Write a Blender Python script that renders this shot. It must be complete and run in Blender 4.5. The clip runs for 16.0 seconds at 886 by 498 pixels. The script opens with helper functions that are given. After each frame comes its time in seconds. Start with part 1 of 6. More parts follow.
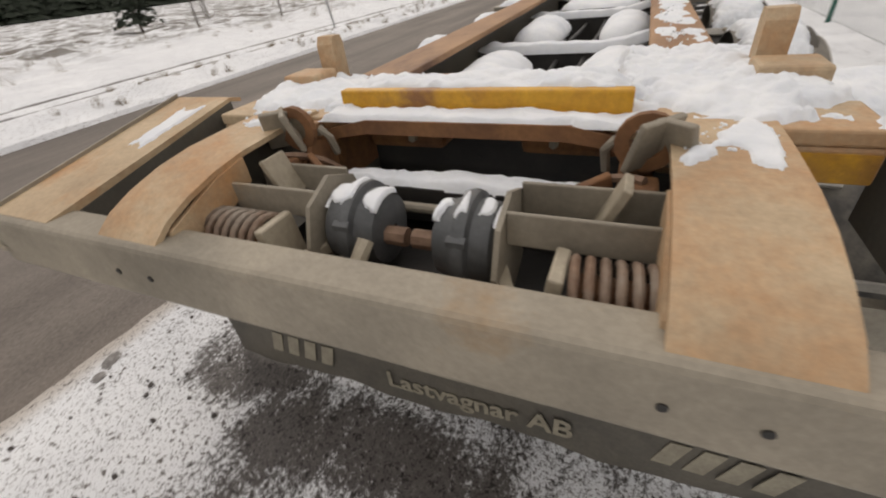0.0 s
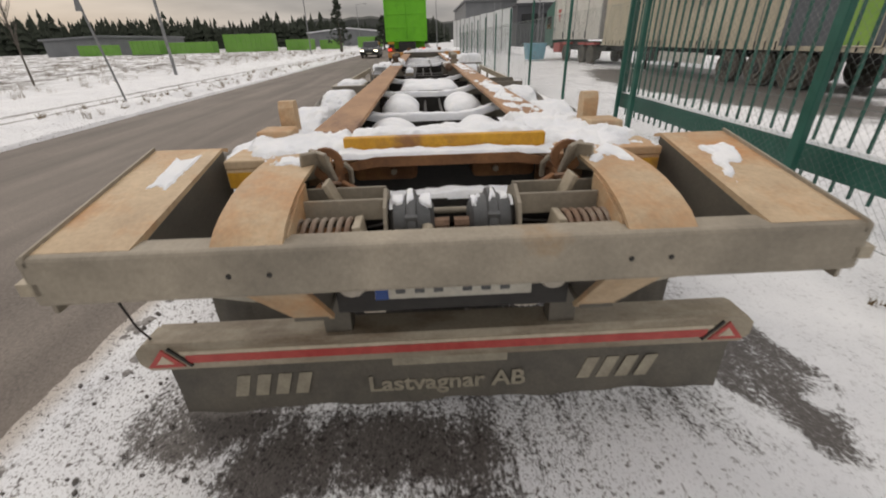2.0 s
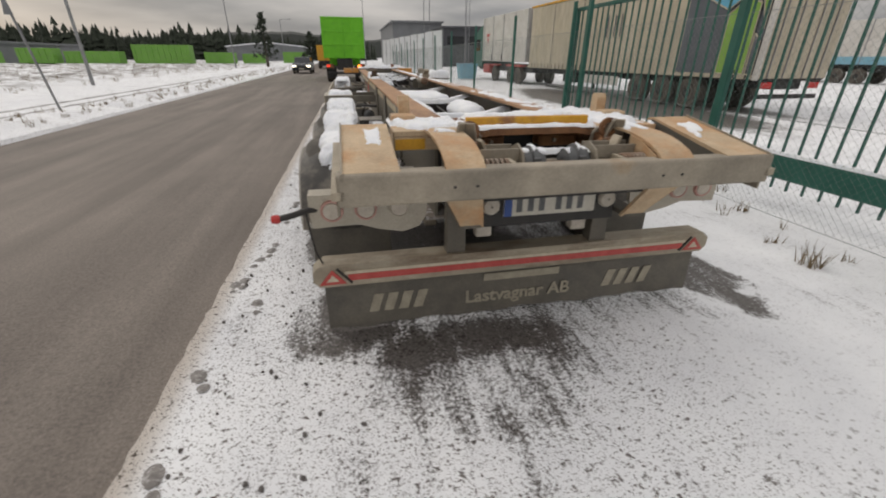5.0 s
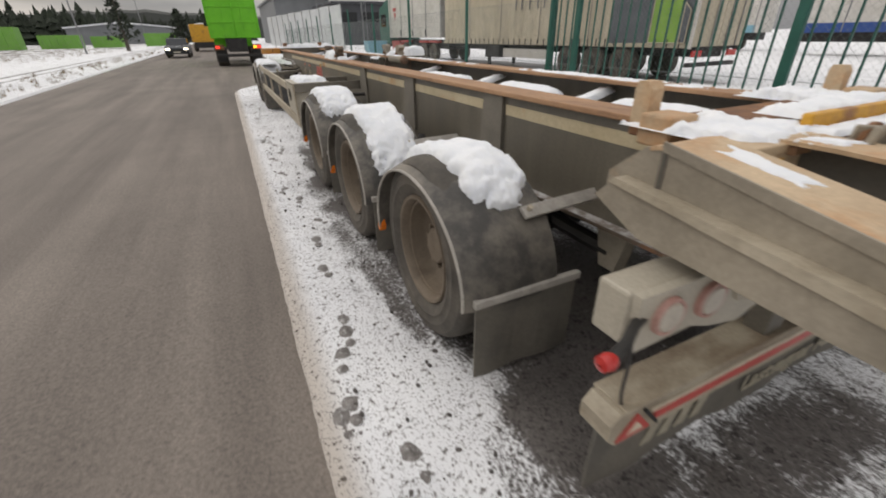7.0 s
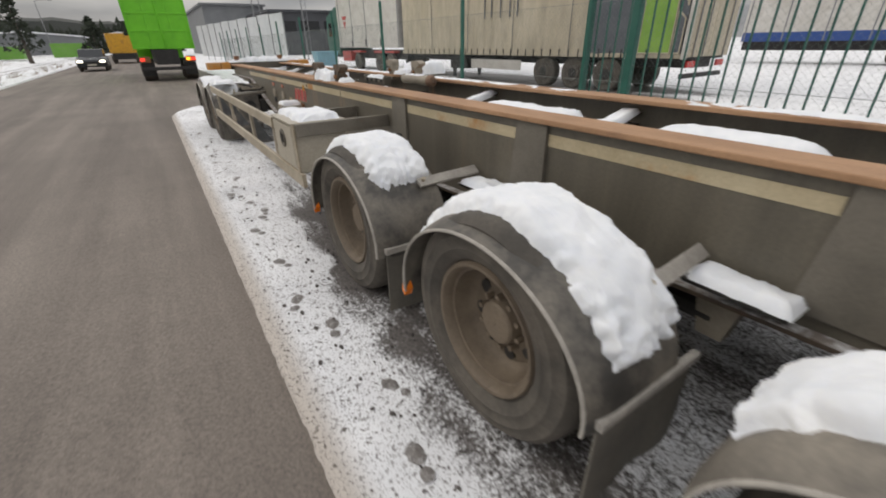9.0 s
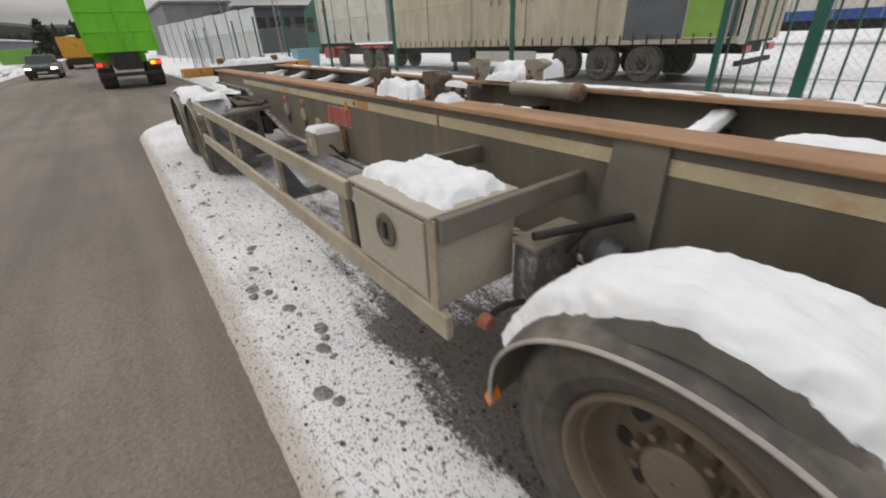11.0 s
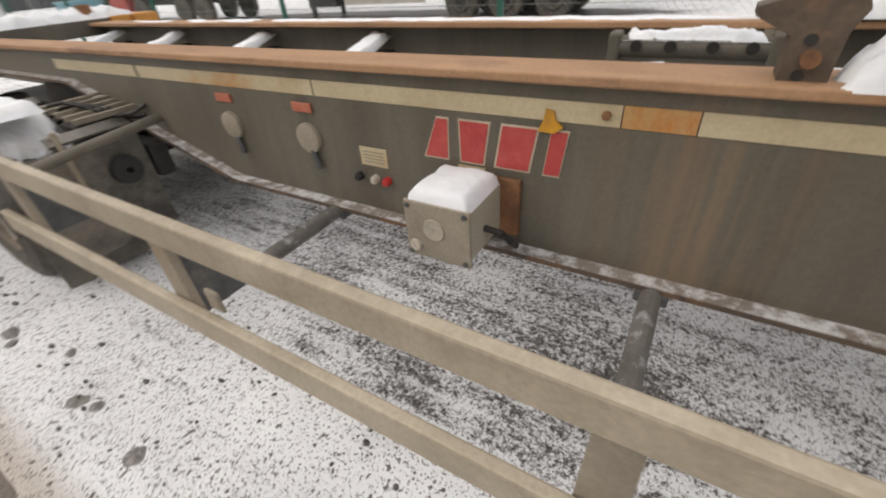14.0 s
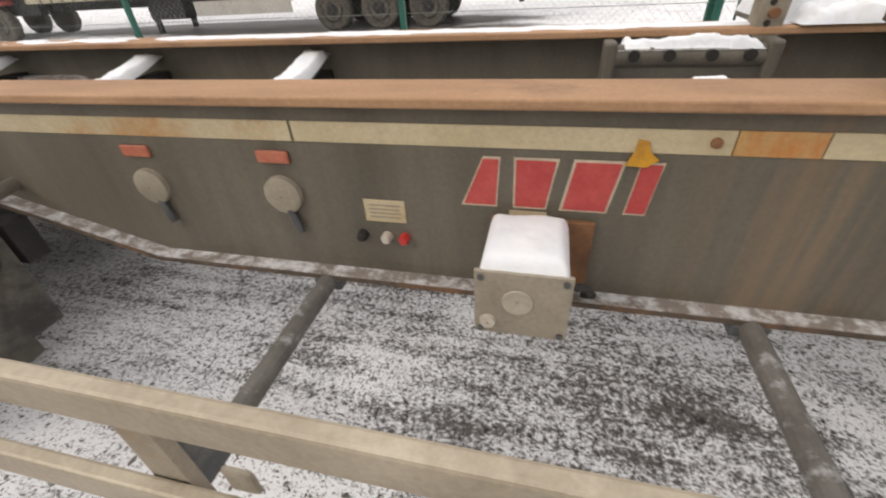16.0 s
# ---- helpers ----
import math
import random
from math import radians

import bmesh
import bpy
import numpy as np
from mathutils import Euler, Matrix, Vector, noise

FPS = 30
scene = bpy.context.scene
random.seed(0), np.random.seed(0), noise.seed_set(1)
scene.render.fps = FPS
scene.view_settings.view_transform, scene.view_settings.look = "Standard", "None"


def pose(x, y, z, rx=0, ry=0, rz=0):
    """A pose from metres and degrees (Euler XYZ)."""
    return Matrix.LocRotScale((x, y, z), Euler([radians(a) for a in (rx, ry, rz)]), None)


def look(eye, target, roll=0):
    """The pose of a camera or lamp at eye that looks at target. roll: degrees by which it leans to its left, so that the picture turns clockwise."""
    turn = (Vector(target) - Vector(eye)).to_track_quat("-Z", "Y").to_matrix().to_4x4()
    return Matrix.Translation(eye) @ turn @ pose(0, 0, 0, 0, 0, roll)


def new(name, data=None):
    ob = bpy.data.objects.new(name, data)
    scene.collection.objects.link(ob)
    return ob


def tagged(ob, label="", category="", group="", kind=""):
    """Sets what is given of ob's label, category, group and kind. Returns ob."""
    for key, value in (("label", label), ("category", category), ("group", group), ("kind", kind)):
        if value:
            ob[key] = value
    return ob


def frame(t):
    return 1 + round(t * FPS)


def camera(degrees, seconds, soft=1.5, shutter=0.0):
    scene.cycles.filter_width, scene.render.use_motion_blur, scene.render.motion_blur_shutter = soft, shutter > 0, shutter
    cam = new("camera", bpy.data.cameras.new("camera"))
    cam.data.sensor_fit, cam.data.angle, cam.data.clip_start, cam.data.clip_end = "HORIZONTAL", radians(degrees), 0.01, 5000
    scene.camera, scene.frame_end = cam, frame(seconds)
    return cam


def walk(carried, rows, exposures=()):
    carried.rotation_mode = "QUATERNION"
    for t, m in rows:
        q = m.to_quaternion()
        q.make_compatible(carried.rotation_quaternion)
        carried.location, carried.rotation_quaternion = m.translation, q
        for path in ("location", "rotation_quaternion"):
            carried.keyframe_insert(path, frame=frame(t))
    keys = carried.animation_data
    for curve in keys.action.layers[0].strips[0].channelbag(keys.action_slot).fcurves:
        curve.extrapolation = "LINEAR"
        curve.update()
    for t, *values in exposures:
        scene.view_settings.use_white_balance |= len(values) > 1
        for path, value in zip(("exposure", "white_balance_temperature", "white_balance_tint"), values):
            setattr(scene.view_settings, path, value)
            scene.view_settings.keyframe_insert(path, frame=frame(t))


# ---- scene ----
cam = camera(94.4, 16.0, 1.9, 0.35)
PATH = [
    (0, (0.017, -0.011, 1.5), (-0.731, 1.458, 0.367), -7.2),
    (0.5, (-0.265, -0.036, 1.536), (-0.667, 1.589, 0.442), -5.1),
    (1, (-0.442, -0.132, 1.586), (-0.48, 1.592, 0.572), -2.7),
    (1.5, (-0.448, -0.268, 1.6), (-0.4, 1.505, 0.677), -2.9),
    (2, (-0.41, -0.569, 1.56), (-0.364, 1.21, 0.647), -1.6),
    (2.5, (-0.449, -0.866, 1.536), (-0.274, 0.914, 0.641), -0.9),
    (3, (-0.522, -1.165, 1.518), (-0.291, 0.66, 0.732), -1.3),
    (3.5, (-0.568, -1.445, 1.506), (-0.321, 0.392, 0.755), -0.2),
    (3.7, (-0.603, -1.52, 1.519), (-0.343, 0.324, 0.79), 0.6),
    (5.8, (-1.839, -0.83, 1.551), (-1.33, 0.877, 0.641), 0.6),
    (6, (-1.935, -0.642, 1.518), (-1.39, 1.055, 0.611), 0.9),
    (6.5, (-2.198, -0.206, 1.501), (-1.653, 1.496, 0.601), 0.5),
    (7, (-2.402, 0.221, 1.496), (-1.645, 1.822, 0.567), -0.9),
    (7.5, (-2.47, 0.731, 1.532), (-1.699, 2.359, 0.664), -1.3),
    (8, (-2.552, 1.278, 1.537), (-1.605, 2.81, 0.668), -2.3),
    (8.5, (-2.54, 1.811, 1.523), (-1.578, 3.319, 0.629), -2.4),
    (8.7, (-2.555, 2.027, 1.534), (-1.588, 3.531, 0.636), -0.9),
    (10.8, (-2.5, 4.415, 1.549), (-1.462, 5.86, 0.637), -3.6),
    (11, (-2.471, 4.634, 1.549), (-1.438, 6.072, 0.619), -2.9),
    (11.5, (-2.461, 5.18, 1.541), (-1.385, 6.606, 0.641), -2.3),
    (12, (-2.388, 5.741, 1.521), (-1.258, 7.148, 0.659), -0.8),
    (12.5, (-2.379, 6.305, 1.502), (-1.233, 7.683, 0.614), -0.1),
    (13, (-2.327, 6.804, 1.504), (-1.154, 8.125, 0.566), -3.1),
    (13.5, (-2.242, 7.268, 1.477), (-1.079, 8.569, 0.501), -3.6),
    (14, (-2.156, 7.63, 1.454), (-0.787, 8.531, 0.308), -4.6),
    (14.5, (-1.982, 7.848, 1.424), (-0.581, 8.558, 0.186), -6.5),
    (15, (-1.897, 7.977, 1.414), (-0.473, 8.373, 0.066), -1.8),
    (15.5, (-1.95, 8.116, 1.432), (-0.432, 8.431, 0.169), -1.8),
    (16, (-2.019, 8.228, 1.467), (-0.446, 8.67, 0.314), -3.8),
]
walk(cam, [(t, look(eye, target, roll)) for t, eye, target, roll in PATH],
     ((0.0, -0.2, 6900, 12), (1.5, -0.22, 6900, 12), (3.0, -0.14, 6650, 11), (3.5, -0.27, 6600, 10), (6.0, -0.13, 6750, 11), (8.0, 0.0, 6550, 10), (12.0, -0.08, 6600, 10), (13.5, 0.06, 6700, 11), (14.7, 0.36, 6850, 12), (15.3, 0.38, 6850, 12), (16.0, 0.36, 6800, 12)))

# ---- world, sun, exposure ----
world = bpy.data.worlds.new("overcast_sky")
scene.world = world
world.use_nodes = True
wn, wl = world.node_tree.nodes, world.node_tree.links
wn.clear()
w_out = wn.new("ShaderNodeOutputWorld")
w_bg = wn.new("ShaderNodeBackground")
w_sky = wn.new("ShaderNodeTexSky")
w_sky.sky_type = "NISHITA"
w_sky.sun_disc = False
w_sky.sun_elevation = radians(14)
w_sky.sun_rotation = radians(-40)
w_co = wn.new("ShaderNodeTexCoord")
w_map = wn.new("ShaderNodeMapping")
w_map.inputs["Scale"].default_value = (1.4, 1.4, 7.0)
w_noise = wn.new("ShaderNodeTexNoise")
w_noise.inputs["Scale"].default_value = 2.2
w_noise.inputs["Detail"].default_value = 7
w_ramp = wn.new("ShaderNodeValToRGB")
w_ramp.color_ramp.elements[0].position = 0.36
w_ramp.color_ramp.elements[0].color = (5.1, 5.15, 5.35, 1)
w_ramp.color_ramp.elements[1].position = 0.66
w_ramp.color_ramp.elements[1].color = (9.9, 9.55, 9.3, 1)
w_mix = wn.new("ShaderNodeMixRGB")
w_mix.inputs[0].default_value = 0.93
wl.new(w_co.outputs["Generated"], w_map.inputs["Vector"])
wl.new(w_map.outputs["Vector"], w_noise.inputs["Vector"])
wl.new(w_noise.outputs["Fac"], w_ramp.inputs["Fac"])
wl.new(w_sky.outputs["Color"], w_mix.inputs[1])
wl.new(w_ramp.outputs["Color"], w_mix.inputs[2])
w_sep = wn.new("ShaderNodeSeparateXYZ")
w_up = wn.new("ShaderNodeMapRange")
w_up.inputs["From Min"].default_value, w_up.inputs["From Max"].default_value = 0.0, 0.8
w_up.inputs["To Min"].default_value, w_up.inputs["To Max"].default_value = 0.66, 1.85
w_mul = wn.new("ShaderNodeMixRGB")
w_mul.blend_type, w_mul.inputs[0].default_value = "MULTIPLY", 1.0
wl.new(w_co.outputs["Generated"], w_sep.inputs["Vector"])
wl.new(w_sep.outputs["Z"], w_up.inputs["Value"])
wl.new(w_mix.outputs["Color"], w_mul.inputs[1])
wl.new(w_up.outputs["Result"], w_mul.inputs[2])
wl.new(w_mul.outputs["Color"], w_bg.inputs["Color"])
w_bg.inputs["Strength"].default_value = 0.083
wl.new(w_bg.outputs["Background"], w_out.inputs["Surface"])
sun_data = bpy.data.lights.new("sun", "SUN")
sun_data.energy, sun_data.angle, sun_data.color = 0.7, radians(30), (1.0, 0.93, 0.84)
sun = new("sun", sun_data)
sun.matrix_world = look((0, 0, 30), (7, -9, 22))


# ---- materials ----
def shader(name):
    m = bpy.data.materials.new(name)
    m.use_nodes = True
    nt = m.node_tree
    return m, nt.nodes, nt.links, nt.nodes["Principled BSDF"]


def ramp(nodes, lo, hi, a, b):
    r = nodes.new("ShaderNodeValToRGB")
    r.color_ramp.elements[0].position, r.color_ramp.elements[1].position = lo, hi
    r.color_ramp.elements[0].color, r.color_ramp.elements[1].color = (*a, 1), (*b, 1)
    return r


def noise_node(nodes, links, scale, detail=6, rough=0.6, stretch=None):
    geo = nodes.new("ShaderNodeNewGeometry")
    n = nodes.new("ShaderNodeTexNoise")
    n.inputs["Scale"].default_value, n.inputs["Detail"].default_value, n.inputs["Roughness"].default_value = scale, detail, rough
    if stretch:
        mp = nodes.new("ShaderNodeMapping")
        mp.inputs["Scale"].default_value = stretch
        links.new(geo.outputs["Position"], mp.inputs["Vector"])
        links.new(mp.outputs["Vector"], n.inputs["Vector"])
    else:
        links.new(geo.outputs["Position"], n.inputs["Vector"])
    return n


def mat(name, a, b, scale=5, rough=0.6, metal=0.0, bump=0.15, fine=70, third=None, at=0.6, soft=0.08, stretch=None, third_scale=3.0, grain=0.12):
    """Two tones in large patches, a fine grain, and a third tone (rust, mud, chips) in blotches."""
    m, nodes, links, bsdf = shader(name)
    n1 = noise_node(nodes, links, scale, 7, 0.62, stretch)
    r1 = ramp(nodes, 0.33, 0.68, a, b)
    links.new(n1.outputs["Fac"], r1.inputs["Fac"])
    n2 = noise_node(nodes, links, fine, 4, 0.7)
    r2 = ramp(nodes, 0.25, 0.75, (1 - grain * 1.4,) * 3, (1 + grain,) * 3)
    links.new(n2.outputs["Fac"], r2.inputs["Fac"])
    mul = nodes.new("ShaderNodeMixRGB")
    mul.blend_type, mul.inputs[0].default_value = "MULTIPLY", 1.0
    colour = r1.outputs["Color"]
    if third:
        n3 = noise_node(nodes, links, third_scale, 8, 0.68, stretch)
        r3 = ramp(nodes, at - soft, at + soft, (0, 0, 0), (1, 1, 1))
        links.new(n3.outputs["Fac"], r3.inputs["Fac"])
        mx = nodes.new("ShaderNodeMixRGB")
        links.new(r3.outputs["Color"], mx.inputs[0])
        links.new(colour, mx.inputs[1])
        mx.inputs[2].default_value = (*third, 1)
        colour = mx.outputs["Color"]
    links.new(colour, mul.inputs[1])
    links.new(r2.outputs["Color"], mul.inputs[2])
    links.new(mul.outputs["Color"], bsdf.inputs["Base Color"])
    bsdf.inputs["Metallic"].default_value = metal
    rr = nodes.new("ShaderNodeMapRange")
    rr.inputs["To Min"].default_value, rr.inputs["To Max"].default_value = max(0.02, rough - 0.12), min(1, rough + 0.12)
    links.new(n1.outputs["Fac"], rr.inputs["Value"])
    links.new(rr.outputs["Result"], bsdf.inputs["Roughness"])
    if bump:
        bp = nodes.new("ShaderNodeBump")
        bp.inputs["Strength"].default_value, bp.inputs["Distance"].default_value = bump, 0.01
        links.new(n2.outputs["Fac"], bp.inputs["Height"])
        links.new(bp.outputs["Normal"], bsdf.inputs["Normal"])
    return m


M_DUST = mat("snow_dusted_steel", (0.10, 0.092, 0.08), (0.17, 0.16, 0.145), 9, 0.7, third=(0.42, 0.42, 0.42), at=0.62, soft=0.07, third_scale=14)
M_DIRT = mat("brown_rusted_casting", (0.06, 0.045, 0.033), (0.13, 0.095, 0.066), 12, 0.7, third=(0.20, 0.10, 0.05), at=0.6)
M_RIB = mat("grey_rib_paint", (0.13, 0.118, 0.095), (0.19, 0.17, 0.137), 5, 0.6, third=(0.24, 0.15, 0.08), at=0.68)
M_GREY = mat("dirty_grey_paint", (0.225, 0.197, 0.153), (0.36, 0.315, 0.245), 4, 0.62, third=(0.33, 0.22, 0.12), at=0.68)
M_WEB = mat("grey_brown_beam_paint", (0.092, 0.083, 0.066), (0.15, 0.133, 0.105), 3, 0.6, third=(0.22, 0.145, 0.085), at=0.69, soft=0.11, stretch=(1.0, 2.0, 0.2))


def stain_web(m):
    """Rust runs down the web under the stops and the tape joint."""
    nodes, links = m.node_tree.nodes, m.node_tree.links
    bsdf = [n for n in nodes if n.type == "BSDF_PRINCIPLED"][0]
    old = bsdf.inputs["Base Color"].links[0].from_socket
    geo = nodes.new("ShaderNodeNewGeometry")
    sep = nodes.new("ShaderNodeSeparateXYZ")
    links.new(geo.outputs["Position"], sep.inputs["Vector"])
    runs = noise_node(nodes, links, 5, 5, 0.6, (1.0, 2.4, 0.12))
    rr = ramp(nodes, 0.42, 0.58, (0, 0, 0), (1, 1, 1))
    links.new(runs.outputs["Fac"], rr.inputs["Fac"])
    for c, w, k in ((7.55, 0.40, 0.35), (6.70, 0.10, 0.9)):
        d = nodes.new("ShaderNodeMath")
        d.operation = "SUBTRACT"
        links.new(sep.outputs["Y"], d.inputs[0])
        d.inputs[1].default_value = c
        a = nodes.new("ShaderNodeMath")
        a.operation = "ABSOLUTE"
        links.new(d.outputs[0], a.inputs[0])
        mr = nodes.new("ShaderNodeMapRange")
        mr.interpolation_type = "SMOOTHSTEP"
        mr.inputs["From Min"].default_value, mr.inputs["From Max"].default_value = 0.0, w
        mr.inputs["To Min"].default_value, mr.inputs["To Max"].default_value = k, 0.0
        links.new(a.outputs[0], mr.inputs["Value"])
        f = nodes.new("ShaderNodeMath")
        f.operation = "MULTIPLY"
        links.new(mr.outputs["Result"], f.inputs[0])
        links.new(rr.outputs["Color"], f.inputs[1])
        mx = nodes.new("ShaderNodeMixRGB")
        links.new(f.outputs[0], mx.inputs[0])
        links.new(old, mx.inputs[1])
        mx.inputs[2].default_value = (0.29, 0.18, 0.10, 1)
        old = mx.outputs["Color"]
    links.new(old, bsdf.inputs["Base Color"])
    return m


M_BEAM = stain_web(mat("stained_beam_paint", (0.102, 0.091, 0.07), (0.152, 0.135, 0.103), 3, 0.45, third=(0.19, 0.14, 0.09), at=0.71, soft=0.10, stretch=(1.0, 2.0, 0.2)))
M_TAPERUST = mat("rust_soaked_tape", (0.45, 0.25, 0.08), (0.55, 0.40, 0.20), 7, 0.5, bump=0.04, third=(0.45, 0.16, 0.03), at=0.5, soft=0.08, third_scale=4, stretch=(1, 1, 0.4))
M_LEDGE = mat("snow_caked_flange", (0.20, 0.17, 0.145), (0.30, 0.265, 0.235), 9, 0.7, third=(0.62, 0.62, 0.62), at=0.53, soft=0.08, third_scale=18)
M_TAN = mat("dusty_rusted_steel", (0.41, 0.295, 0.18), (0.60, 0.46, 0.30), 5, 0.65, third=(0.50, 0.25, 0.10), at=0.58, soft=0.12)
M_BUMP = mat("stained_bumper_steel", (0.27, 0.23, 0.17), (0.42, 0.37, 0.28), 5, 0.6, third=(0.15, 0.10, 0.06), at=0.6, soft=0.1, stretch=(0.5, 1, 1.6))
M_RUST = mat("brown_rust", (0.13, 0.06, 0.03), (0.27, 0.13, 0.055), 9, 0.8, third=(0.35, 0.17, 0.06), at=0.6)
M_FLANGE = mat("rusty_beam_top", (0.30, 0.165, 0.085), (0.45, 0.27, 0.15), 5, 0.7, third=(0.16, 0.085, 0.055), at=0.62, stretch=(1, 0.35, 1))
M_YELLOW = mat("worn_yellow_paint", (0.55, 0.27, 0.02), (0.72, 0.40, 0.03), 8, 0.5, third=(0.28, 0.13, 0.05), at=0.6)
M_STRIPE = mat("dirty_reflective_tape", (0.45, 0.37, 0.23), (0.56, 0.48, 0.32), 6, 0.45, bump=0.03, third=(0.45, 0.22, 0.07), at=0.62, soft=0.07, third_scale=1.7)
M_ALU = mat("muddy_aluminium", (0.36, 0.31, 0.23), (0.50, 0.44, 0.34), 4, 0.5, 0.15, bump=0.06, third=(0.27, 0.22, 0.155), at=0.62, soft=0.15)
M_BOX = mat("beige_steel_sheet", (0.38, 0.345, 0.275), (0.47, 0.43, 0.35), 3, 0.5, bump=0.05, third=(0.27, 0.235, 0.18), at=0.64, soft=0.14)
M_DARK = mat("black_parts_and_shade", (0.012, 0.011, 0.01), (0.035, 0.031, 0.027), 8, 0.6)
M_CHAMBER = mat("grey_cast_metal", (0.075, 0.078, 0.08), (0.13, 0.133, 0.135), 12, 0.5, 0.3, third=(0.22, 0.19, 0.15), at=0.66)
M_SPRING = mat("rusty_spring_steel", (0.14, 0.08, 0.05), (0.29, 0.19, 0.13), 20, 0.65, 0.3, third=(0.33, 0.29, 0.24), at=0.56)
M_RUBBER = mat("dirty_tyre_rubber", (0.055, 0.049, 0.041), (0.12, 0.106, 0.088), 6, 0.8, bump=0.25, third=(0.13, 0.112, 0.09), at=0.64, soft=0.15)
M_FENDER = mat("dirty_black_plastic", (0.045, 0.042, 0.038), (0.115, 0.104, 0.09), 3, 0.6, bump=0.08, third=(0.27, 0.24, 0.195), at=0.57, soft=0.16)
M_RIM = mat("dusty_steel_rim", (0.12, 0.092, 0.064), (0.22, 0.175, 0.125), 6, 0.65, 0.1, third=(0.08, 0.06, 0.045), at=0.62, soft=0.12)
M_EDGE = mat("pale_worn_edge", (0.30, 0.28, 0.25), (0.46, 0.43, 0.38), 10, 0.6)
M_FLAP = mat("grey_rubber_flap", (0.095, 0.088, 0.075), (0.15, 0.138, 0.115), 4, 0.7, bump=0.1, third=(0.19, 0.17, 0.135), at=0.6, soft=0.2)
M_LETTER = mat("faded_cream_print", (0.29, 0.26, 0.20), (0.42, 0.38, 0.29), 12, 0.7, bump=0.03)
M_RED = mat("red_reflective_tape", (0.40, 0.045, 0.04), (0.50, 0.085, 0.07), 14, 0.4, bump=0.03, third=(0.33, 0.21, 0.15), at=0.66)
M_CREAM = mat("dirty_white_tape", (0.45, 0.38, 0.28), (0.60, 0.52, 0.40), 14, 0.5, bump=0.04)
M_LOGO = mat("red_sticker", (0.42, 0.05, 0.05), (0.50, 0.085, 0.075), 14, 0.45, bump=0.02)
M_RING = mat("faded_red_lamp_rim", (0.40, 0.20, 0.17), (0.50, 0.30, 0.25), 14, 0.4, bump=0.03)
M_LENS_R = mat("red_lamp_lens", (0.42, 0.02, 0.02), (0.52, 0.05, 0.04), 14, 0.2, bump=0.02)
M_LENS_O = mat("orange_lamp_lens", (0.75, 0.17, 0.015), (0.85, 0.24, 0.03), 14, 0.25, bump=0.02)
M_REFL = mat("dull_orange_reflector", (0.42, 0.13, 0.08), (0.5, 0.18, 0.11), 20, 0.4, bump=0.03)
M_LAMP = mat("dusty_lamp_glass", (0.42, 0.37, 0.30), (0.55, 0.5, 0.42), 14, 0.35, bump=0.02)
M_PLATE = mat("dirty_white_plate", (0.47, 0.44, 0.37), (0.58, 0.55, 0.47), 9, 0.5, bump=0.02)
M_BLUE = mat("blue_band", (0.02, 0.06, 0.22), (0.03, 0.08, 0.28), 9, 0.5, bump=0.02)
M_GREEN = mat("green_powder_coat", (0.012, 0.085, 0.062), (0.02, 0.115, 0.085), 4, 0.45, bump=0.04)
M_WIRE = mat("galvanised_wire", (0.16, 0.18, 0.17), (0.26, 0.28, 0.27), 6, 0.5, 0.5)
M_LIME = mat("lime_green_body", (0.13, 0.50, 0.01), (0.17, 0.58, 0.02), 2, 0.45, bump=0.05, third=(0.1, 0.36, 0.02), at=0.68, soft=0.15)
# lime with the haze of distance mixed into its colour
M_LIMEFAR = mat("hazed_lime_paint", (0.13, 0.34, 0.035), (0.18, 0.41, 0.06), 0.5, 0.5, bump=0.02, third=(0.2, 0.3, 0.12), at=0.6, soft=0.15)
M_TARP = mat("dirty_beige_tarpaulin", (0.43, 0.375, 0.27), (0.56, 0.50, 0.38), 0.8, 0.5, bump=0.03, third=(0.31, 0.275, 0.21), at=0.6, soft=0.2, stretch=(1, 1, 0.35))
M_TARPGREY = mat("slate_tarpaulin", (0.075, 0.085, 0.10), (0.11, 0.12, 0.135), 2, 0.5, bump=0.03)
M_TARPGREEN = mat("leaf_green_tarpaulin", (0.17, 0.33, 0.045), (0.24, 0.42, 0.07), 2, 0.5, bump=0.03)
M_TARPBLUE = mat("sky_blue_tarpaulin", (0.08, 0.32, 0.46), (0.12, 0.38, 0.52), 2, 0.5, bump=0.03)
M_WHITE = mat("off_white_panel", (0.52, 0.50, 0.46), (0.64, 0.62, 0.58), 1.2, 0.45, bump=0.02, third=(0.42, 0.39, 0.34), at=0.66, soft=0.2)
M_CHASSIS = mat("black_chassis", (0.015, 0.015, 0.016), (0.04, 0.038, 0.036), 4, 0.7)
M_HALL = mat("grey_cladding", (0.16, 0.17, 0.18), (0.22, 0.23, 0.24), 0.4, 0.6, bump=0.02)
M_HALLDARK = mat("dark_cladding", (0.035, 0.038, 0.045), (0.06, 0.063, 0.07), 0.4, 0.5, bump=0.02)
M_SHEET = mat("white_plastic_sheeting", (0.55, 0.58, 0.60), (0.70, 0.72, 0.73), 0.9, 0.5, bump=0.1)
M_TEAL = mat("pale_blue_bin", (0.16, 0.36, 0.46), (0.22, 0.43, 0.53), 3, 0.5, bump=0.02)
M_POLE = mat("galvanised_pole", (0.20, 0.205, 0.21), (0.29, 0.295, 0.30), 4, 0.5, 0.4)
M_SPRUCE = mat("spruce_needles", (0.018, 0.026, 0.018), (0.04, 0.05, 0.03), 3, 0.9, bump=0.3)
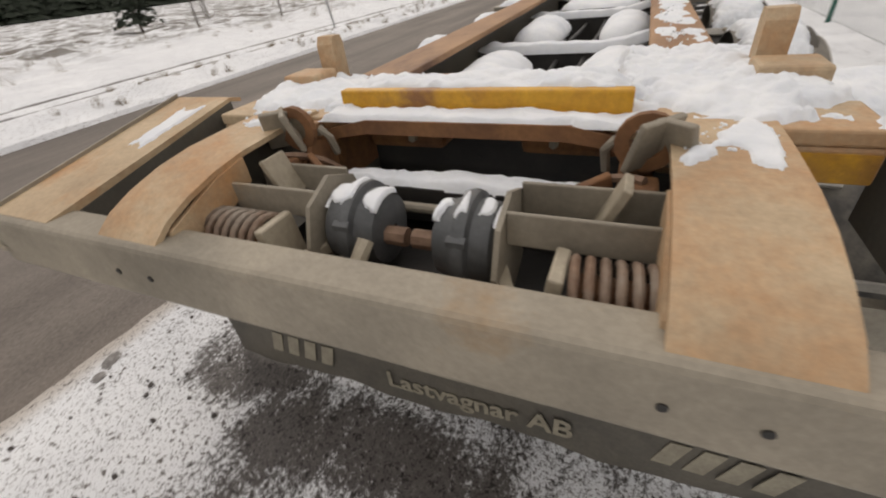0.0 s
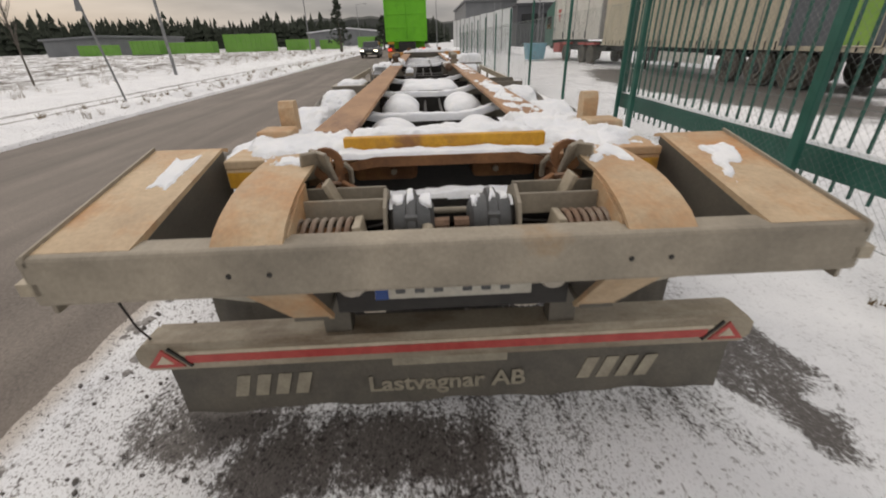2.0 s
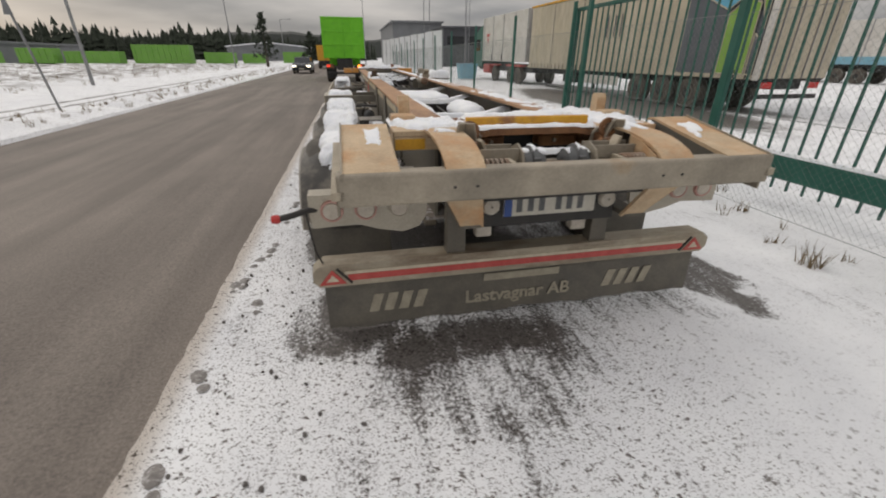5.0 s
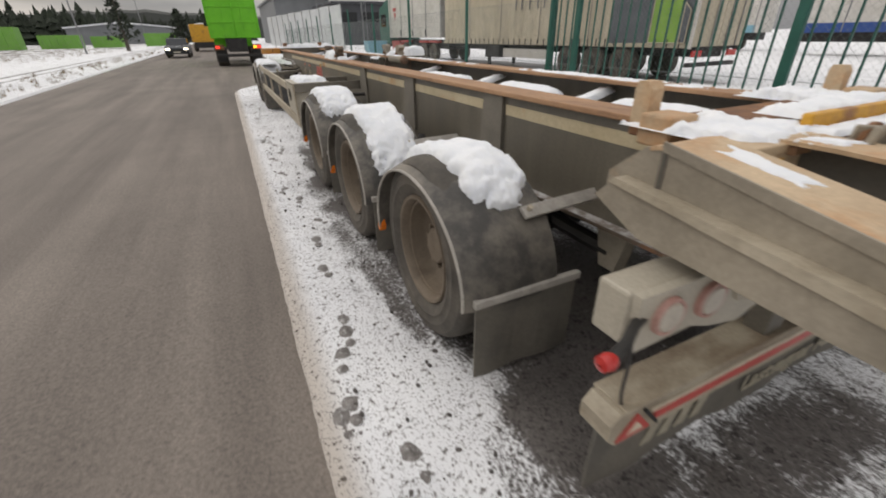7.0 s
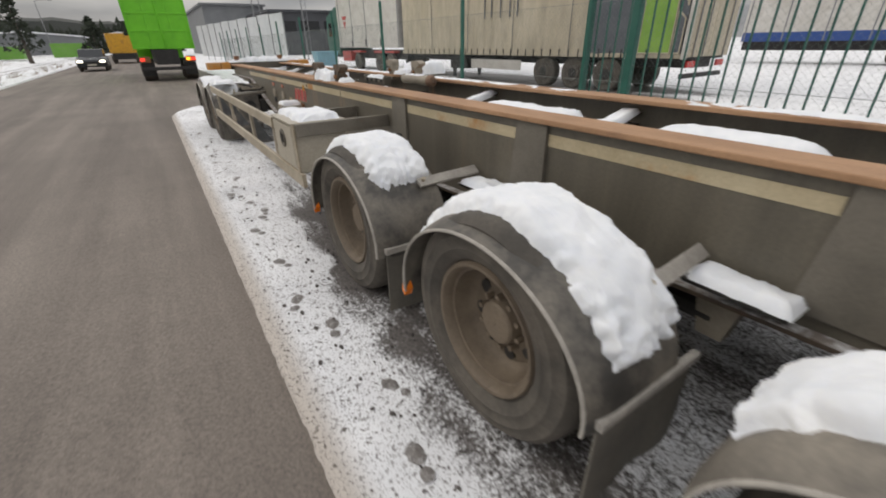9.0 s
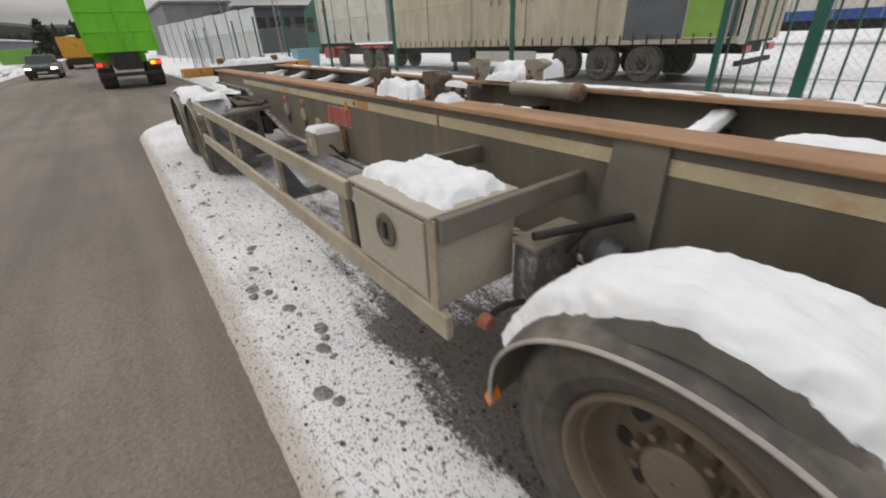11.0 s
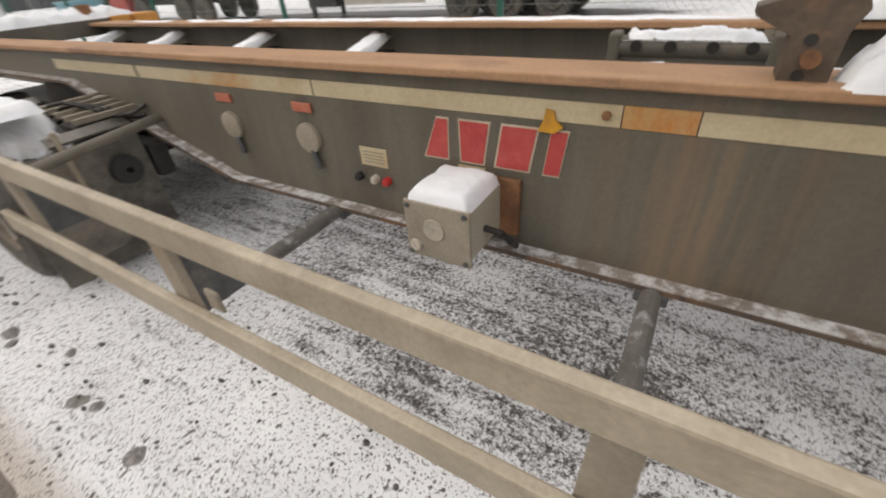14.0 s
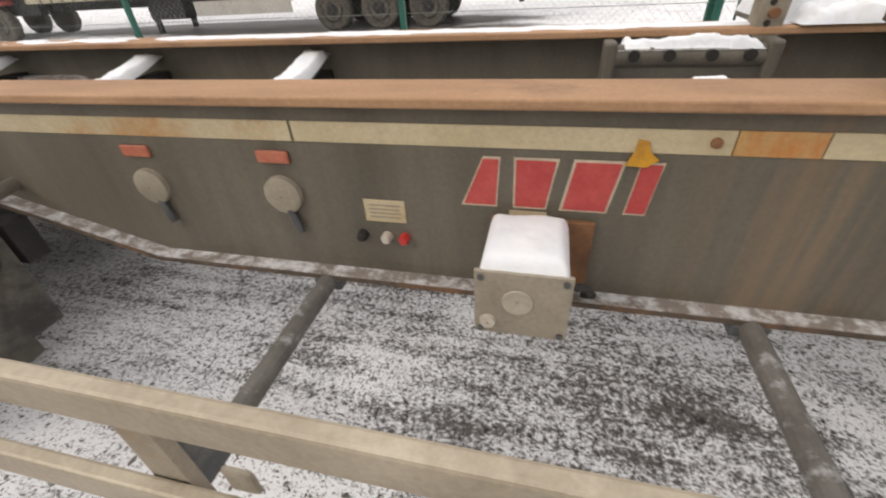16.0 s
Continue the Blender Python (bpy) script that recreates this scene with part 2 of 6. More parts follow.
M_BARK = mat("grey_bark", (0.07, 0.06, 0.05), (0.14, 0.12, 0.10), 8, 0.9, bump=0.4)
M_DRY = mat("dry_grass", (0.12, 0.085, 0.045), (0.24, 0.18, 0.10), 6, 0.9)
M_WOOD = mat("distant_hill_wood", (0.03, 0.036, 0.033), (0.06, 0.062, 0.055), 0.02, 1.0, bump=0)
M_CAR = mat("dark_car_paint", (0.03, 0.035, 0.04), (0.05, 0.055, 0.06), 3, 0.25, 0.2, bump=0.0)
M_GLASS = mat("dark_car_glass", (0.01, 0.012, 0.014), (0.02, 0.022, 0.025), 3, 0.08, bump=0.0)
M_ORANGE = mat("orange_paint", (0.50, 0.20, 0.03), (0.60, 0.29, 0.06), 4, 0.5, third=(0.42, 0.28, 0.14), at=0.58, soft=0.1)
M_WET = mat("wet_slush", (0.10, 0.09, 0.083), (0.26, 0.24, 0.225), 26, 0.5, bump=0.3, third=(0.5, 0.49, 0.48), at=0.6, third_scale=30)
M_GRIT = mat("dark_grit", (0.07, 0.06, 0.055), (0.14, 0.125, 0.115), 22, 0.6, bump=0.3)
# darker than the outer wing walls; for tongue webs, inner wing walls, roller web
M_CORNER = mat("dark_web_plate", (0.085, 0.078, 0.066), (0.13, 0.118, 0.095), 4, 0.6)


def glow(name, colour, power):
    m, nodes, links, bsdf = shader(name)
    bsdf.inputs["Base Color"].default_value = (*colour, 1)
    bsdf.inputs["Emission Color"].default_value = (*colour, 1)
    bsdf.inputs["Emission Strength"].default_value = power
    return m


M_TAIL = glow("lit_tail_lamp", (1.0, 0.05, 0.03), 1.2)
M_BLINK = glow("lit_indicator", (1.0, 0.35, 0.02), 3.0)
M_HEAD = glow("lit_headlamp", (1.0, 0.9, 0.7), 5.0)


def snow_material():
    m, nodes, links, bsdf = shader("settled_snow")
    n1 = noise_node(nodes, links, 7, 6, 0.6)
    r1 = ramp(nodes, 0.3, 0.7, (0.74, 0.77, 0.81), (0.88, 0.89, 0.90))
    links.new(n1.outputs["Fac"], r1.inputs["Fac"])
    links.new(r1.outputs["Color"], bsdf.inputs["Base Color"])
    bsdf.inputs["Roughness"].default_value = 0.85
    bsdf.inputs["Subsurface Weight"].default_value = 0.15
    bsdf.inputs["Subsurface Radius"].default_value = (0.03, 0.03, 0.035)
    n2 = noise_node(nodes, links, 55, 6, 0.7)
    bp = nodes.new("ShaderNodeBump")
    bp.inputs["Strength"].default_value, bp.inputs["Distance"].default_value = 0.35, 0.012
    links.new(n2.outputs["Fac"], bp.inputs["Height"])
    links.new(bp.outputs["Normal"], bsdf.inputs["Normal"])
    return m


M_SNOW = snow_material()


def ground_material():
    """Trodden snow over wet gravel: bare in the parking strip where tyres rolled, white beside it."""
    m, nodes, links, bsdf = shader("snow_over_gravel")
    geo = nodes.new("ShaderNodeNewGeometry")
    sep = nodes.new("ShaderNodeSeparateXYZ")
    links.new(geo.outputs["Position"], sep.inputs["Vector"])

    def math_node(op, a, b=None, c=None):
        n = nodes.new("ShaderNodeMath")
        n.operation = op
        for i, v in enumerate((a, b, c)):
            if v is None:
                continue
            if isinstance(v, (int, float)):
                n.inputs[i].default_value = v
            else:
                links.new(v, n.inputs[i])
        return n.outputs[0]

    def span(v, lo, hi, to0=0.0, to1=1.0):
        n = nodes.new("ShaderNodeMapRange")
        n.interpolation_type = "SMOOTHSTEP"
        n.inputs["From Min"].default_value, n.inputs["From Max"].default_value = lo, hi
        n.inputs["To Min"].default_value, n.inputs["To Max"].default_value = to0, to1
        links.new(v, n.inputs["Value"])
        return n.outputs["Result"]

    warp = noise_node(nodes, links, 0.9, 4, 0.6)
    wx = math_node("ADD", sep.outputs["X"], math_node("MULTIPLY", math_node("SUBTRACT", warp.outputs["Fac"], 0.5), 0.9))
    inside = math_node("MULTIPLY", span(wx, -1.75, -1.2), span(wx, 0.75, 1.35, 1.0, 0.0))
    inside = math_node("MULTIPLY", inside, span(sep.outputs["Y"], 0.0, 1.0, 0.12, 1.0))
    inside = math_node("MULTIPLY", inside, span(sep.outputs["Y"], 8.3, 10.5, 0.92, 0.6))
    grain = noise_node(nodes, links, 58, 8, 0.8, (1.0, 0.8, 1.0))
    streak = noise_node(nodes, links, 5, 6, 0.65, (2.2, 0.22, 1.0))
    patch = noise_node(nodes, links, 1.1, 5, 0.6)
    specks = noise_node(nodes, links, 34, 3, 0.62)
    v = math_node("ADD", math_node("MULTIPLY", grain.outputs["Fac"], 0.58), math_node("MULTIPLY", streak.outputs["Fac"], 0.25))
    rolled = math_node("MULTIPLY", span(sep.outputs["Y"], 0.2, 0.9, 0.16, 0.0), math_node("MULTIPLY", span(wx, -1.7, -1.1), span(wx, 0.6, 1.2, 1.0, 0.0)))
    v = math_node("ADD", v, math_node("MULTIPLY", rolled, math_node("SUBTRACT", streak.outputs["Fac"], 0.43)))
    v = math_node("ADD", v, math_node("MULTIPLY", patch.outputs["Fac"], 0.24))
    v = math_node("ADD", v, 0.03)
    v = math_node("SUBTRACT", v, math_node("MULTIPLY", inside, 0.088))
    # bare wet spots: drip line behind the rear flap and where a tyre stood by the gate
    def spot(cx, cy, rx, ry, power):
        dx = math_node("DIVIDE", math_node("SUBTRACT", wx, cx), rx)
        dy = math_node("DIVIDE", math_node("SUBTRACT", sep.outputs["Y"], cy), ry)
        d = math_node("ADD", math_node("MULTIPLY", dx, dx), math_node("MULTIPLY", dy, dy))
        return math_node("MULTIPLY", span(d, 0.5, 1.3, 1.0, 0.0), power)

    v = math_node("SUBTRACT", v, spot(1.25, 0.9, 0.19, 0.5, 0.13))
    v = math_node("SUBTRACT", v, spot(-0.75, 0.3, 0.6, 0.45, 0.085))
    v = math_node("SUBTRACT", v, spot(-1.62, 2.9, 0.32, 1.3, 0.11))
    v = math_node("ADD", v, spot(-0.1, 7.2, 0.5, 1.2, 0.05))
    v = math_node("ADD", v, spot(-0.8, 6.95, 0.3, 0.5, 0.025))
    v = math_node("ADD", v, spot(0.45, 0.05, 0.55, 0.6, 0.05))
    v = math_node("SUBTRACT", v, spot(-0.95, 7.6, 0.3, 0.5, 0.03))
    v = math_node("SUBTRACT", v, spot(-1.5, 6.8, 0.2, 1.0, 0.08))
    v = math_node("SUBTRACT", v, spot(-1.62, 4.7, 0.28, 0.8, 0.09))
    v = math_node("SUBTRACT", v, spot(-1.25, 1.3, 0.4, 0.6, 0.09))
    v = math_node("SUBTRACT", v, spot(-1.3, 5.5, 0.35, 0.7, 0.10))
    v = math_node("SUBTRACT", v, spot(-0.7, 1.75, 0.9, 0.8, 0.10))
    v = math_node("SUBTRACT", v, spot(-1.05, 5.2, 0.5, 1.0, 0.10))
    v = math_node("SUBTRACT", v, spot(-1.5, 0.95, 0.3, 0.4, 0.10))
    v = math_node("SUBTRACT", v, spot(-0.9, 0.62, 0.8, 0.2, 0.06))
    v = math_node("SUBTRACT", v, spot(-1.55, 5.5, 0.33, 1.0, 0.13))
    rut = math_node("ADD", sep.outputs["X"], math_node("MULTIPLY", sep.outputs["Y"], 0.012))
    for c in (-10.5, -11.3):
        v = math_node("SUBTRACT", v, span(math_node("ABSOLUTE", math_node("SUBTRACT", rut, c)), 0.05, 0.2, 0.24, 0.0))
    v = math_node("SUBTRACT", v, spot(8.2, 14.0, 2.2, 7.5, 0.2))
    # shade under the curtain trailer, put into the ground colour
    v = math_node("SUBTRACT", v, spot(11.1, 17.0, 1.5, 8.5, 0.2))
    v = math_node("ADD", v, span(sep.outputs["X"], -8.2, -7.9, 0.08, 0.0))
    r = ramp(nodes, 0.445, 0.51, (0, 0, 0), (1, 1, 1))
    links.new(v, r.inputs["Fac"])
    dirt = ramp(nodes, 0.3, 0.7, (0.054, 0.047, 0.043), (0.187, 0.170, 0.158))
    links.new(grain.outputs["Fac"], dirt.inputs["Fac"])
    white = ramp(nodes, 0.35, 0.7, (0.78, 0.79, 0.81), (0.91, 0.92, 0.93))
    links.new(patch.outputs["Fac"], white.inputs["Fac"])
    mx = nodes.new("ShaderNodeMixRGB")
    links.new(r.outputs["Color"], mx.inputs[0])
    links.new(dirt.outputs["Color"], mx.inputs[1])
    links.new(white.outputs["Color"], mx.inputs[2])
    # grit thrown off the road lies on the near edge
    grit = math_node("MULTIPLY", span(sep.outputs["X"], -2.36, -2.2, 0.8, 0.0), span(sep.outputs["X"], -3.2, -3.0))
    mg = nodes.new("ShaderNodeMixRGB")
    links.new(grit, mg.inputs[0])
    links.new(mx.outputs["Color"], mg.inputs[1])
    mg.inputs[2].default_value = (0.47, 0.41, 0.345, 1)
    sp = ramp(nodes, 0.60, 0.645, (1, 1, 1), (0.2, 0.18, 0.165))
    links.new(specks.outputs["Fac"], sp.inputs["Fac"])
    ms = nodes.new("ShaderNodeMixRGB")
    ms.blend_type = "MULTIPLY"
    links.new(span(sep.outputs["X"], 0.0, 1.4, 1.0, 0.2), ms.inputs[0])
    links.new(mg.outputs["Color"], ms.inputs[1])
    links.new(sp.outputs["Color"], ms.inputs[2])
    fleck = noise_node(nodes, links, 85, 3, 0.65)
    fr = ramp(nodes, 0.57, 0.625, (1, 1, 1), (0.22, 0.20, 0.19))
    links.new(fleck.outputs["Fac"], fr.inputs["Fac"])
    mf = nodes.new("ShaderNodeMixRGB")
    mf.blend_type = "MULTIPLY"
    thrown = span(sep.outputs["X"], -0.2, 0.9, 1.0, 0.12)
    links.new(math_node("MULTIPLY", thrown, span(sep.outputs["X"], -8.0, -7.6)), mf.inputs[0])
    links.new(ms.outputs["Color"], mf.inputs[1])
    links.new(fr.outputs["Color"], mf.inputs[2])
    ms = mf
    # heath and scrub beyond the far bank
    heath = noise_node(nodes, links, 0.6, 8, 0.72)
    hr = ramp(nodes, 0.47, 0.56, (0, 0, 0), (1, 1, 1))
    links.new(heath.outputs["Fac"], hr.inputs["Fac"])
    far = math_node("MULTIPLY", span(sep.outputs["X"], -22.0, -15.0, 0.85, 0.0), hr.outputs["Color"])
    mh = nodes.new("ShaderNodeMixRGB")
    links.new(far, mh.inputs[0])
    links.new(ms.outputs["Color"], mh.inputs[1])
    mh.inputs[2].default_value = (0.10, 0.082, 0.06, 1)
    links.new(mh.outputs["Color"], bsdf.inputs["Base Color"])
    rough = nodes.new("ShaderNodeMapRange")
    rough.inputs["To Min"].default_value, rough.inputs["To Max"].default_value = 0.5, 0.9
    links.new(r.outputs["Color"], rough.inputs["Value"])
    links.new(rough.outputs["Result"], bsdf.inputs["Roughness"])
    bp = nodes.new("ShaderNodeBump")
    bp.inputs["Strength"].default_value, bp.inputs["Distance"].default_value = 0.6, 0.015
    links.new(v, bp.inputs["Height"])
    links.new(bp.outputs["Normal"], bsdf.inputs["Normal"])
    return m


def road_material():
    m, nodes, links, bsdf = shader("damp_gritty_asphalt")
    lanes = noise_node(nodes, links, 1.6, 6, 0.6, (1.0, 0.06, 1.0))
    r1 = ramp(nodes, 0.36, 0.64, (0.138, 0.118, 0.103), (0.212, 0.184, 0.16))
    links.new(lanes.outputs["Fac"], r1.inputs["Fac"])
    stone = noise_node(nodes, links, 55, 7, 0.82)
    r2 = ramp(nodes, 0.32, 0.68, (0.55, 0.55, 0.55), (1.45, 1.44, 1.42))
    links.new(stone.outputs["Fac"], r2.inputs["Fac"])
    blot = noise_node(nodes, links, 0.5, 5, 0.6)
    r3 = ramp(nodes, 0.35, 0.7, (0.86, 0.86, 0.86), (1.1, 1.1, 1.1))
    links.new(blot.outputs["Fac"], r3.inputs["Fac"])
    prev = r1.outputs["Color"]
    for r in (r2, r3):
        mul = nodes.new("ShaderNodeMixRGB")
        mul.blend_type, mul.inputs[0].default_value = "MULTIPLY", 1.0
        links.new(prev, mul.inputs[1])
        links.new(r.outputs["Color"], mul.inputs[2])
        prev = mul.outputs["Color"]
    links.new(prev, bsdf.inputs["Base Color"])
    bsdf.inputs["Roughness"].default_value = 0.74
    bsdf.inputs["Specular IOR Level"].default_value = 0.35
    bp = nodes.new("ShaderNodeBump")
    bp.inputs["Strength"].default_value, bp.inputs["Distance"].default_value = 0.3, 0.006
    links.new(stone.outputs["Fac"], bp.inputs["Height"])
    links.new(bp.outputs["Normal"], bsdf.inputs["Normal"])
    return m


M_GROUND, M_ROAD = ground_material(), road_material()


# ---- mesh tools ----
def B():
    return bmesh.new()


def box(bm, x0, x1, y0, y1, z0, z1, bevel=0.0, m=None):
    vs = bmesh.ops.create_cube(bm, size=1.0)["verts"]
    k = Matrix.Translation(((x0 + x1) / 2, (y0 + y1) / 2, (z0 + z1) / 2)) @ Matrix.Diagonal((abs(x1 - x0), abs(y1 - y0), abs(z1 - z0), 1))
    bmesh.ops.transform(bm, matrix=(m @ k) if m else k, verts=vs)
    if bevel:
        es = list({e for v in vs for e in v.link_edges})
        bmesh.ops.bevel(bm, geom=es, offset=bevel, segments=2, affect="EDGES", profile=0.5)
    return bm


def prism(bm, outline, lo, hi, axis="x"):
    """An outline of two coordinates pushed from lo to hi along an axis: x takes (y, z), y takes (x, z), z takes (x, y)."""
    def put(p, q, s):
        return {"x": (s, p, q), "y": (p, s, q), "z": (p, q, s)}[axis]
    a = [bm.verts.new(put(p, q, lo)) for p, q in outline]
    b = [bm.verts.new(put(p, q, hi)) for p, q in outline]
    n = len(a)
    fs = [bm.faces.new(a), bm.faces.new(b[::-1])]
    for i in range(n):
        fs.append(bm.faces.new((a[i], b[i], b[(i + 1) % n], a[(i + 1) % n])))
    bmesh.ops.recalc_face_normals(bm, faces=fs)
    return bm


def rod(bm, p, q, r, seg=10, r2=None):
    p, q = Vector(p), Vector(q)
    d = q - p
    m = Matrix.Translation((p + q) / 2) @ d.to_track_quat("Z", "Y").to_matrix().to_4x4()
    bmesh.ops.create_cone(bm, cap_ends=True, segments=seg, radius1=r, radius2=r if r2 is None else r2, depth=d.length, matrix=m)
    return bm


def lathe(bm, rings, axis="x", centre=(0, 0, 0), seg=40, start=0.0, sweep=360.0):
    """Rings of (along, radius) turned about an axis."""
    full = sweep >= 360
    n = seg if full else seg + 1
    cols = []
    for i in range(n):
        a = radians(start + sweep * i / seg)
        col = []
        for s, r in rings:
            p = {"x": (s, r * math.cos(a), r * math.sin(a)), "y": (r * math.cos(a), s, r * math.sin(a)), "z": (r * math.cos(a), r * math.sin(a), s)}[axis]
            col.append(bm.verts.new(Vector(p) + Vector(centre)))
        cols.append(col)
    fs = []
    for i in range(n if full else n - 1):
        c, d = cols[i], cols[(i + 1) % n]
        for j in range(len(rings) - 1):
            fs.append(bm.faces.new((c[j], c[j + 1], d[j + 1], d[j])))
    bmesh.ops.recalc_face_normals(bm, faces=fs)
    return bm


def tube(bm, pts, r, seg=8):
    """A round tube along points."""
    pts = [Vector(p) for p in pts]
    prev = None
    up = Vector((0.13, 0.31, 0.94)).normalized()
    for i, p in enumerate(pts):
        d = (pts[min(i + 1, len(pts) - 1)] - pts[max(i - 1, 0)]).normalized()
        s = d.cross(up).normalized()
        t = s.cross(d)
        ring = [bm.verts.new(p + r * (math.cos(2 * math.pi * k / seg) * s + math.sin(2 * math.pi * k / seg) * t)) for k in range(seg)]
        if prev:
            for k in range(seg):
                bm.faces.new((prev[k], prev[(k + 1) % seg], ring[(k + 1) % seg], ring[k]))
        else:
            bm.faces.new(ring[::-1])
        prev = ring
    bm.faces.new(prev)
    return bm


def plate(bm, profile, thick, x0, x1):
    """A bent plate: a (y, z) line with thickness, between x0 and x1."""
    up = []
    for i, (y, z) in enumerate(profile):
        a, b = profile[max(i - 1, 0)], profile[min(i + 1, len(profile) - 1)]
        d = Vector((b[0] - a[0], b[1] - a[1])).normalized()
        up.append((y + d[1] * thick, z - d[0] * thick))
    return prism(bm, list(profile) + up[::-1], x0, x1, "x")


def part(name, bm, material, parent=None, label="", smooth=False):
    me = bpy.data.meshes.new(name)
    bm.normal_update()
    bm.to_mesh(me)
    bm.free()
    me.materials.append(material)
    if smooth:
        for p in me.polygons:
            p.use_smooth = True
        me.set_sharp_from_angle(angle=radians(40))
    ob = new(name, me)
    if parent:
        ob.parent = parent
    if label:
        ob["label"] = label
    return ob


def thing(name, m, label, category, group="", kind=""):
    ob = new(name)
    ob.empty_display_size = 0.1
    ob.matrix_world = m
    return tagged(ob, label, category, group, kind)


def letters(name, text, size, material, parent, m, label=""):
    """Flat raised lettering in the built-in font, as a mesh."""
    cu = bpy.data.curves.new(name, "FONT")
    cu.body, cu.size, cu.extrude, cu.align_x, cu.align_y = text, size, 0.0015, "CENTER", "CENTER"
    cu.offset = size * 0.02
    tmp = new(name, cu)
    dg = bpy.context.evaluated_depsgraph_get()
    me = bpy.data.meshes.new_from_object(tmp.evaluated_get(dg))
    bpy.data.objects.remove(tmp)
    me.materials.clear()
    me.materials.append(material)
    ob = new(name, me)
    ob.parent = parent
    ob.matrix_local = m
    if label:
        ob["label"] = label
    return ob


def fbm(x, y, z=0.0):
    return noise.fractal(Vector((x, y, z)), 1.0, 2.0, 4)


def snow_pad(name, m, surf, nu, nv, height, label, ragged=0.5, seed=0.0, lump=0.5, parent_group="snow on the trailer", soft=0.14, patchy=0.0):
    """Settled snow on surf(u, v) -> (place, normal), u and v from 0 to 1; its rim is crumbly and thin spots sink into the support."""
    bm = B()
    top = {}
    for i in range(nu + 1):
        for j in range(nv + 1):
            u, v = i / nu, j / nv
            p, n = surf(u, v)
            p, n = Vector(p), Vector(n)
            e = min(u, 1 - u, v, 1 - v)
            w = 0.6 * fbm(p.x * 7 + seed, p.y * 7, p.z * 7) + 0.4 * fbm(p.x * 23, p.y * 23 + seed, p.z * 23)
            e2 = e + 0.11 * ragged * w - 0.03 * ragged - patchy * (0.42 + fbm(p.x * 9 + seed, p.y * 4.5, seed))
            if e <= 0 or e2 <= 0:
                h = -0.006
            else:
                k = min(1.0, e2 / soft)
                h = height * (k * (2 - k)) ** 0.6
                h *= 1 + lump * (0.6 * fbm(p.x * 5 + seed, p.y * 5, p.z * 5) + min(0.35, 0.018 / height) * fbm(p.x * 16, p.y * 16 + seed, p.z * 16) + min(0.22, 0.006 / height) * fbm(p.x * 45, p.y * 45 + seed, p.z * 45))
                h = max(h, 0.002)
            top[i, j] = bm.verts.new(p + n * h)
    for i in range(nu):
        for j in range(nv):
            bm.faces.new((top[i, j], top[i + 1, j], top[i + 1, j + 1], top[i, j + 1]))
    bmesh.ops.recalc_face_normals(bm, faces=bm.faces[:])
    ob = part(name, bm, M_SNOW, None, label)
    for p in ob.data.polygons:
        p.use_smooth = True
    ob.matrix_world = m
    return tagged(ob, label, "snow", parent_group, "stuff")


def flat_snow(name, m, x0, x1, y0, y1, z, height, label, seed=0.0, ragged=0.6, lump=0.5, slope=0.0, step=0.035, group="snow on the trailer", patchy=0.0):
    step *= 0.6
    nu, nv = max(8, int((x1 - x0) / step)), max(8, int((y1 - y0) / step))
    return snow_pad(name, m, lambda u, v: ((x0 + u * (x1 - x0), y0 + v * (y1 - y0), z + slope * v * (y1 - y0)), (0, 0, 1)), min(nu, 120), min(nv, 160), height, label, ragged, seed, lump, group, patchy=patchy)


# ---- ground and road ----
def road_right(y):
    if y < 14.5:
        return -2.385
    return -2.385 + (1 - math.cos(math.pi * min(1.0, (y - 14.5) / 6.5))) * 1.5


def road_left(y):
    return -7.8 - 0.012 * y


def ground_height(x, y, on_road=False):
    if on_road:
        return -0.05
    h = 0.012 + 0.010 * fbm(x * 6, y * 6) + 0.006 * fbm(x * 19, y * 19, 4)
    if x > road_right(y) and x < -1.2 and y < 16:
        h += 0.012
    if x < road_left(y):
        d = road_left(y) - x
        h += 0.20 * math.exp(-((d - 0.9) / 0.7) ** 2) * (1 + 0.5 * fbm(x, y * 0.7)) + 0.10 * math.exp(-((d - 4.6) / 0.8) ** 2)
        for rut in (2.7, 3.5):
            h -= 0.06 * math.exp(-((d - rut) / 0.14) ** 2)
        if d > 6:
            h += min(1, (d - 6) / 6) * (0.12 + 0.22 * fbm(x * 0.5, y * 0.5))
    if x > 4:
        h += min(1, (x - 4) / 4) * 0.01
    return h


def axis_steps(parts):
    out = []
    for lo, hi, n in parts:
        out += [lo + (hi - lo) * i / n for i in range(n)]
    return out + [parts[-1][1]]


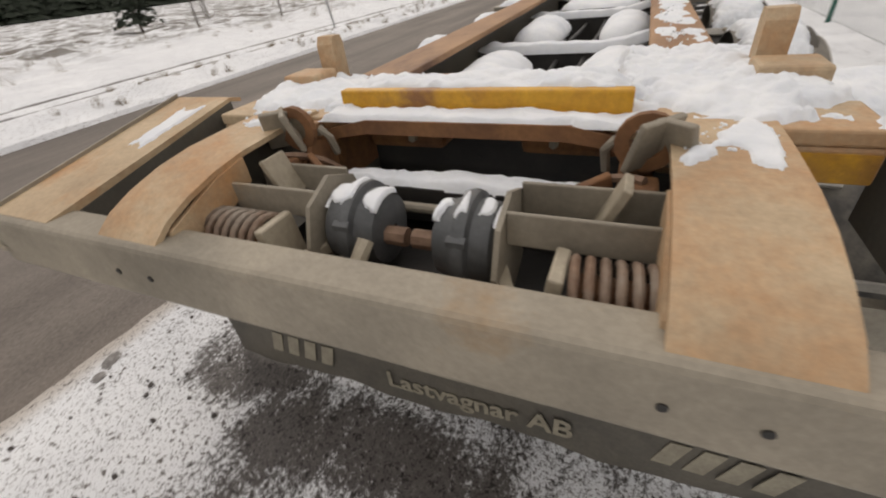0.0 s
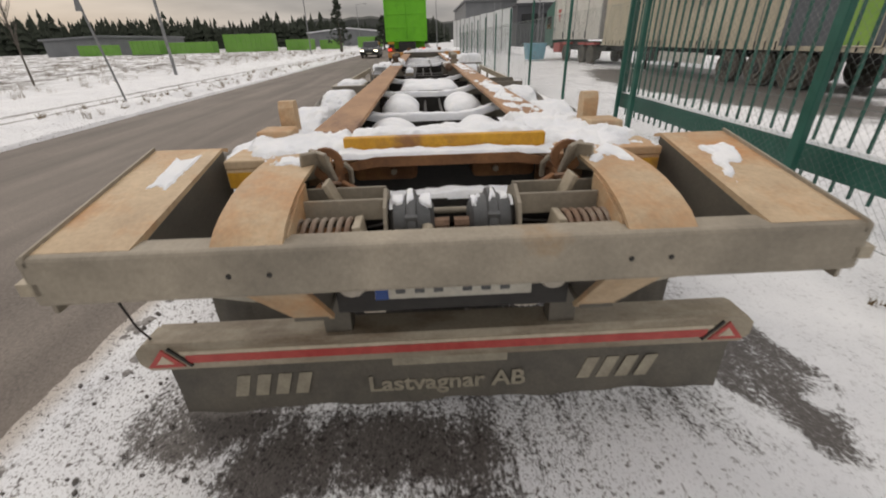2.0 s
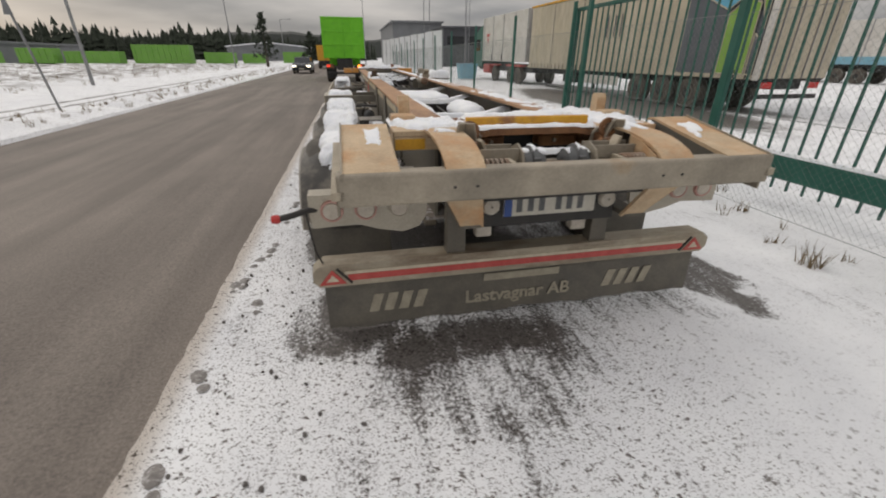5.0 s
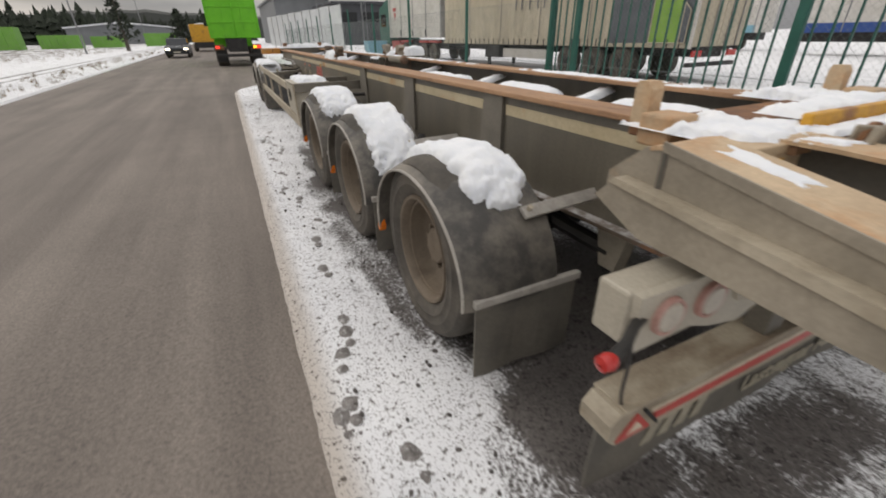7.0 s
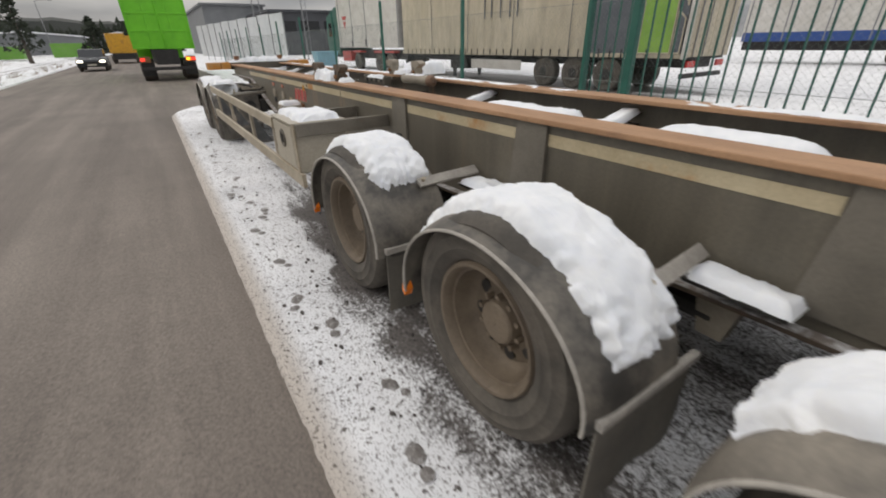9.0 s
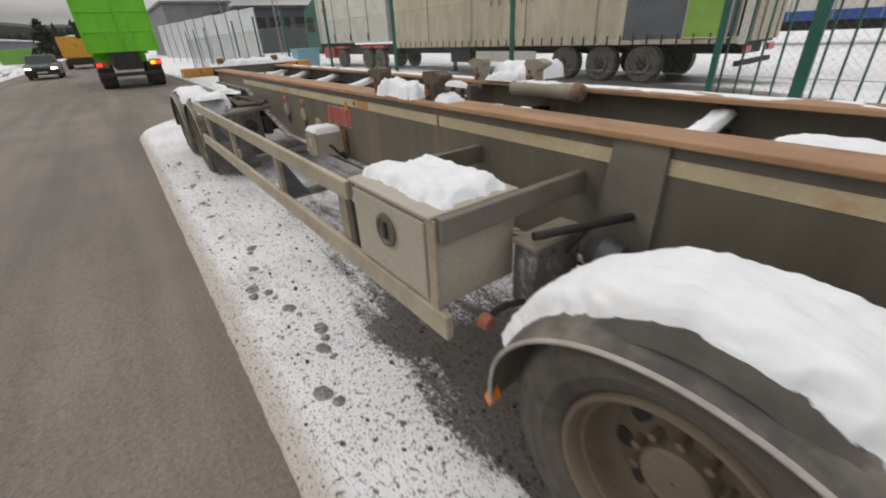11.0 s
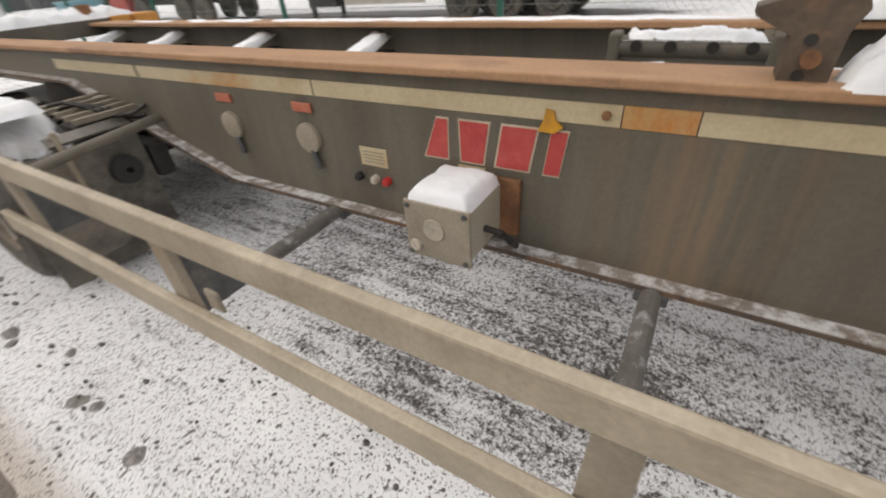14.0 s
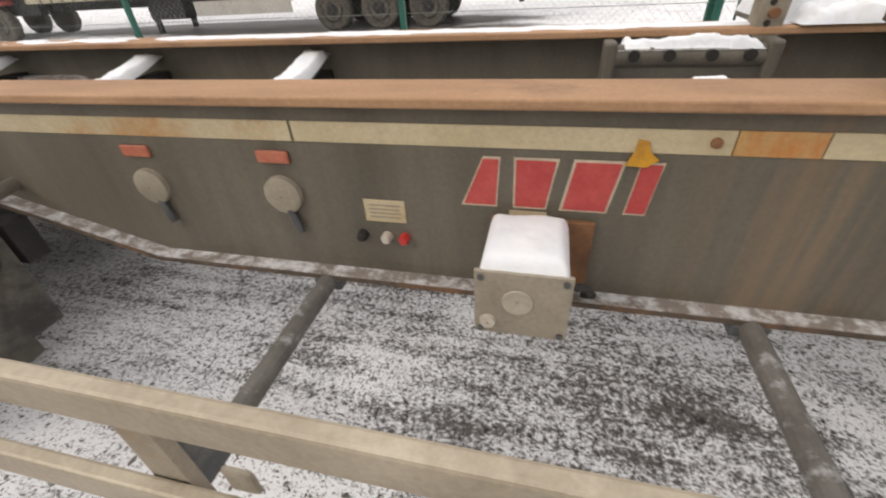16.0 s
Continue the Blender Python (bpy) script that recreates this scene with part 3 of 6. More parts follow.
def make_ground():
    xs = axis_steps([(-1500, -120, 10), (-120, -30, 30), (-30, -13, 50), (-13, -7.7, 50), (-7.7, -2.75, 8), (-2.75, 3.6, 105), (3.6, 12, 25), (12, 60, 16), (60, 1500, 10)])
    ys = axis_steps([(-1500, -60, 8), (-60, -6, 20), (-6, -3, 15), (-3, 14, 240), (14, 30, 60), (30, 110, 70), (110, 300, 20), (300, 2500, 10)])
    xs += [-2.46, -2.43, -7.84, -7.82]
    xs.sort()

    def place(c, y):
        right, left = road_right(y) + 2.44, road_left(y) + 7.83
        if c < -7.83:
            return c + left * max(0.0, 1 - (-7.83 - c) / 20)
        if c < -2.44:
            u = (c + 7.83) / 5.39
            return c + left * (1 - u) + right * u
        return c + right * max(0.0, 1 - (c + 2.44) / 8.0)

    verts = []
    for y in ys:
        for c in xs:
            x = place(c, y)
            on_road = -7.83 < c < -2.44
            if not on_road and c > -2.44 and c < -2.2:
                x += 0.025 * fbm(y * 2.5, 3.0) + 0.012 * fbm(y * 11, 7.0)
            verts.append((x, y, ground_height(x, y, on_road)))
    w = len(xs)
    faces = [(j * w + i, j * w + i + 1, (j + 1) * w + i + 1, (j + 1) * w + i) for j in range(len(ys) - 1) for i in range(w - 1)]
    me = bpy.data.meshes.new("ground")
    me.from_pydata(verts, [], faces)
    me.materials.append(M_GROUND)
    for p in me.polygons:
        p.use_smooth = True
    tagged(new("ground", me), "trodden snow over dark wet gravel and snowy heath", "ground", kind="structure")


def make_road():
    ys = axis_steps([(-60, -4, 14), (-4, 30, 136), (30, 400, 60)])
    verts, faces = [], []
    n = 12
    for y in ys:
        a, b = road_left(y) - 0.1, road_right(y) + 0.08
        for i in range(n + 1):
            u = i / n
            verts.append((a + u * (b - a), y, 0.02 * math.sin(math.pi * u) - 0.018))
    w = n + 1
    for j in range(len(ys) - 1):
        for i in range(n):
            faces.append((j * w + i, j * w + i + 1, (j + 1) * w + i + 1, (j + 1) * w + i))
    me = bpy.data.meshes.new("road")
    me.from_pydata(verts, [], faces)
    me.materials.append(M_ROAD)
    for p in me.polygons:
        p.use_smooth = True
    tagged(new("road", me), "damp brown-grey asphalt road between snowy verges", "road", kind="structure")


make_ground()
make_road()

# ---- the trailer: x across from its centre line, y forward from its rear beam ----
T = pose(-0.347, 0.36, 0, 0, 0, 0.5)
trailer = thing("container_trailer", T, "long grey-brown rusted container chassis trailer dusted with snow", "trailer")
WEB_X, FL_IN, FL_OUT, TOP = 0.555, 0.40, 0.60, 1.188
FRONT = 12.55
AXLES = (1.66, 3.06, 4.48)
FRONT_AXLES = (10.62, 11.95)


def web_bottom(y):
    if y < 4.9:
        return 0.70
    if y < 9.29:
        return 0.588
    if y < 10.75:
        return 0.588 + (y - 9.29) / 1.46 * 0.41
    return 0.998


def main_rails():
    for s in (-1, 1):
        ys = [0.55, 4.9, 4.95, 9.29, 10.75, FRONT]
        outline = [(0.55, TOP - 0.03), (FRONT, TOP - 0.03)] + [(y, web_bottom(y)) for y in ys[::-1]]
        lo, hi = sorted((s * (WEB_X - 0.016), s * WEB_X))
        rail = part("main_beam", prism(B(), outline, lo, hi), M_BEAM, trailer, "deep grey-brown steel beam web with rust runs")
        lo, hi = sorted((s * FL_IN, s * FL_OUT))
        part("top_flange", box(B(), lo, hi, 0.5, FRONT, TOP - 0.028, TOP, 0.006), M_FLANGE, rail, "rusty orange-brown top flange")
        lo, hi = sorted((s * 0.46, s * 0.61))
        prof = [(y, web_bottom(y)) for y in ys]
        part("bottom_flange", plate(B(), prof, 0.022, lo, hi), M_LEDGE, rail, "snow-dusted grey bottom flange")
        # wide ribs over the axles and the broken reflective stripe
        for yr in (2.185, 3.60, 5.07):
            x0, x1 = sorted((s * WEB_X, s * (WEB_X + 0.022)))
            part("rib", prism(B(), [(yr - 0.108, TOP - 0.03), (yr + 0.108, TOP - 0.03), (yr + 0.155, 0.71), (yr - 0.105, 0.71)], x0, x1), M_RIB, rail, "raised grey web rib")
        part("flange_edge", plate(B(), [(y, z - 0.004) for y, z in prof], 0.016, *sorted((s * 0.61, s * 0.615))), M_DIRT, rail, "rusty flange edge")
        x0, x1 = sorted((s * WEB_X, s * (WEB_X + 0.004)))
        part("stripe", box(B(), x0, x1, 7.265, 7.444, 1.05, 1.11), M_TAPERUST, rail, "reflective tape soaked with orange rust")
        for a, b in ((0.95, 2.06), (2.31, 3.49), (3.71, 4.96), (5.18, 6.355), (6.378, 7.261), (7.448, 8.6), (8.61, 9.9), (9.93, 10.9)):
            x0, x1 = sorted((s * WEB_X, s * (WEB_X + 0.004)))
            part("stripe", box(B(), x0, x1, a, b, 1.05, 1.11), M_STRIPE, rail, "pale yellow reflective tape, stained")


main_rails()


def cross_members():
    for y in (1.0, 2.28, 3.72, 5.2, 6.45, 9.05, 10.1, 11.2, 12.2):
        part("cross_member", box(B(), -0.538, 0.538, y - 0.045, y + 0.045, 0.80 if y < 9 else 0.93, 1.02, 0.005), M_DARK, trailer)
    # twin air bellows between the beams
    for y in (1.62, 2.98):
        for x in (-0.28, 0.28):
            bm = lathe(B(), [(y - 0.36, 0.02), (y - 0.35, 0.11), (y - 0.28, 0.125), (y + 0.28, 0.125), (y + 0.35, 0.11), (y + 0.36, 0.02)], "y", (x, 0, 0.93), 20)
            part("air_tank", bm, M_DARK, trailer, smooth=True)
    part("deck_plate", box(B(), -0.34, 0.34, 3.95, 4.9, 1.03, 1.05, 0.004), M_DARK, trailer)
    for x in (-0.06, 0.09):
        part("air_pipe", tube(B(), [(x, 0.8 + 0.4 * i, 0.98 + 0.015 * math.sin(i * 1.7 + x * 9)) for i in range(26)], 0.014), M_DARK, trailer)
    # black sheet between the beams, low down
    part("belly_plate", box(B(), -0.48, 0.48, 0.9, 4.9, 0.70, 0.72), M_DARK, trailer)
    for y in AXLES + FRONT_AXLES:
        part("axle", rod(B(), (-1.05, y, 0.5), (1.05, y, 0.5), 0.07, 14), M_DARK, trailer)


cross_members()


def rear_frame():
    part("rear_beam", box(B(), -1.075, 1.075, -0.02, 0.07, 0.975, 1.116, 0.012), M_GREY, trailer, "dirty beige-grey rear cross beam")
    for x in (-0.579, -0.478, 0.447, 0.552):
        part("bolt_hole", rod(B(), (x, -0.0225, 1.042), (x, -0.01, 1.042), 0.007, 10), M_DARK, trailer)
    for s in (-1, 1):
        def sx(a, b):
            return sorted((s * a, s * b))
        # tongue plate that bends from the beam over to the bolster
        prof = [(-0.006, 1.112), (0.006, 1.122), (0.04, 1.145), (0.10, 1.168), (0.18, 1.188), (0.27, 1.2), (0.40, 1.205), (0.56, 1.205)]
        lo, hi = sx(0.437, 0.615)
        tongue = part("tongue", plate(B(), prof, 0.012, lo, hi), M_TAN, trailer, "rounded tan rusted steel tongue", True)
        lo, hi = sx(0.50, 0.515)
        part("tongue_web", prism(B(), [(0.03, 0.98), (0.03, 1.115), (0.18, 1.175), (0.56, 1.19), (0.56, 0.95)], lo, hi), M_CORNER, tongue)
        lo, hi = sx(0.432, 0.447)
        part("tongue_cheek", prism(B(), [(0.0, 1.06), (0.04, 1.125), (0.18, 1.175), (0.26, 1.188), (0.26, 1.13), (0.08, 1.05)], lo, hi), M_TAN, tongue)
        # leg from the beam down to the bumper
        bm = B()
        top = [(s * 0.437, 0.02, 0.985), (s * 0.615, 0.02, 0.985), (s * 0.50, 0.15, 0.775), (s * 0.385, 0.15, 0.775)]
        vs = [bm.verts.new(p) for p in top] + [bm.verts.new((p[0], p[1] + 0.016, p[2] + 0.008)) for p in top]
        fs = [bm.faces.new([vs[i] for i in q]) for q in ((0, 1, 2, 3), (7, 6, 5, 4), (0, 4, 5, 1), (1, 5, 6, 2), (2, 6, 7, 3), (3, 7, 4, 0))]
        bmesh.ops.recalc_face_normals(bm, faces=fs)
        part("bumper_leg", bm, M_TAN, trailer, "tan steel bracket plate")
        part("bumper_post", box(B(), *sx(0.40, 0.51), 0.42, 0.50, 0.45, 0.86, 0.006), M_WEB, trailer, "dark grey bumper post")
        part("bumper_stay", box(B(), *sx(0.40, 0.51), 0.14, 0.46, 0.775, 0.80, 0.004), M_WEB, trailer)
        # flared wing: sloping top, inner wall, outer wall with a lower lip
        bm = prism(B(), [(0.0, 1.117), (0.60, 1.225), (0.64, 1.215), (0.64, 1.203), (0.60, 1.213), (0.05, 1.105)], *sx(0.81, 1.05))
        wing = part("wing", bm, M_TAN, trailer, "sloping tan rusted wing plate")
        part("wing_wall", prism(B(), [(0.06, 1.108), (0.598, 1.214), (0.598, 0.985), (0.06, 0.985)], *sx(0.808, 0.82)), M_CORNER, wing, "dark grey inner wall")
        part("wing_lip", prism(B(), [(-0.02, 1.122), (0.60, 1.236), (0.60, 1.21), (-0.02, 1.09)], *sx(1.046, 1.054)), M_GREY, wing, "thin raised lip")
        part("wing_side", prism(B(), [(0.0, 1.10), (0.60, 1.222), (0.655, 1.21), (0.77, 1.115), (0.77, 1.0), (0.02, 0.985)], *sx(1.028, 1.046)), M_GREY, wing, "grey wedge-shaped outer wall")
        part("wing_ledge", prism(B(), [(-0.02, 1.045), (0.70, 1.118), (0.72, 1.10), (-0.02, 1.01)], *sx(1.046, 1.10)), M_ALU, wing, "pale muddy ledge")
        part("wing_skirt", prism(B(), [(0.02, 1.012), (0.72, 1.098), (0.78, 1.04), (0.60, 0.96), (0.02, 0.93)], *sx(1.07, 1.082)), M_GREY, wing)
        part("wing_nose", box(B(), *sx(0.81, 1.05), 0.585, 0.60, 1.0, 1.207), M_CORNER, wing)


rear_frame()


def bolster():
    ob = part("bolster", box(B(), -0.783, 0.783, 0.52, 0.70, 1.165, 1.197, 0.006), M_TAN, trailer, "rusted twistlock bolster under snow")
    for s in (-1, 1):
        lo, hi = sorted((s * 0.43, s * 0.783))
        part("bolster_end", box(B(), lo, hi, 0.522, 0.70, 1.093, 1.166, 0.008), M_TAN, ob, "tan rusted box end")
        lo, hi = sorted((s * 0.375, s * 0.43))
        part("bolster_cheek", box(B(), lo, hi, 0.53, 0.72, 1.0, 1.166, 0.006), M_RUST, ob)
    # black sheet added behind the tubes, standing in for shade under the bolster
    part("bolster_shade_plate", box(B(), -0.43, 0.43, 0.80, 0.82, 0.95, 1.14), M_DARK, ob)
    part("bolster_deck", box(B(), -0.70, 0.70, 0.70, 1.02, 1.14, 1.193, 0.006), M_RUST, ob)
    part("bolster_ledge", box(B(), -0.37, 0.37, 0.585, 0.62, 1.19, 1.248, 0.006), M_YELLOW, ob, "yellow and rust painted raised ledge")
    part("bolster_lip", prism(B(), [(-0.44, 1.145), (-0.34, 1.18), (-0.25, 1.198), (0.25, 1.198), (0.34, 1.18), (0.44, 1.145), (0.44, 1.115), (0.34, 1.15), (0.25, 1.163), (-0.25, 1.163), (-0.34, 1.15), (-0.44, 1.115)], 0.497, 0.519, "y"), M_RUST, ob, "dark rusty bowed lip")
    for s in (-1, 1):
        lo, hi = sorted((s * 0.615, s * 0.775))
        part("yellow_patch", box(B(), lo, hi, 0.516, 0.52, 1.1, 1.155), M_YELLOW, ob)
        lo, hi = sorted((s * 0.62, s * 0.76))
        part("twistlock_block", box(B(), lo, hi, 0.80, 0.93, 1.13, 1.24, 0.01), M_TAN, ob, "tan rusted twistlock block")
        lo, hi = sorted((s * 0.635, s * 0.70))
        part("guide_stub", prism(B(), [(0.95, 1.18), (0.95, 1.31), (0.965, 1.335), (1.01, 1.335), (1.02, 1.31), (1.02, 1.18)], lo, hi), M_TAN, ob, "upright tan guide stub")
        # loose lashing plates by the tongue
        for turn in (-38, 48):
            m = pose(s * 0.425, 0.40, 1.2, 0, 0, s * turn)
            part("lashing_plate", box(B(), -0.05, 0.05, -0.007, 0.007, -0.05, 0.05, 0.004, m @ pose(0, 0.02, 0, 18, 0, 0)), M_GREY, ob, "bent grey lashing plate")
        m = pose(s * 0.33, 0.38, 1.1, 12, s * -18, s * 30)
        part("lashing_stub", box(B(), -0.03, 0.03, -0.008, 0.008, -0.05, 0.05, 0.004, m), M_RUST, ob)
        part("lashing_eye", lathe(B(), [(-0.008, 0.03), (-0.008, 0.055), (0.008, 0.055), (0.008, 0.03), (-0.008, 0.03)], "y", (s * 0.4, 0.42, 1.2), 16), M_RUST, ob)
        # square tubes under the bolster
        lo, hi = sorted((s * 0.11, s * 0.36))
        part("cross_tube", box(B(), lo, hi, 0.66, 0.78, 1.06, 1.14, 0.02), M_RUST, ob, "rust-brown square tube end")
        part("tube_bolt", rod(B(), (s * 0.2, 0.64, 1.10), (s * 0.2, 0.66, 1.10), 0.012, 6), M_ALU, ob)


bolster()


def brake_gear():
    # added black plate: the dark of the open well, put in as colour
    part("well_shade_plate", box(B(), -0.43, 0.43, 0.075, 0.50, 0.935, 0.95), M_DARK, trailer, "black plate standing in for shade in the rear well")
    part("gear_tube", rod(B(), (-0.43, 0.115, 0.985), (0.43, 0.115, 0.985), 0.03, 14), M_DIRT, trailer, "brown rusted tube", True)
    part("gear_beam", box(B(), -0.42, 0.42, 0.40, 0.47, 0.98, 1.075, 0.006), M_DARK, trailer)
    part("gear_rod", rod(B(), (-0.45, 0.36, 1.045), (0.45, 0.36, 1.045), 0.012), M_GREY, trailer)
    part("push_rod", rod(B(), (-0.30, 0.17, 0.985), (0.34, 0.17, 0.985), 0.022), M_SPRING, trailer, "rusty red-brown push rod")
    for s, a in ((-1, 0.055), (1, 0.05)):
        c = (0, 0.25, 1.055)
        rings = [(s * a, 0.012), (s * a, 0.05), (s * (a + 0.012), 0.074), (s * (a + 0.05), 0.083), (s * (a + 0.055), 0.097), (s * (a + 0.068), 0.1), (s * (a + 0.08), 0.097), (s * (a + 0.085), 0.083), (s * (a + 0.12), 0.078), (s * (a + 0.135), 0.06), (s * (a + 0.135), 0.01)]
        ch = part("brake_chamber", lathe(B(), rings, "x", c, 36), M_CHAMBER, trailer, "grey cast brake chamber with clamp ring", True)
        part("clamp_bolt", rod(B(), (s * (a + 0.05), 0.17, 1.10), (s * (a + 0.085), 0.17, 1.10), 0.012, 6), M_CHAMBER, ch)
        part("hose_stub", rod(B(), (s * a, 0.22, 1.06), (s * (a - 0.045), 0.22, 1.06), 0.02, 8), M_SPRING, ch)
        bm = lathe(B(), [(s * (a + 0.137), 0.012), (s * (a + 0.137), 0.112), (s * (a + 0.147), 0.112), (s * (a + 0.147), 0.012)], "x", c, 8)
        part("chamber_flange", bm, M_GREY, ch, "thin pale grey mounting plate")
        x0, x1 = sorted((s * (a + 0.147), s * 0.46))
        part("mount_arm", box(B(), x0, x1, 0.205, 0.215, 1.085, 1.15, 0.003), M_GREY, trailer, "flat grey mounting arm")
        part("mount_arm", box(B(), x0, x1, 0.32, 0.33, 1.085, 1.15, 0.003), M_GREY, trailer, "flat grey mounting arm")
        m = pose(s * 0.36, 0.29, 1.135, 0, s * 24, 0)
        part("lever_plate", box(B(), -0.008, 0.008, -0.035, 0.035, -0.05, 0.05, 0.003, m), M_ALU, trailer)
        x0, x1 = (s * 0.288, s * 0.49) if s < 0 else (0.315, 0.50)
        turns = 8.5
        pts = [(x0 + (x1 - x0) * i / 136, 0.14 + 0.052 * math.cos(2 * math.pi * turns * i / 136), 1.062 + 0.052 * math.sin(2 * math.pi * turns * i / 136)) for i in range(137)]
        part("coil_spring", tube(B(), pts, 0.008, 8), M_SPRING, trailer, "rusty coil spring", True)
        part("spring_core", rod(B(), (x0, 0.14, 1.062), (x1, 0.14, 1.062), 0.03, 14), M_RUST, trailer)
        m = pose(x0 - s * 0.023, 0.14, 1.062, 0, s * 8, 0)
        part("spring_seat", box(B(), -0.012, 0.012, -0.045, 0.045, -0.05, 0.05, 0.005, m), M_ALU, trailer, "pale worn spring seat")
        part("linkage", box(B(), -0.012, 0.012, -0.04, 0.10, -0.012, 0.012, 0.003, pose(s * 0.225, 0.12, 1.03, 0, 0, s * 25)), M_ALU, trailer)
    part("release_fork", tube(B(), [(-0.075, 0.17, 1.075), (-0.08, 0.13, 1.04), (-0.10, 0.10, 1.0), (-0.13, 0.06, 1.0)], 0.017), M_ALU, trailer, "pale forked release lever", True)
    part("release_fork", tube(B(), [(-0.08, 0.13, 1.04), (-0.06, 0.10, 1.0), (-0.035, 0.06, 1.0)], 0.015), M_ALU, trailer, "pale forked release lever", True)


brake_gear()


def chamber_snow():
    for s, a in ((-1, 0.062), (1, 0.057)):
        for k, (p, q, r) in enumerate(((0.0, 0.045, 0.082), (0.048, 0.073, 0.1), (0.076, 0.125, 0.081))):
            def cap(u, v, p=p, q=q, r=r, s=s, a=a):
                t = math.pi * (0.30 + 0.42 * v)
                return (s * (a + p + (q - p) * u), 0.25 - r * math.cos(t), 1.055 + r * math.sin(t)), (0, -math.cos(t), math.sin(t))
            snow_pad("snow", T, cap, 16, 32, 0.0045, "thin snow on a brake chamber", 2.2, 80.0 + k + 5 * s, 0.9, patchy=0.55)


chamber_snow()


def rear_clutter():
    """Chain, cables and rusty brackets lying in the rear well."""
    rng = random.Random(9)
    for s in (-1, 1):
        part("rusty_bracket", prism(B(), [(0.36, 1.06), (0.50, 1.06), (0.50, 1.14), (0.43, 1.17), (0.36, 1.12)], *sorted((s * 0.36, s * 0.375))), M_RUST, trailer)
        part("rusty_bracket", box(B(), *sorted((s * 0.37, s * 0.43)), 0.33, 0.39, 1.09, 1.15, 0.008), M_RUST, trailer)
        part("safety_chain", tube(B(), [(s * (0.41 - 0.02 * i + 0.006 * rng.uniform(-1, 1)), 0.35 + 0.012 * i, 1.155 - 0.004 * i * i * 0.4) for i in range(7)], 0.009, 6), M_SPRING, trailer)
        part("cable", tube(B(), [(s * (0.43 - 0.05 * i), 0.30 + 0.02 * math.sin(i), 1.03 - 0.02 * math.sin(i * 0.8)) for i in range(8)], 0.007, 6), M_DARK, trailer)
        part("hook", tube(B(), [(s * 0.335, 0.47, 1.12), (s * 0.33, 0.45, 1.17), (s * 0.345, 0.44, 1.195), (s * 0.36, 0.45, 1.18)], 0.010, 6), M_GREY, trailer, "bent grey hook", True)


rear_clutter()


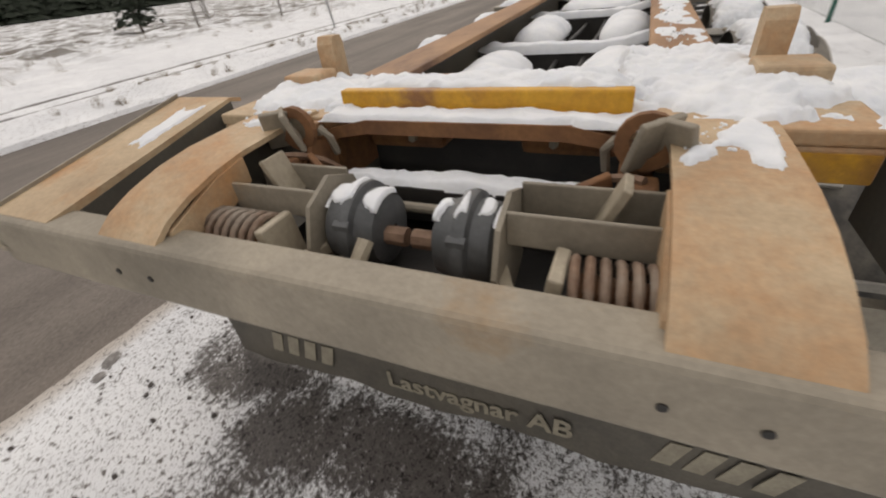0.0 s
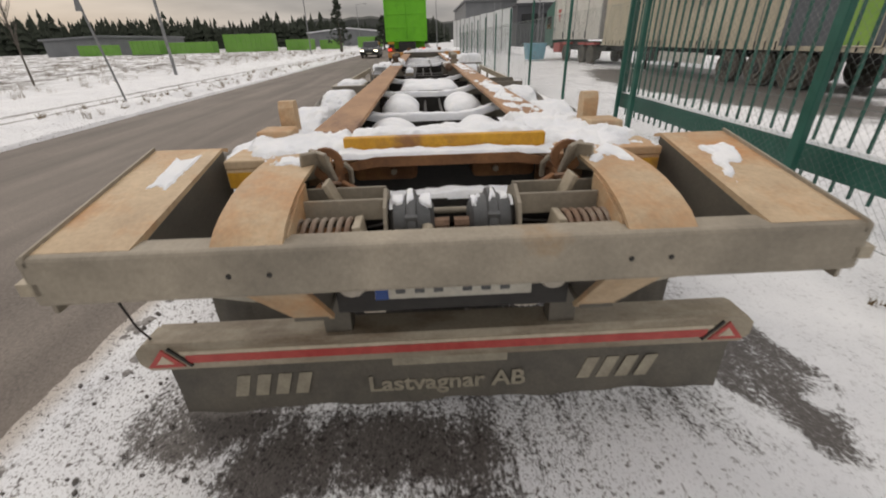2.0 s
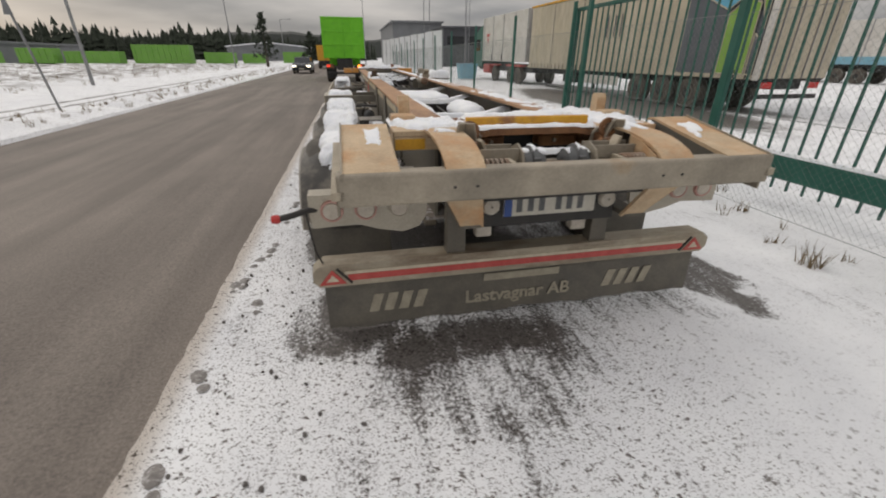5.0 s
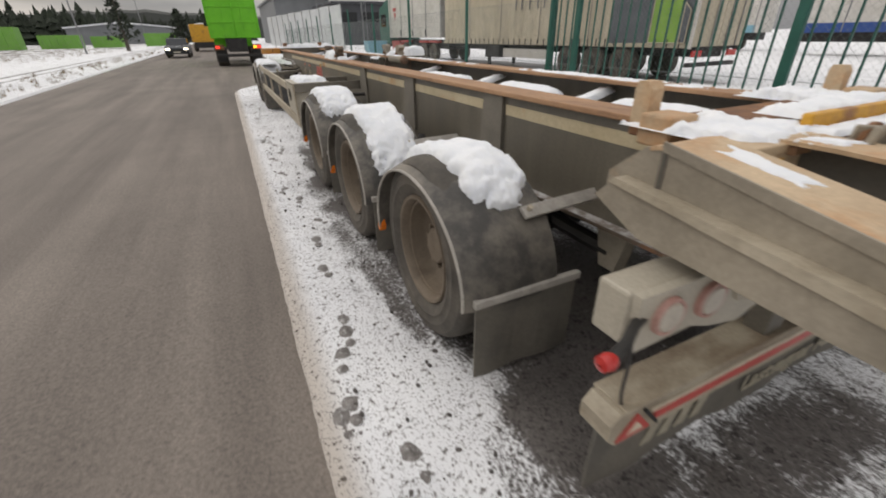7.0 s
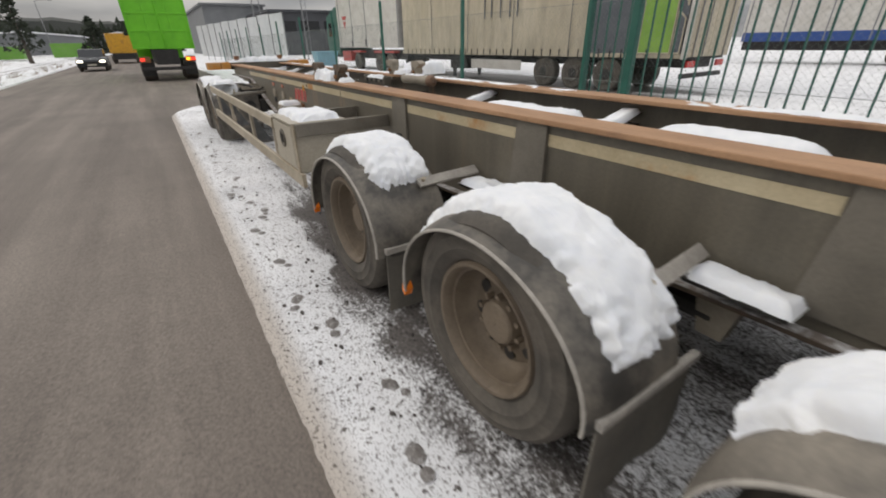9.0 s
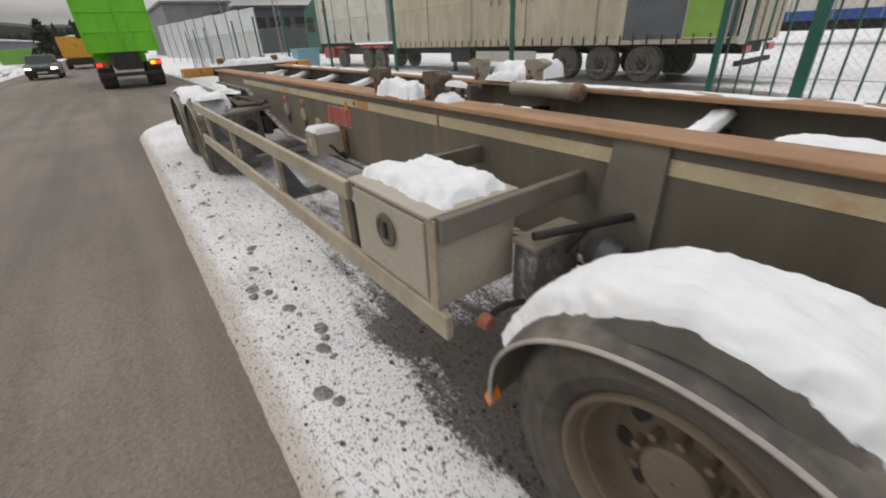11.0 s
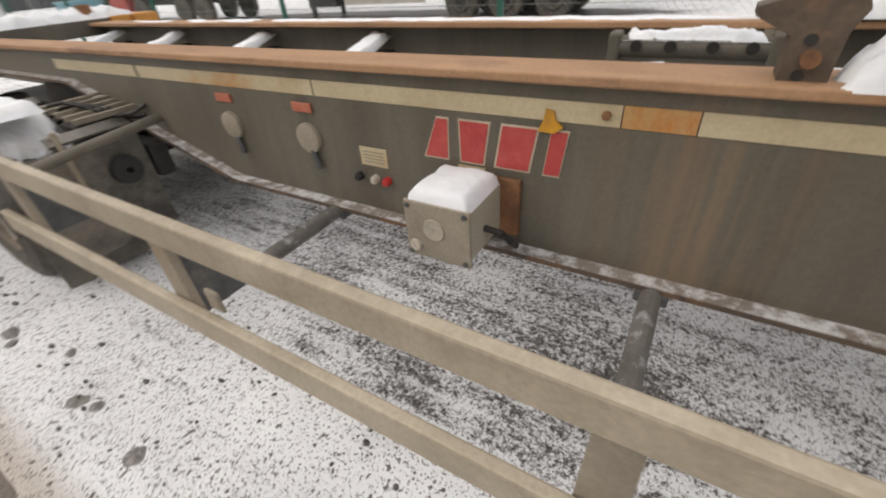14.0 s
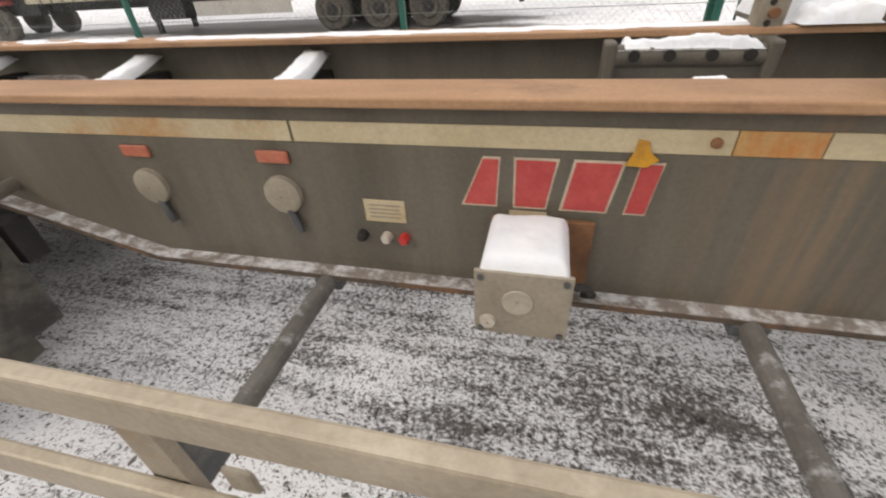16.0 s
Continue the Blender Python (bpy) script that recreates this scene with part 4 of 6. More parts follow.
def rear_end():
    # bumper bar with chamfered ends, tape, and the wide rubber flap hung beneath
    bar = part("bumper_bar", prism(B(), [(-1.27, 0.41), (-1.235, 0.375), (1.235, 0.375), (1.27, 0.41), (1.27, 0.47), (1.235, 0.505), (-1.235, 0.505), (-1.27, 0.47)], 0.40, 0.52, "y"), M_BUMP, trailer, "dirty beige bumper bar with red tape")
    part("bar_cap", box(B(), -1.22, 1.22, 0.395, 0.53, 0.500, 0.513, 0.004), M_BUMP, bar)
    part("red_tape", box(B(), -1.08, 1.08, 0.3965, 0.40, 0.408, 0.446), M_RED, bar, "long red reflective tape")
    part("white_tape", box(B(), -1.1, 1.1, 0.3968, 0.40, 0.448, 0.466), M_CREAM, bar)
    for s in (-1, 1):
        part("end_triangle", prism(B(), [(s * 1.09, 0.392), (s * 1.24, 0.392), (s * 1.165, 0.482)], 0.394, 0.3995, "y"), M_RED, bar, "worn red triangle")
        part("end_mark", prism(B(), [(s * 1.13, 0.41), (s * 1.2, 0.41), (s * 1.165, 0.452)], 0.392, 0.394, "y"), M_CREAM, bar)
        m = pose(s * 1.10, 0.396, 0.44, 0, s * 40, 0)
        part("end_strip", box(B(), -0.006, 0.006, -0.004, 0.004, -0.06, 0.06, 0, m), M_DARK, bar)
    bm = B()
    n = 60
    rows = []
    for k, z in enumerate((0.385, 0.27, 0.16, 0.045)):
        rows.append([(-1.222 + 2.482 * i / n, 0.475 + 0.006 * k * math.sin(i * 0.35 + k) * 0.5, z + (0.006 * math.sin(i * 0.9) if k == 3 else 0)) for i in range(n + 1)])
    fr = [[bm.verts.new(p) for p in r] for r in rows]
    bk = [[bm.verts.new((p[0], p[1] + 0.014, p[2])) for p in r] for r in rows]
    for k in range(3):
        for i in range(n):
            bm.faces.new((fr[k][i], fr[k + 1][i], fr[k + 1][i + 1], fr[k][i + 1]))
            bm.faces.new((bk[k][i], bk[k][i + 1], bk[k + 1][i + 1], bk[k + 1][i]))
    for i in range(n):
        bm.faces.new((fr[3][i], bk[3][i], bk[3][i + 1], fr[3][i + 1]))
        bm.faces.new((fr[0][i + 1], bk[0][i + 1], bk[0][i], fr[0][i]))
    for i in (0, n):
        for k in range(3):
            bm.faces.new((fr[k][i], bk[k][i], bk[k + 1][i], fr[k + 1][i]))
    bmesh.ops.recalc_face_normals(bm, faces=bm.faces[:])
    flap = part("spray_flap", bm, M_FLAP, trailer, "wide dark grey rubber spray flap with faded print")
    letters("lettering", "Lastvagnar AB", 0.125, M_LETTER, flap, pose(-0.02, 0.465, 0.165, 90, 0, 0), "faded cream lettering")
    part("print_bar", box(B(), -0.26, 0.25, 0.4645, 0.468, 0.275, 0.325), M_LETTER, flap)
    for x in (-0.80, 0.76):
        logo_shapes(flap, x, 0.4655, 0.20, 0.36, 0.12, M_LETTER, None)
    # number plate, lamps
    part("plate_holder", box(B(), -0.39, 0.39, 0.225, 0.245, 0.74, 0.96, 0.005), M_DARK, trailer)
    pl = part("number_plate", box(B(), -0.26, 0.26, 0.212, 0.22, 0.795, 0.912, 0.004), M_PLATE, trailer, "dirty white number plate with blue band")
    part("blue_band", box(B(), -0.258, -0.215, 0.2095, 0.212, 0.797, 0.910), M_BLUE, pl)
    for x in (-0.175, -0.112, -0.05, 0.045, 0.107, 0.17):
        part("plate_bar", box(B(), x - 0.016, x + 0.016, 0.2095, 0.212, 0.818, 0.89), M_CHAMBER, pl)
    for s in (-1, 1):
        part("work_lamp", box(B(), *sorted((s * 0.25, s * 0.345)), 0.40, 0.47, 0.605, 0.70, 0.012), M_LAMP, trailer, "square dusty white reversing lamp")
        part("side_lamp", lathe(B(), [(0.195, 0.005), (0.197, 0.04), (0.21, 0.048), (0.226, 0.048)], "y", (s * 0.33, 0, 0.86), 20), M_LAMP, trailer, "round dusty plate lamp", True)
        # three lamp panel
        pan = part("lamp_panel", prism(B(), [(s * 1.245, 0.905), (s * 0.62, 0.90), (s * 0.63, 0.76), (s * 0.67, 0.70), (s * 0.76, 0.672), (s * 0.90, 0.70), (s * 1.0, 0.735), (s * 1.235, 0.725)], 0.42, 0.45, "y"), M_BOX, trailer, "dirty cream rear lamp panel")
        part("lamp_box", box(B(), *sorted((s * 0.98, s * 1.25)), 0.45, 0.56, 0.735, 0.90, 0.01), M_BOX, pan)
        for x in (1.13, 0.955, 0.78):
            lamp = part("tail_lamp", lathe(B(), [(0.398, 0.004), (0.40, 0.042), (0.405, 0.045), (0.408, 0.047)], "y", (s * x, 0, 0.818), 24), M_LAMP, pan, "round dusty tail lamp lens", True)
            part("lamp_ring", lathe(B(), [(0.4075, 0.046), (0.403, 0.05), (0.404, 0.057), (0.42, 0.06)], "y", (s * x, 0, 0.818), 24), M_RING if x > 0.8 else M_BOX, lamp, "red lamp rim" if x > 0.8 else "cream lamp rim", True)
    # position lamp on its rubber arm, with a hanging wire
    arm = part("marker_arm", tube(B(), [(-1.1, 0.47, 0.81), (-1.25, 0.42, 0.83), (-1.32, 0.385, 0.82), (-1.385, 0.365, 0.812)], 0.016), M_DARK, trailer, "black rubber marker arm", True)
    part("marker_lens", lathe(B(), [(-1.425, 0.004), (-1.42, 0.02), (-1.395, 0.024), (-1.38, 0.018)], "x", (0, 0.365, 0.811), 16), M_LENS_R, arm, "red marker lens", True)
    part("hanging_wire", tube(B(), [(-1.26, 0.415, 0.83), (-1.25, 0.41, 0.7), (-1.235, 0.42, 0.58), (-1.21, 0.43, 0.512)], 0.005, 6), M_DARK, arm)


def logo_shapes(parent, x, y, z, w, h, material, edge):
    """Four slanted blocks in place of a maker's mark, on a face that looks along -y."""
    step = w / 4
    for i in range(4):
        cx = x - w / 2 + (i + 0.5) * step
        k = 0.14 * h
        o = [(cx - step * 0.32 - k, z - h / 2), (cx + step * 0.32 - k, z - h / 2), (cx + step * 0.36 + k, z + h / 2), (cx - step * 0.28 + k, z + h / 2)]
        part("mark", prism(B(), o, y, y + 0.003, "y"), material, parent)


rear_end()


# ---- wheels and mudguards ----
def make_wheel(y, s, z=0.485, r=0.488):
    """A single wide tyre on a dished steel rim, outer face at 1.345 m from the centre line."""
    xo, xi = 1.345, 0.96
    hub = thing_part("wheel", (0, y, z))
    t = [(xo - 0.035, 0.292), (xo - 0.012, 0.315), (xo - 0.003, 0.345), (xo + 0.003, 0.352), (xo - 0.002, 0.36), (xo, 0.39), (xo + 0.004, 0.402), (xo - 0.002, 0.412), (xo - 0.012, 0.445), (xo - 0.010, 0.452), (xo - 0.035, 0.478), (xo - 0.055, r - 0.004), (xo - 0.09, r), (xi + 0.09, r), (xi + 0.05, r - 0.01), (xi, 0.42), (xi + 0.02, 0.29)]
    bm = lathe(B(), [(s * a, b) for a, b in t], "x", (0, 0, 0), 56)
    part("tyre", bm, M_RUBBER, hub, "muddy wide truck tyre", True)
    rim = [(xo - 0.033, 0.294), (xo - 0.014, 0.288), (xo - 0.016, 0.274), (xo - 0.032, 0.262), (xo - 0.06, 0.256), (xo - 0.064, 0.246), (xo - 0.13, 0.236), (xo - 0.158, 0.222), (xo - 0.17, 0.20), (xo - 0.155, 0.13), (xo - 0.15, 0.105), (xo - 0.14, 0.098), (xo - 0.105, 0.094), (xo - 0.097, 0.085), (xo - 0.095, 0.004)]
    part("rim", lathe(B(), [(s * a, b) for a, b in rim], "x", (0, 0, 0), 56), M_RIM, hub, "dusty beige steel rim", True)
    for k in range(10):
        a = 2 * math.pi * k / 10 + 0.2
        part("wheel_nut", rod(B(), (s * (xo - 0.155), 0.118 * math.cos(a), 0.118 * math.sin(a)), (s * (xo - 0.11), 0.118 * math.cos(a), 0.118 * math.sin(a)), 0.013, 6), M_RIM, hub)
    for k in range(8):
        a = 2 * math.pi * (k + 0.5) / 8 + 0.2
        bm = rod(B(), (s * (xo - 0.19), 0.166 * math.cos(a), 0.166 * math.sin(a)), (s * (xo - 0.158), 0.166 * math.cos(a), 0.166 * math.sin(a)), 0.032, 16)
        part("hand_hole", bm, M_DARK, hub)
    return hub


def thing_part(name, at):
    ob = new(name)
    ob.empty_display_size = 0.05
    ob.parent = trailer
    ob.location = at
    return ob


def guard_point(y, u, v, s, zc=0.482, a0=-4.0, a1=190.0):
    """u across from the outer rim inward, v round from the rear to the front; the shoulder rolls down to the rim."""
    a = radians(180 - (a0 + (a1 - a0) * v))
    x = 1.372 - u * 0.47
    roll = max(0.0, 1 - u / 0.34) ** 2
    ry, rz = 0.585 - 0.028 * roll - 0.01 * u, 0.475 - 0.052 * roll
    return (s * x, y + ry * math.cos(a), zc + rz * math.sin(a)), (0, math.cos(a), math.sin(a))


def make_guard(y, s, snow_span, seed, height=0.06, front_lamp=True):
    bm = B()
    nv, us = 44, (0.0, 0.03, 0.08, 0.15, 0.24, 0.36, 0.6, 0.94, 1.0)
    grid = [[bm.verts.new(guard_point(y, u, j / nv, s)[0]) for u in us] for j in range(nv + 1)]
    inner = []
    for j in range(nv + 1):
        row = []
        for u in us:
            p, n = guard_point(y, u, j / nv, s)
            row.append(bm.verts.new(Vector(p) - 0.008 * Vector(n) + Vector((0.0 if u > 0 else -s * 0.004, 0, 0))))
        inner.append(row)
    for j in range(nv):
        for k in range(len(us) - 1):
            bm.faces.new((grid[j][k], grid[j][k + 1], grid[j + 1][k + 1], grid[j + 1][k]))
            bm.faces.new((inner[j][k], inner[j + 1][k], inner[j + 1][k + 1], inner[j][k + 1]))
        for k in (0, len(us) - 1):
            bm.faces.new((grid[j][k], grid[j + 1][k], inner[j + 1][k], inner[j][k]))
    for j in (0, nv):
        for k in range(len(us) - 1):
            bm.faces.new((grid[j][k], inner[j][k], inner[j][k + 1], grid[j][k + 1]))
    bmesh.ops.recalc_face_normals(bm, faces=bm.faces[:])
    ob = part("mudguard", bm, M_FENDER, trailer, "dirty black plastic mudguard", True)
    # pale worn rim along the outer edge
    pts = []
    for j in range(nv + 1):
        p, n = guard_point(y, 0.0, j / nv, s)
        pts.append(Vector(p) + Vector((s * 0.003, 0, 0)) - 0.004 * Vector(n))
    part("guard_rim", tube(B(), pts, 0.0075, 6), M_EDGE, ob, "pale worn guard rim", True)
    # stay and flap at the rear edge
    m = pose(s * 0.80, y - 0.44, 0.805, 40, 0, s * -5)
    part("guard_stay", box(B(), -0.235, 0.225, -0.03, 0.03, -0.008, 0.012, 0.004, m), M_EDGE, ob, "pale steel stay")
    part("stay_bolt", rod(B(), (s * 1.0, y - 0.452, 0.81), (s * 1.0, y - 0.47, 0.835), 0.012, 8), M_ALU, ob)
    bm = B()
    cols = []
    for i in range(9):
        x = s * (0.78 + 0.545 * i / 8)
        w = 0.006 * math.sin(i * 1.3 + y * 5)
        cols.append([bm.verts.new((x, y - 0.575 + w * k, z)) for k, z in ((0.2, 0.50), (0.6, 0.30), (1.6, 0.085))] + [bm.verts.new((x, y - 0.565 + w * k, z)) for k, z in ((1.6, 0.085), (0.6, 0.30), (0.2, 0.50))])
    for i in range(8):
        for k in range(6):
            bm.faces.new((cols[i][k], cols[i][(k + 1) % 6], cols[i + 1][(k + 1) % 6], cols[i + 1][k]))
    bm.faces.new(cols[0][::-1])
    bm.faces.new(cols[8])
    bmesh.ops.recalc_face_normals(bm, faces=bm.faces[:])
    part("guard_flap", bm, M_FLAP, ob, "dusty black rubber flap")
    part("flap_clamp", box(B(), *sorted((s * 0.77, s * 1.335)), y - 0.592, y - 0.56, 0.475, 0.512, 0.004), M_EDGE, ob, "pale clamp strip")
    if front_lamp:
        p, n = guard_point(y, 0.0, 1.0, s)
        part("side_marker", prism(B(), [(p[1] + 0.005, p[2] - 0.03), (p[1] + 0.03, p[2]), (p[1] + 0.012, p[2] + 0.05), (p[1] - 0.01, p[2] + 0.01)], *sorted((s * 1.335, s * 1.378))), M_LENS_O, ob, "orange side marker lamp")
    # snow cap
    v0, v1, u0 = snow_span
    def surf(u, v):
        return guard_point(y, u0 + (0.98 - u0) * u, v0 + (v1 - v0) * v, s)
    snow_pad("snow_cap", T, surf, 60, 110, height, "thick white snow cap on a mudguard", 1.0, seed, 0.42, soft=0.17)


SPANS = {1.66: (0.25, 0.86, 0.28), 3.06: (0.12, 0.88, 0.20), 4.48: (0.22, 0.93, 0.17)}
for y in AXLES:
    for s in (-1, 1):
        make_wheel(y, s)
        make_guard(y, s, SPANS[y], y * 3 + s, 0.065)
for y in FRONT_AXLES:
    for s in (-1, 1):
        make_wheel(y, s)
        make_guard(y, s, (0.2, 0.8, 0.10), y * 3 + s, 0.05, False)
for s in (-1, 1):
    for y in AXLES:
        part("hanger_bracket", prism(B(), [(y - 0.62, 0.70), (y - 0.40, 0.70), (y - 0.46, 0.42), (y - 0.56, 0.42)], *sorted((s * 0.44, s * 0.52))), M_GREY, trailer, "grey suspension hanger")
        part("suspension_arm", rod(B(), (s * 0.48, y - 0.5, 0.5), (s * 0.48, y + 0.3, 0.52), 0.045, 8), M_DARK, trailer)
        part("air_bellow", lathe(B(), [(0.50, 0.05), (0.50, 0.12), (0.58, 0.14), (0.64, 0.12), (0.70, 0.10)], "z", (s * 0.48, y + 0.32, 0), 20), M_DARK, trailer, smooth=True)


# ---- side: toolbox, guard rails, braces, valve box, fittings ----
def side_gear():
    for s in (-1, 1):
        xo = 1.30
        # toolbox (the road side) hung on two arms
        if s < 0:
            bx = thing_part("toolbox", (0, 0, 0))
            bx["label"] = "beige sheet steel toolbox with snow on its lid"
            part("box_body", box(B(), -1.345, -0.93, 5.36, 5.97, 0.60, 0.985, 0.01), M_BOX, bx)
            door = part("box_door", box(B(), -1.363, -1.347, 5.395, 5.95, 0.64, 0.962, 0.006), M_BOX, bx, "beige hinged door")
            part("door_rim", box(B(), -1.36, -1.345, 5.335, 5.385, 0.52, 0.985, 0.004), M_ALU, bx, "pale corner strip")
            part("lid_edge", box(B(), -1.368, -0.925, 5.35, 5.98, 0.983, 0.998, 0.005), M_BOX, bx, "beige lid")
            part("latch", lathe(B(), [(-1.365, 0.074), (-1.375, 0.07), (-1.376, 0.056), (-1.368, 0.05), (-1.368, 0.003)], "x", (0, 5.665, 0.845), 28), M_WEB, door, "round recessed dark latch", True)
            part("latch_bar", box(B(), -1.378, -1.368, 5.655, 5.675, 0.81, 0.88, 0.002), M_DARK, door)
        for y in (5.33, 6.0):
            x0, x1 = sorted((s * WEB_X, s * 1.345))
            part("box_arm", box(B(), x0, x1, y - 0.025, y + 0.012, 0.90, 0.995, 0.004), M_RIB, trailer, "worn grey support arm")
        # twin side guard rails
        a, b = (6.02, 10.05)
        x0, x1 = sorted((s * 1.33, s * 1.365))
        part("upper_rail", box(B(), x0, x1, a, b, 0.872, 0.965, 0.008), M_ALU, trailer, "pale muddy aluminium side rail")
        part("lower_rail", box(B(), x0, x1, 5.28, b, 0.505, 0.615, 0.008), M_ALU, trailer, "pale muddy aluminium side rail")
        for y in (6.18, 7.26, 8.58, 9.75):
            post = part("rail_post", prism(B(), [(y - 0.04, 0.89), (y + 0.04, 0.89), (y + 0.05, 0.515), (y - 0.05, 0.515)], *sorted((s * 1.30, s * 1.327))), M_GREY, trailer, "grey rail bracket")
            part("post_gusset", prism(B(), [(s * 1.30, 0.84), (s * 1.30, 0.54), (s * 1.14, 0.54)], y - 0.045, y - 0.035, "y"), M_CHAMBER, post)
        part("post_tag", box(B(), *sorted((s * 1.31, s * 1.327)), 8.36, 8.43, 0.62, 0.70, 0.012), M_GREY, trailer)
        for y in (7.26, 8.58):
            part("brace_tube", rod(B(), (s * 0.54, y, 0.555), (s * 1.31, y, 0.545), 0.032, 14), M_DUST, trailer, "round grey brace tube")
            part("brace_clamp", box(B(), *sorted((s * 0.52, s * 0.62)), y - 0.05, y + 0.05, 0.525, 0.568, 0.006), M_CHAMBER, trailer)
        part("brace_tube", rod(B(), (s * 0.50, 9.90, 0.84), (s * 1.25, 9.8, 0.80), 0.026, 14), M_RIB, trailer, "round grey brace tube")
        if s < 0:
            tank = part("valve_block", box(B(), -1.0, -0.705, 5.19, 5.30, 0.53, 0.815, 0.012), M_DUST, trailer, "frosted grey valve block behind the toolbox")
            part("block_lid", box(B(), -1.01, -0.695, 5.182, 5.308, 0.80, 0.82, 0.005), M_GREY, tank)
            for k in range(4):
                part("block_bolt", rod(B(), (-0.96 + 0.075 * k, 5.19, 0.765), (-0.96 + 0.075 * k, 5.18, 0.765), 0.009, 6), M_CHAMBER, tank)
            lamp = part("side_lamp", lathe(B(), [(5.225, 0.004), (5.228, 0.026), (5.24, 0.033), (5.27, 0.035), (5.272, 0.004)], "y", (-1.19, 0, 0.53), 20), M_REFL, trailer, "round dull red side lamp", True)
            part("lamp_hose", tube(B(), [(-1.18, 5.27, 0.53), (-1.08, 5.25, 0.56), (-0.98, 5.22, 0.55), (-0.9, 5.1, 0.60), (-0.8, 5.0, 0.66)], 0.014, 8), M_DARK, lamp, smooth=True)
            part("air_pot", lathe(B(), [(4.99, 0.01), (5.0, 0.06), (5.06, 0.075), (5.075, 0.085), (5.09, 0.075), (5.14, 0.06), (5.15, 0.01)], "y", (-0.70, 0, 0.72), 24), M_CHAMBER, trailer, "dark round brake cylinder", True)
        part("tie_rod", rod(B(), (s * 0.55, 5.05, 0.86), (s * 1.0, 5.2, 0.86), 0.018, 8), M_DARK, trailer)
        part("air_line", tube(B(), [(s * (0.75 + 0.05 * math.sin(i * 0.6)), 5.12 + 0.03 * i, 0.86 - 0.11 * math.sin(i / 8 * math.pi) - 0.02 * i) for i in range(9)], 0.008), M_DARK, trailer)
        # twin handwheel fittings, reflectors, label, tag
        for y in (8.69, 9.21):
            x = WEB_X
            part("valve_knob", lathe(B(), [(-x, 0.066), (-x - 0.018, 0.064), (-x - 0.024, 0.05), (-x - 0.026, 0.003)], "x", (0, y, 0.868), 28), M_GREY, trailer, "round dusty grey valve disc", True) if s < 0 else None
            if s < 0:
                part("valve_stem", rod(B(), (-x - 0.012, y - 0.012, 0.818), (-x - 0.02, y - 0.035, 0.733), 0.013, 8), M_CHAMBER, trailer)
                part("reflector", box(B(), -x - 0.012, -x, y - 0.055, y + 0.055, 0.978, 1.018, 0.004), M_REFL, trailer, "dull orange side reflector")
    # valve box under the maker's mark
    vb = thing_part("valve_box", (0, 0, 0))
    vb["label"] = "square beige steel box capped with snow"
    part("vbox_body", box(B(), -0.81, -0.56, 7.79, 8.005, 0.645, 0.83, 0.006), M_BOX, vb)
    part("vbox_plate", box(B(), -0.824, -0.81, 7.78, 8.02, 0.633, 0.842, 0.004), M_GREY, vb, "grey front plate")
    part("vbox_dial", lathe(B(), [(-0.825, 0.04), (-0.83, 0.038), (-0.827, 0.028), (-0.8255, 0.003)], "x", (0, 7.91, 0.752), 24), M_BOX, vb, "round recessed dial", True)
    part("vbox_button", lathe(B(), [(-0.824, 0.022), (-0.835, 0.02), (-0.837, 0.003)], "x", (0, 7.984, 0.679), 18), M_LAMP, vb, "round cream cover", True)
    for yy, zz in ((7.797, 0.825), (8.003, 0.825), (7.797, 0.65), (8.003, 0.65)):
        part("vbox_screw", rod(B(), (-0.824, yy, zz), (-0.831, yy, zz), 0.009, 6), M_CHAMBER, vb)
    part("vbox_back", box(B(), -0.575, -0.556, 7.72, 8.01, 0.63, 0.845, 0.004), M_RUST, vb, "rust-stained back plate")
    part("vbox_pipe", tube(B(), [(-0.70, 7.79, 0.72), (-0.70, 7.73, 0.715), (-0.67, 7.71, 0.67), (-0.62, 7.71, 0.625), (-0.59, 7.72, 0.60)], 0.012), M_DARK, vb)
    x = -WEB_X
    lb = part("data_label", box(B(), x - 0.003, x, 8.28, 8.415, 0.79, 0.868), M_STRIPE, trailer, "small yellowed data label")
    for k in range(4):
        part("label_bar", box(B(), x - 0.0042, x - 0.003, 8.295, 8.40, 0.805 + 0.014 * k, 0.81 + 0.014 * k), M_GREY, lb)
    part("small_plate", box(B(), x - 0.003, x, 7.855, 7.96, 0.838, 0.862), M_STRIPE, trailer)
    for yy, mm, nm in ((8.435, M_DARK, "valve_cap"), (8.35, M_LAMP, "valve_cap"), (8.29, M_LENS_R, "valve_button")):
        part(nm, lathe(B(), [(x, 0.018), (x - 0.022, 0.018), (x - 0.032, 0.012), (x - 0.033, 0.002)], "x", (0, yy, 0.735), 18), mm, trailer, "red push button" if mm is M_LENS_R else "", True)
    tag = part("yellow_tag", prism(B(), [(7.60, 1.035), (7.625, 1.015), (7.675, 1.018), (7.66, 1.05), (7.655, 1.085), (7.63, 1.08), (7.625, 1.055)], x - 0.012, x - 0.004), M_YELLOW, trailer, "small bright yellow plastic tag")
    part("tag_screw", rod(B(), (x - 0.004, 7.486, 1.081), (x - 0.012, 7.486, 1.081), 0.013, 8), M_RUST, trailer)
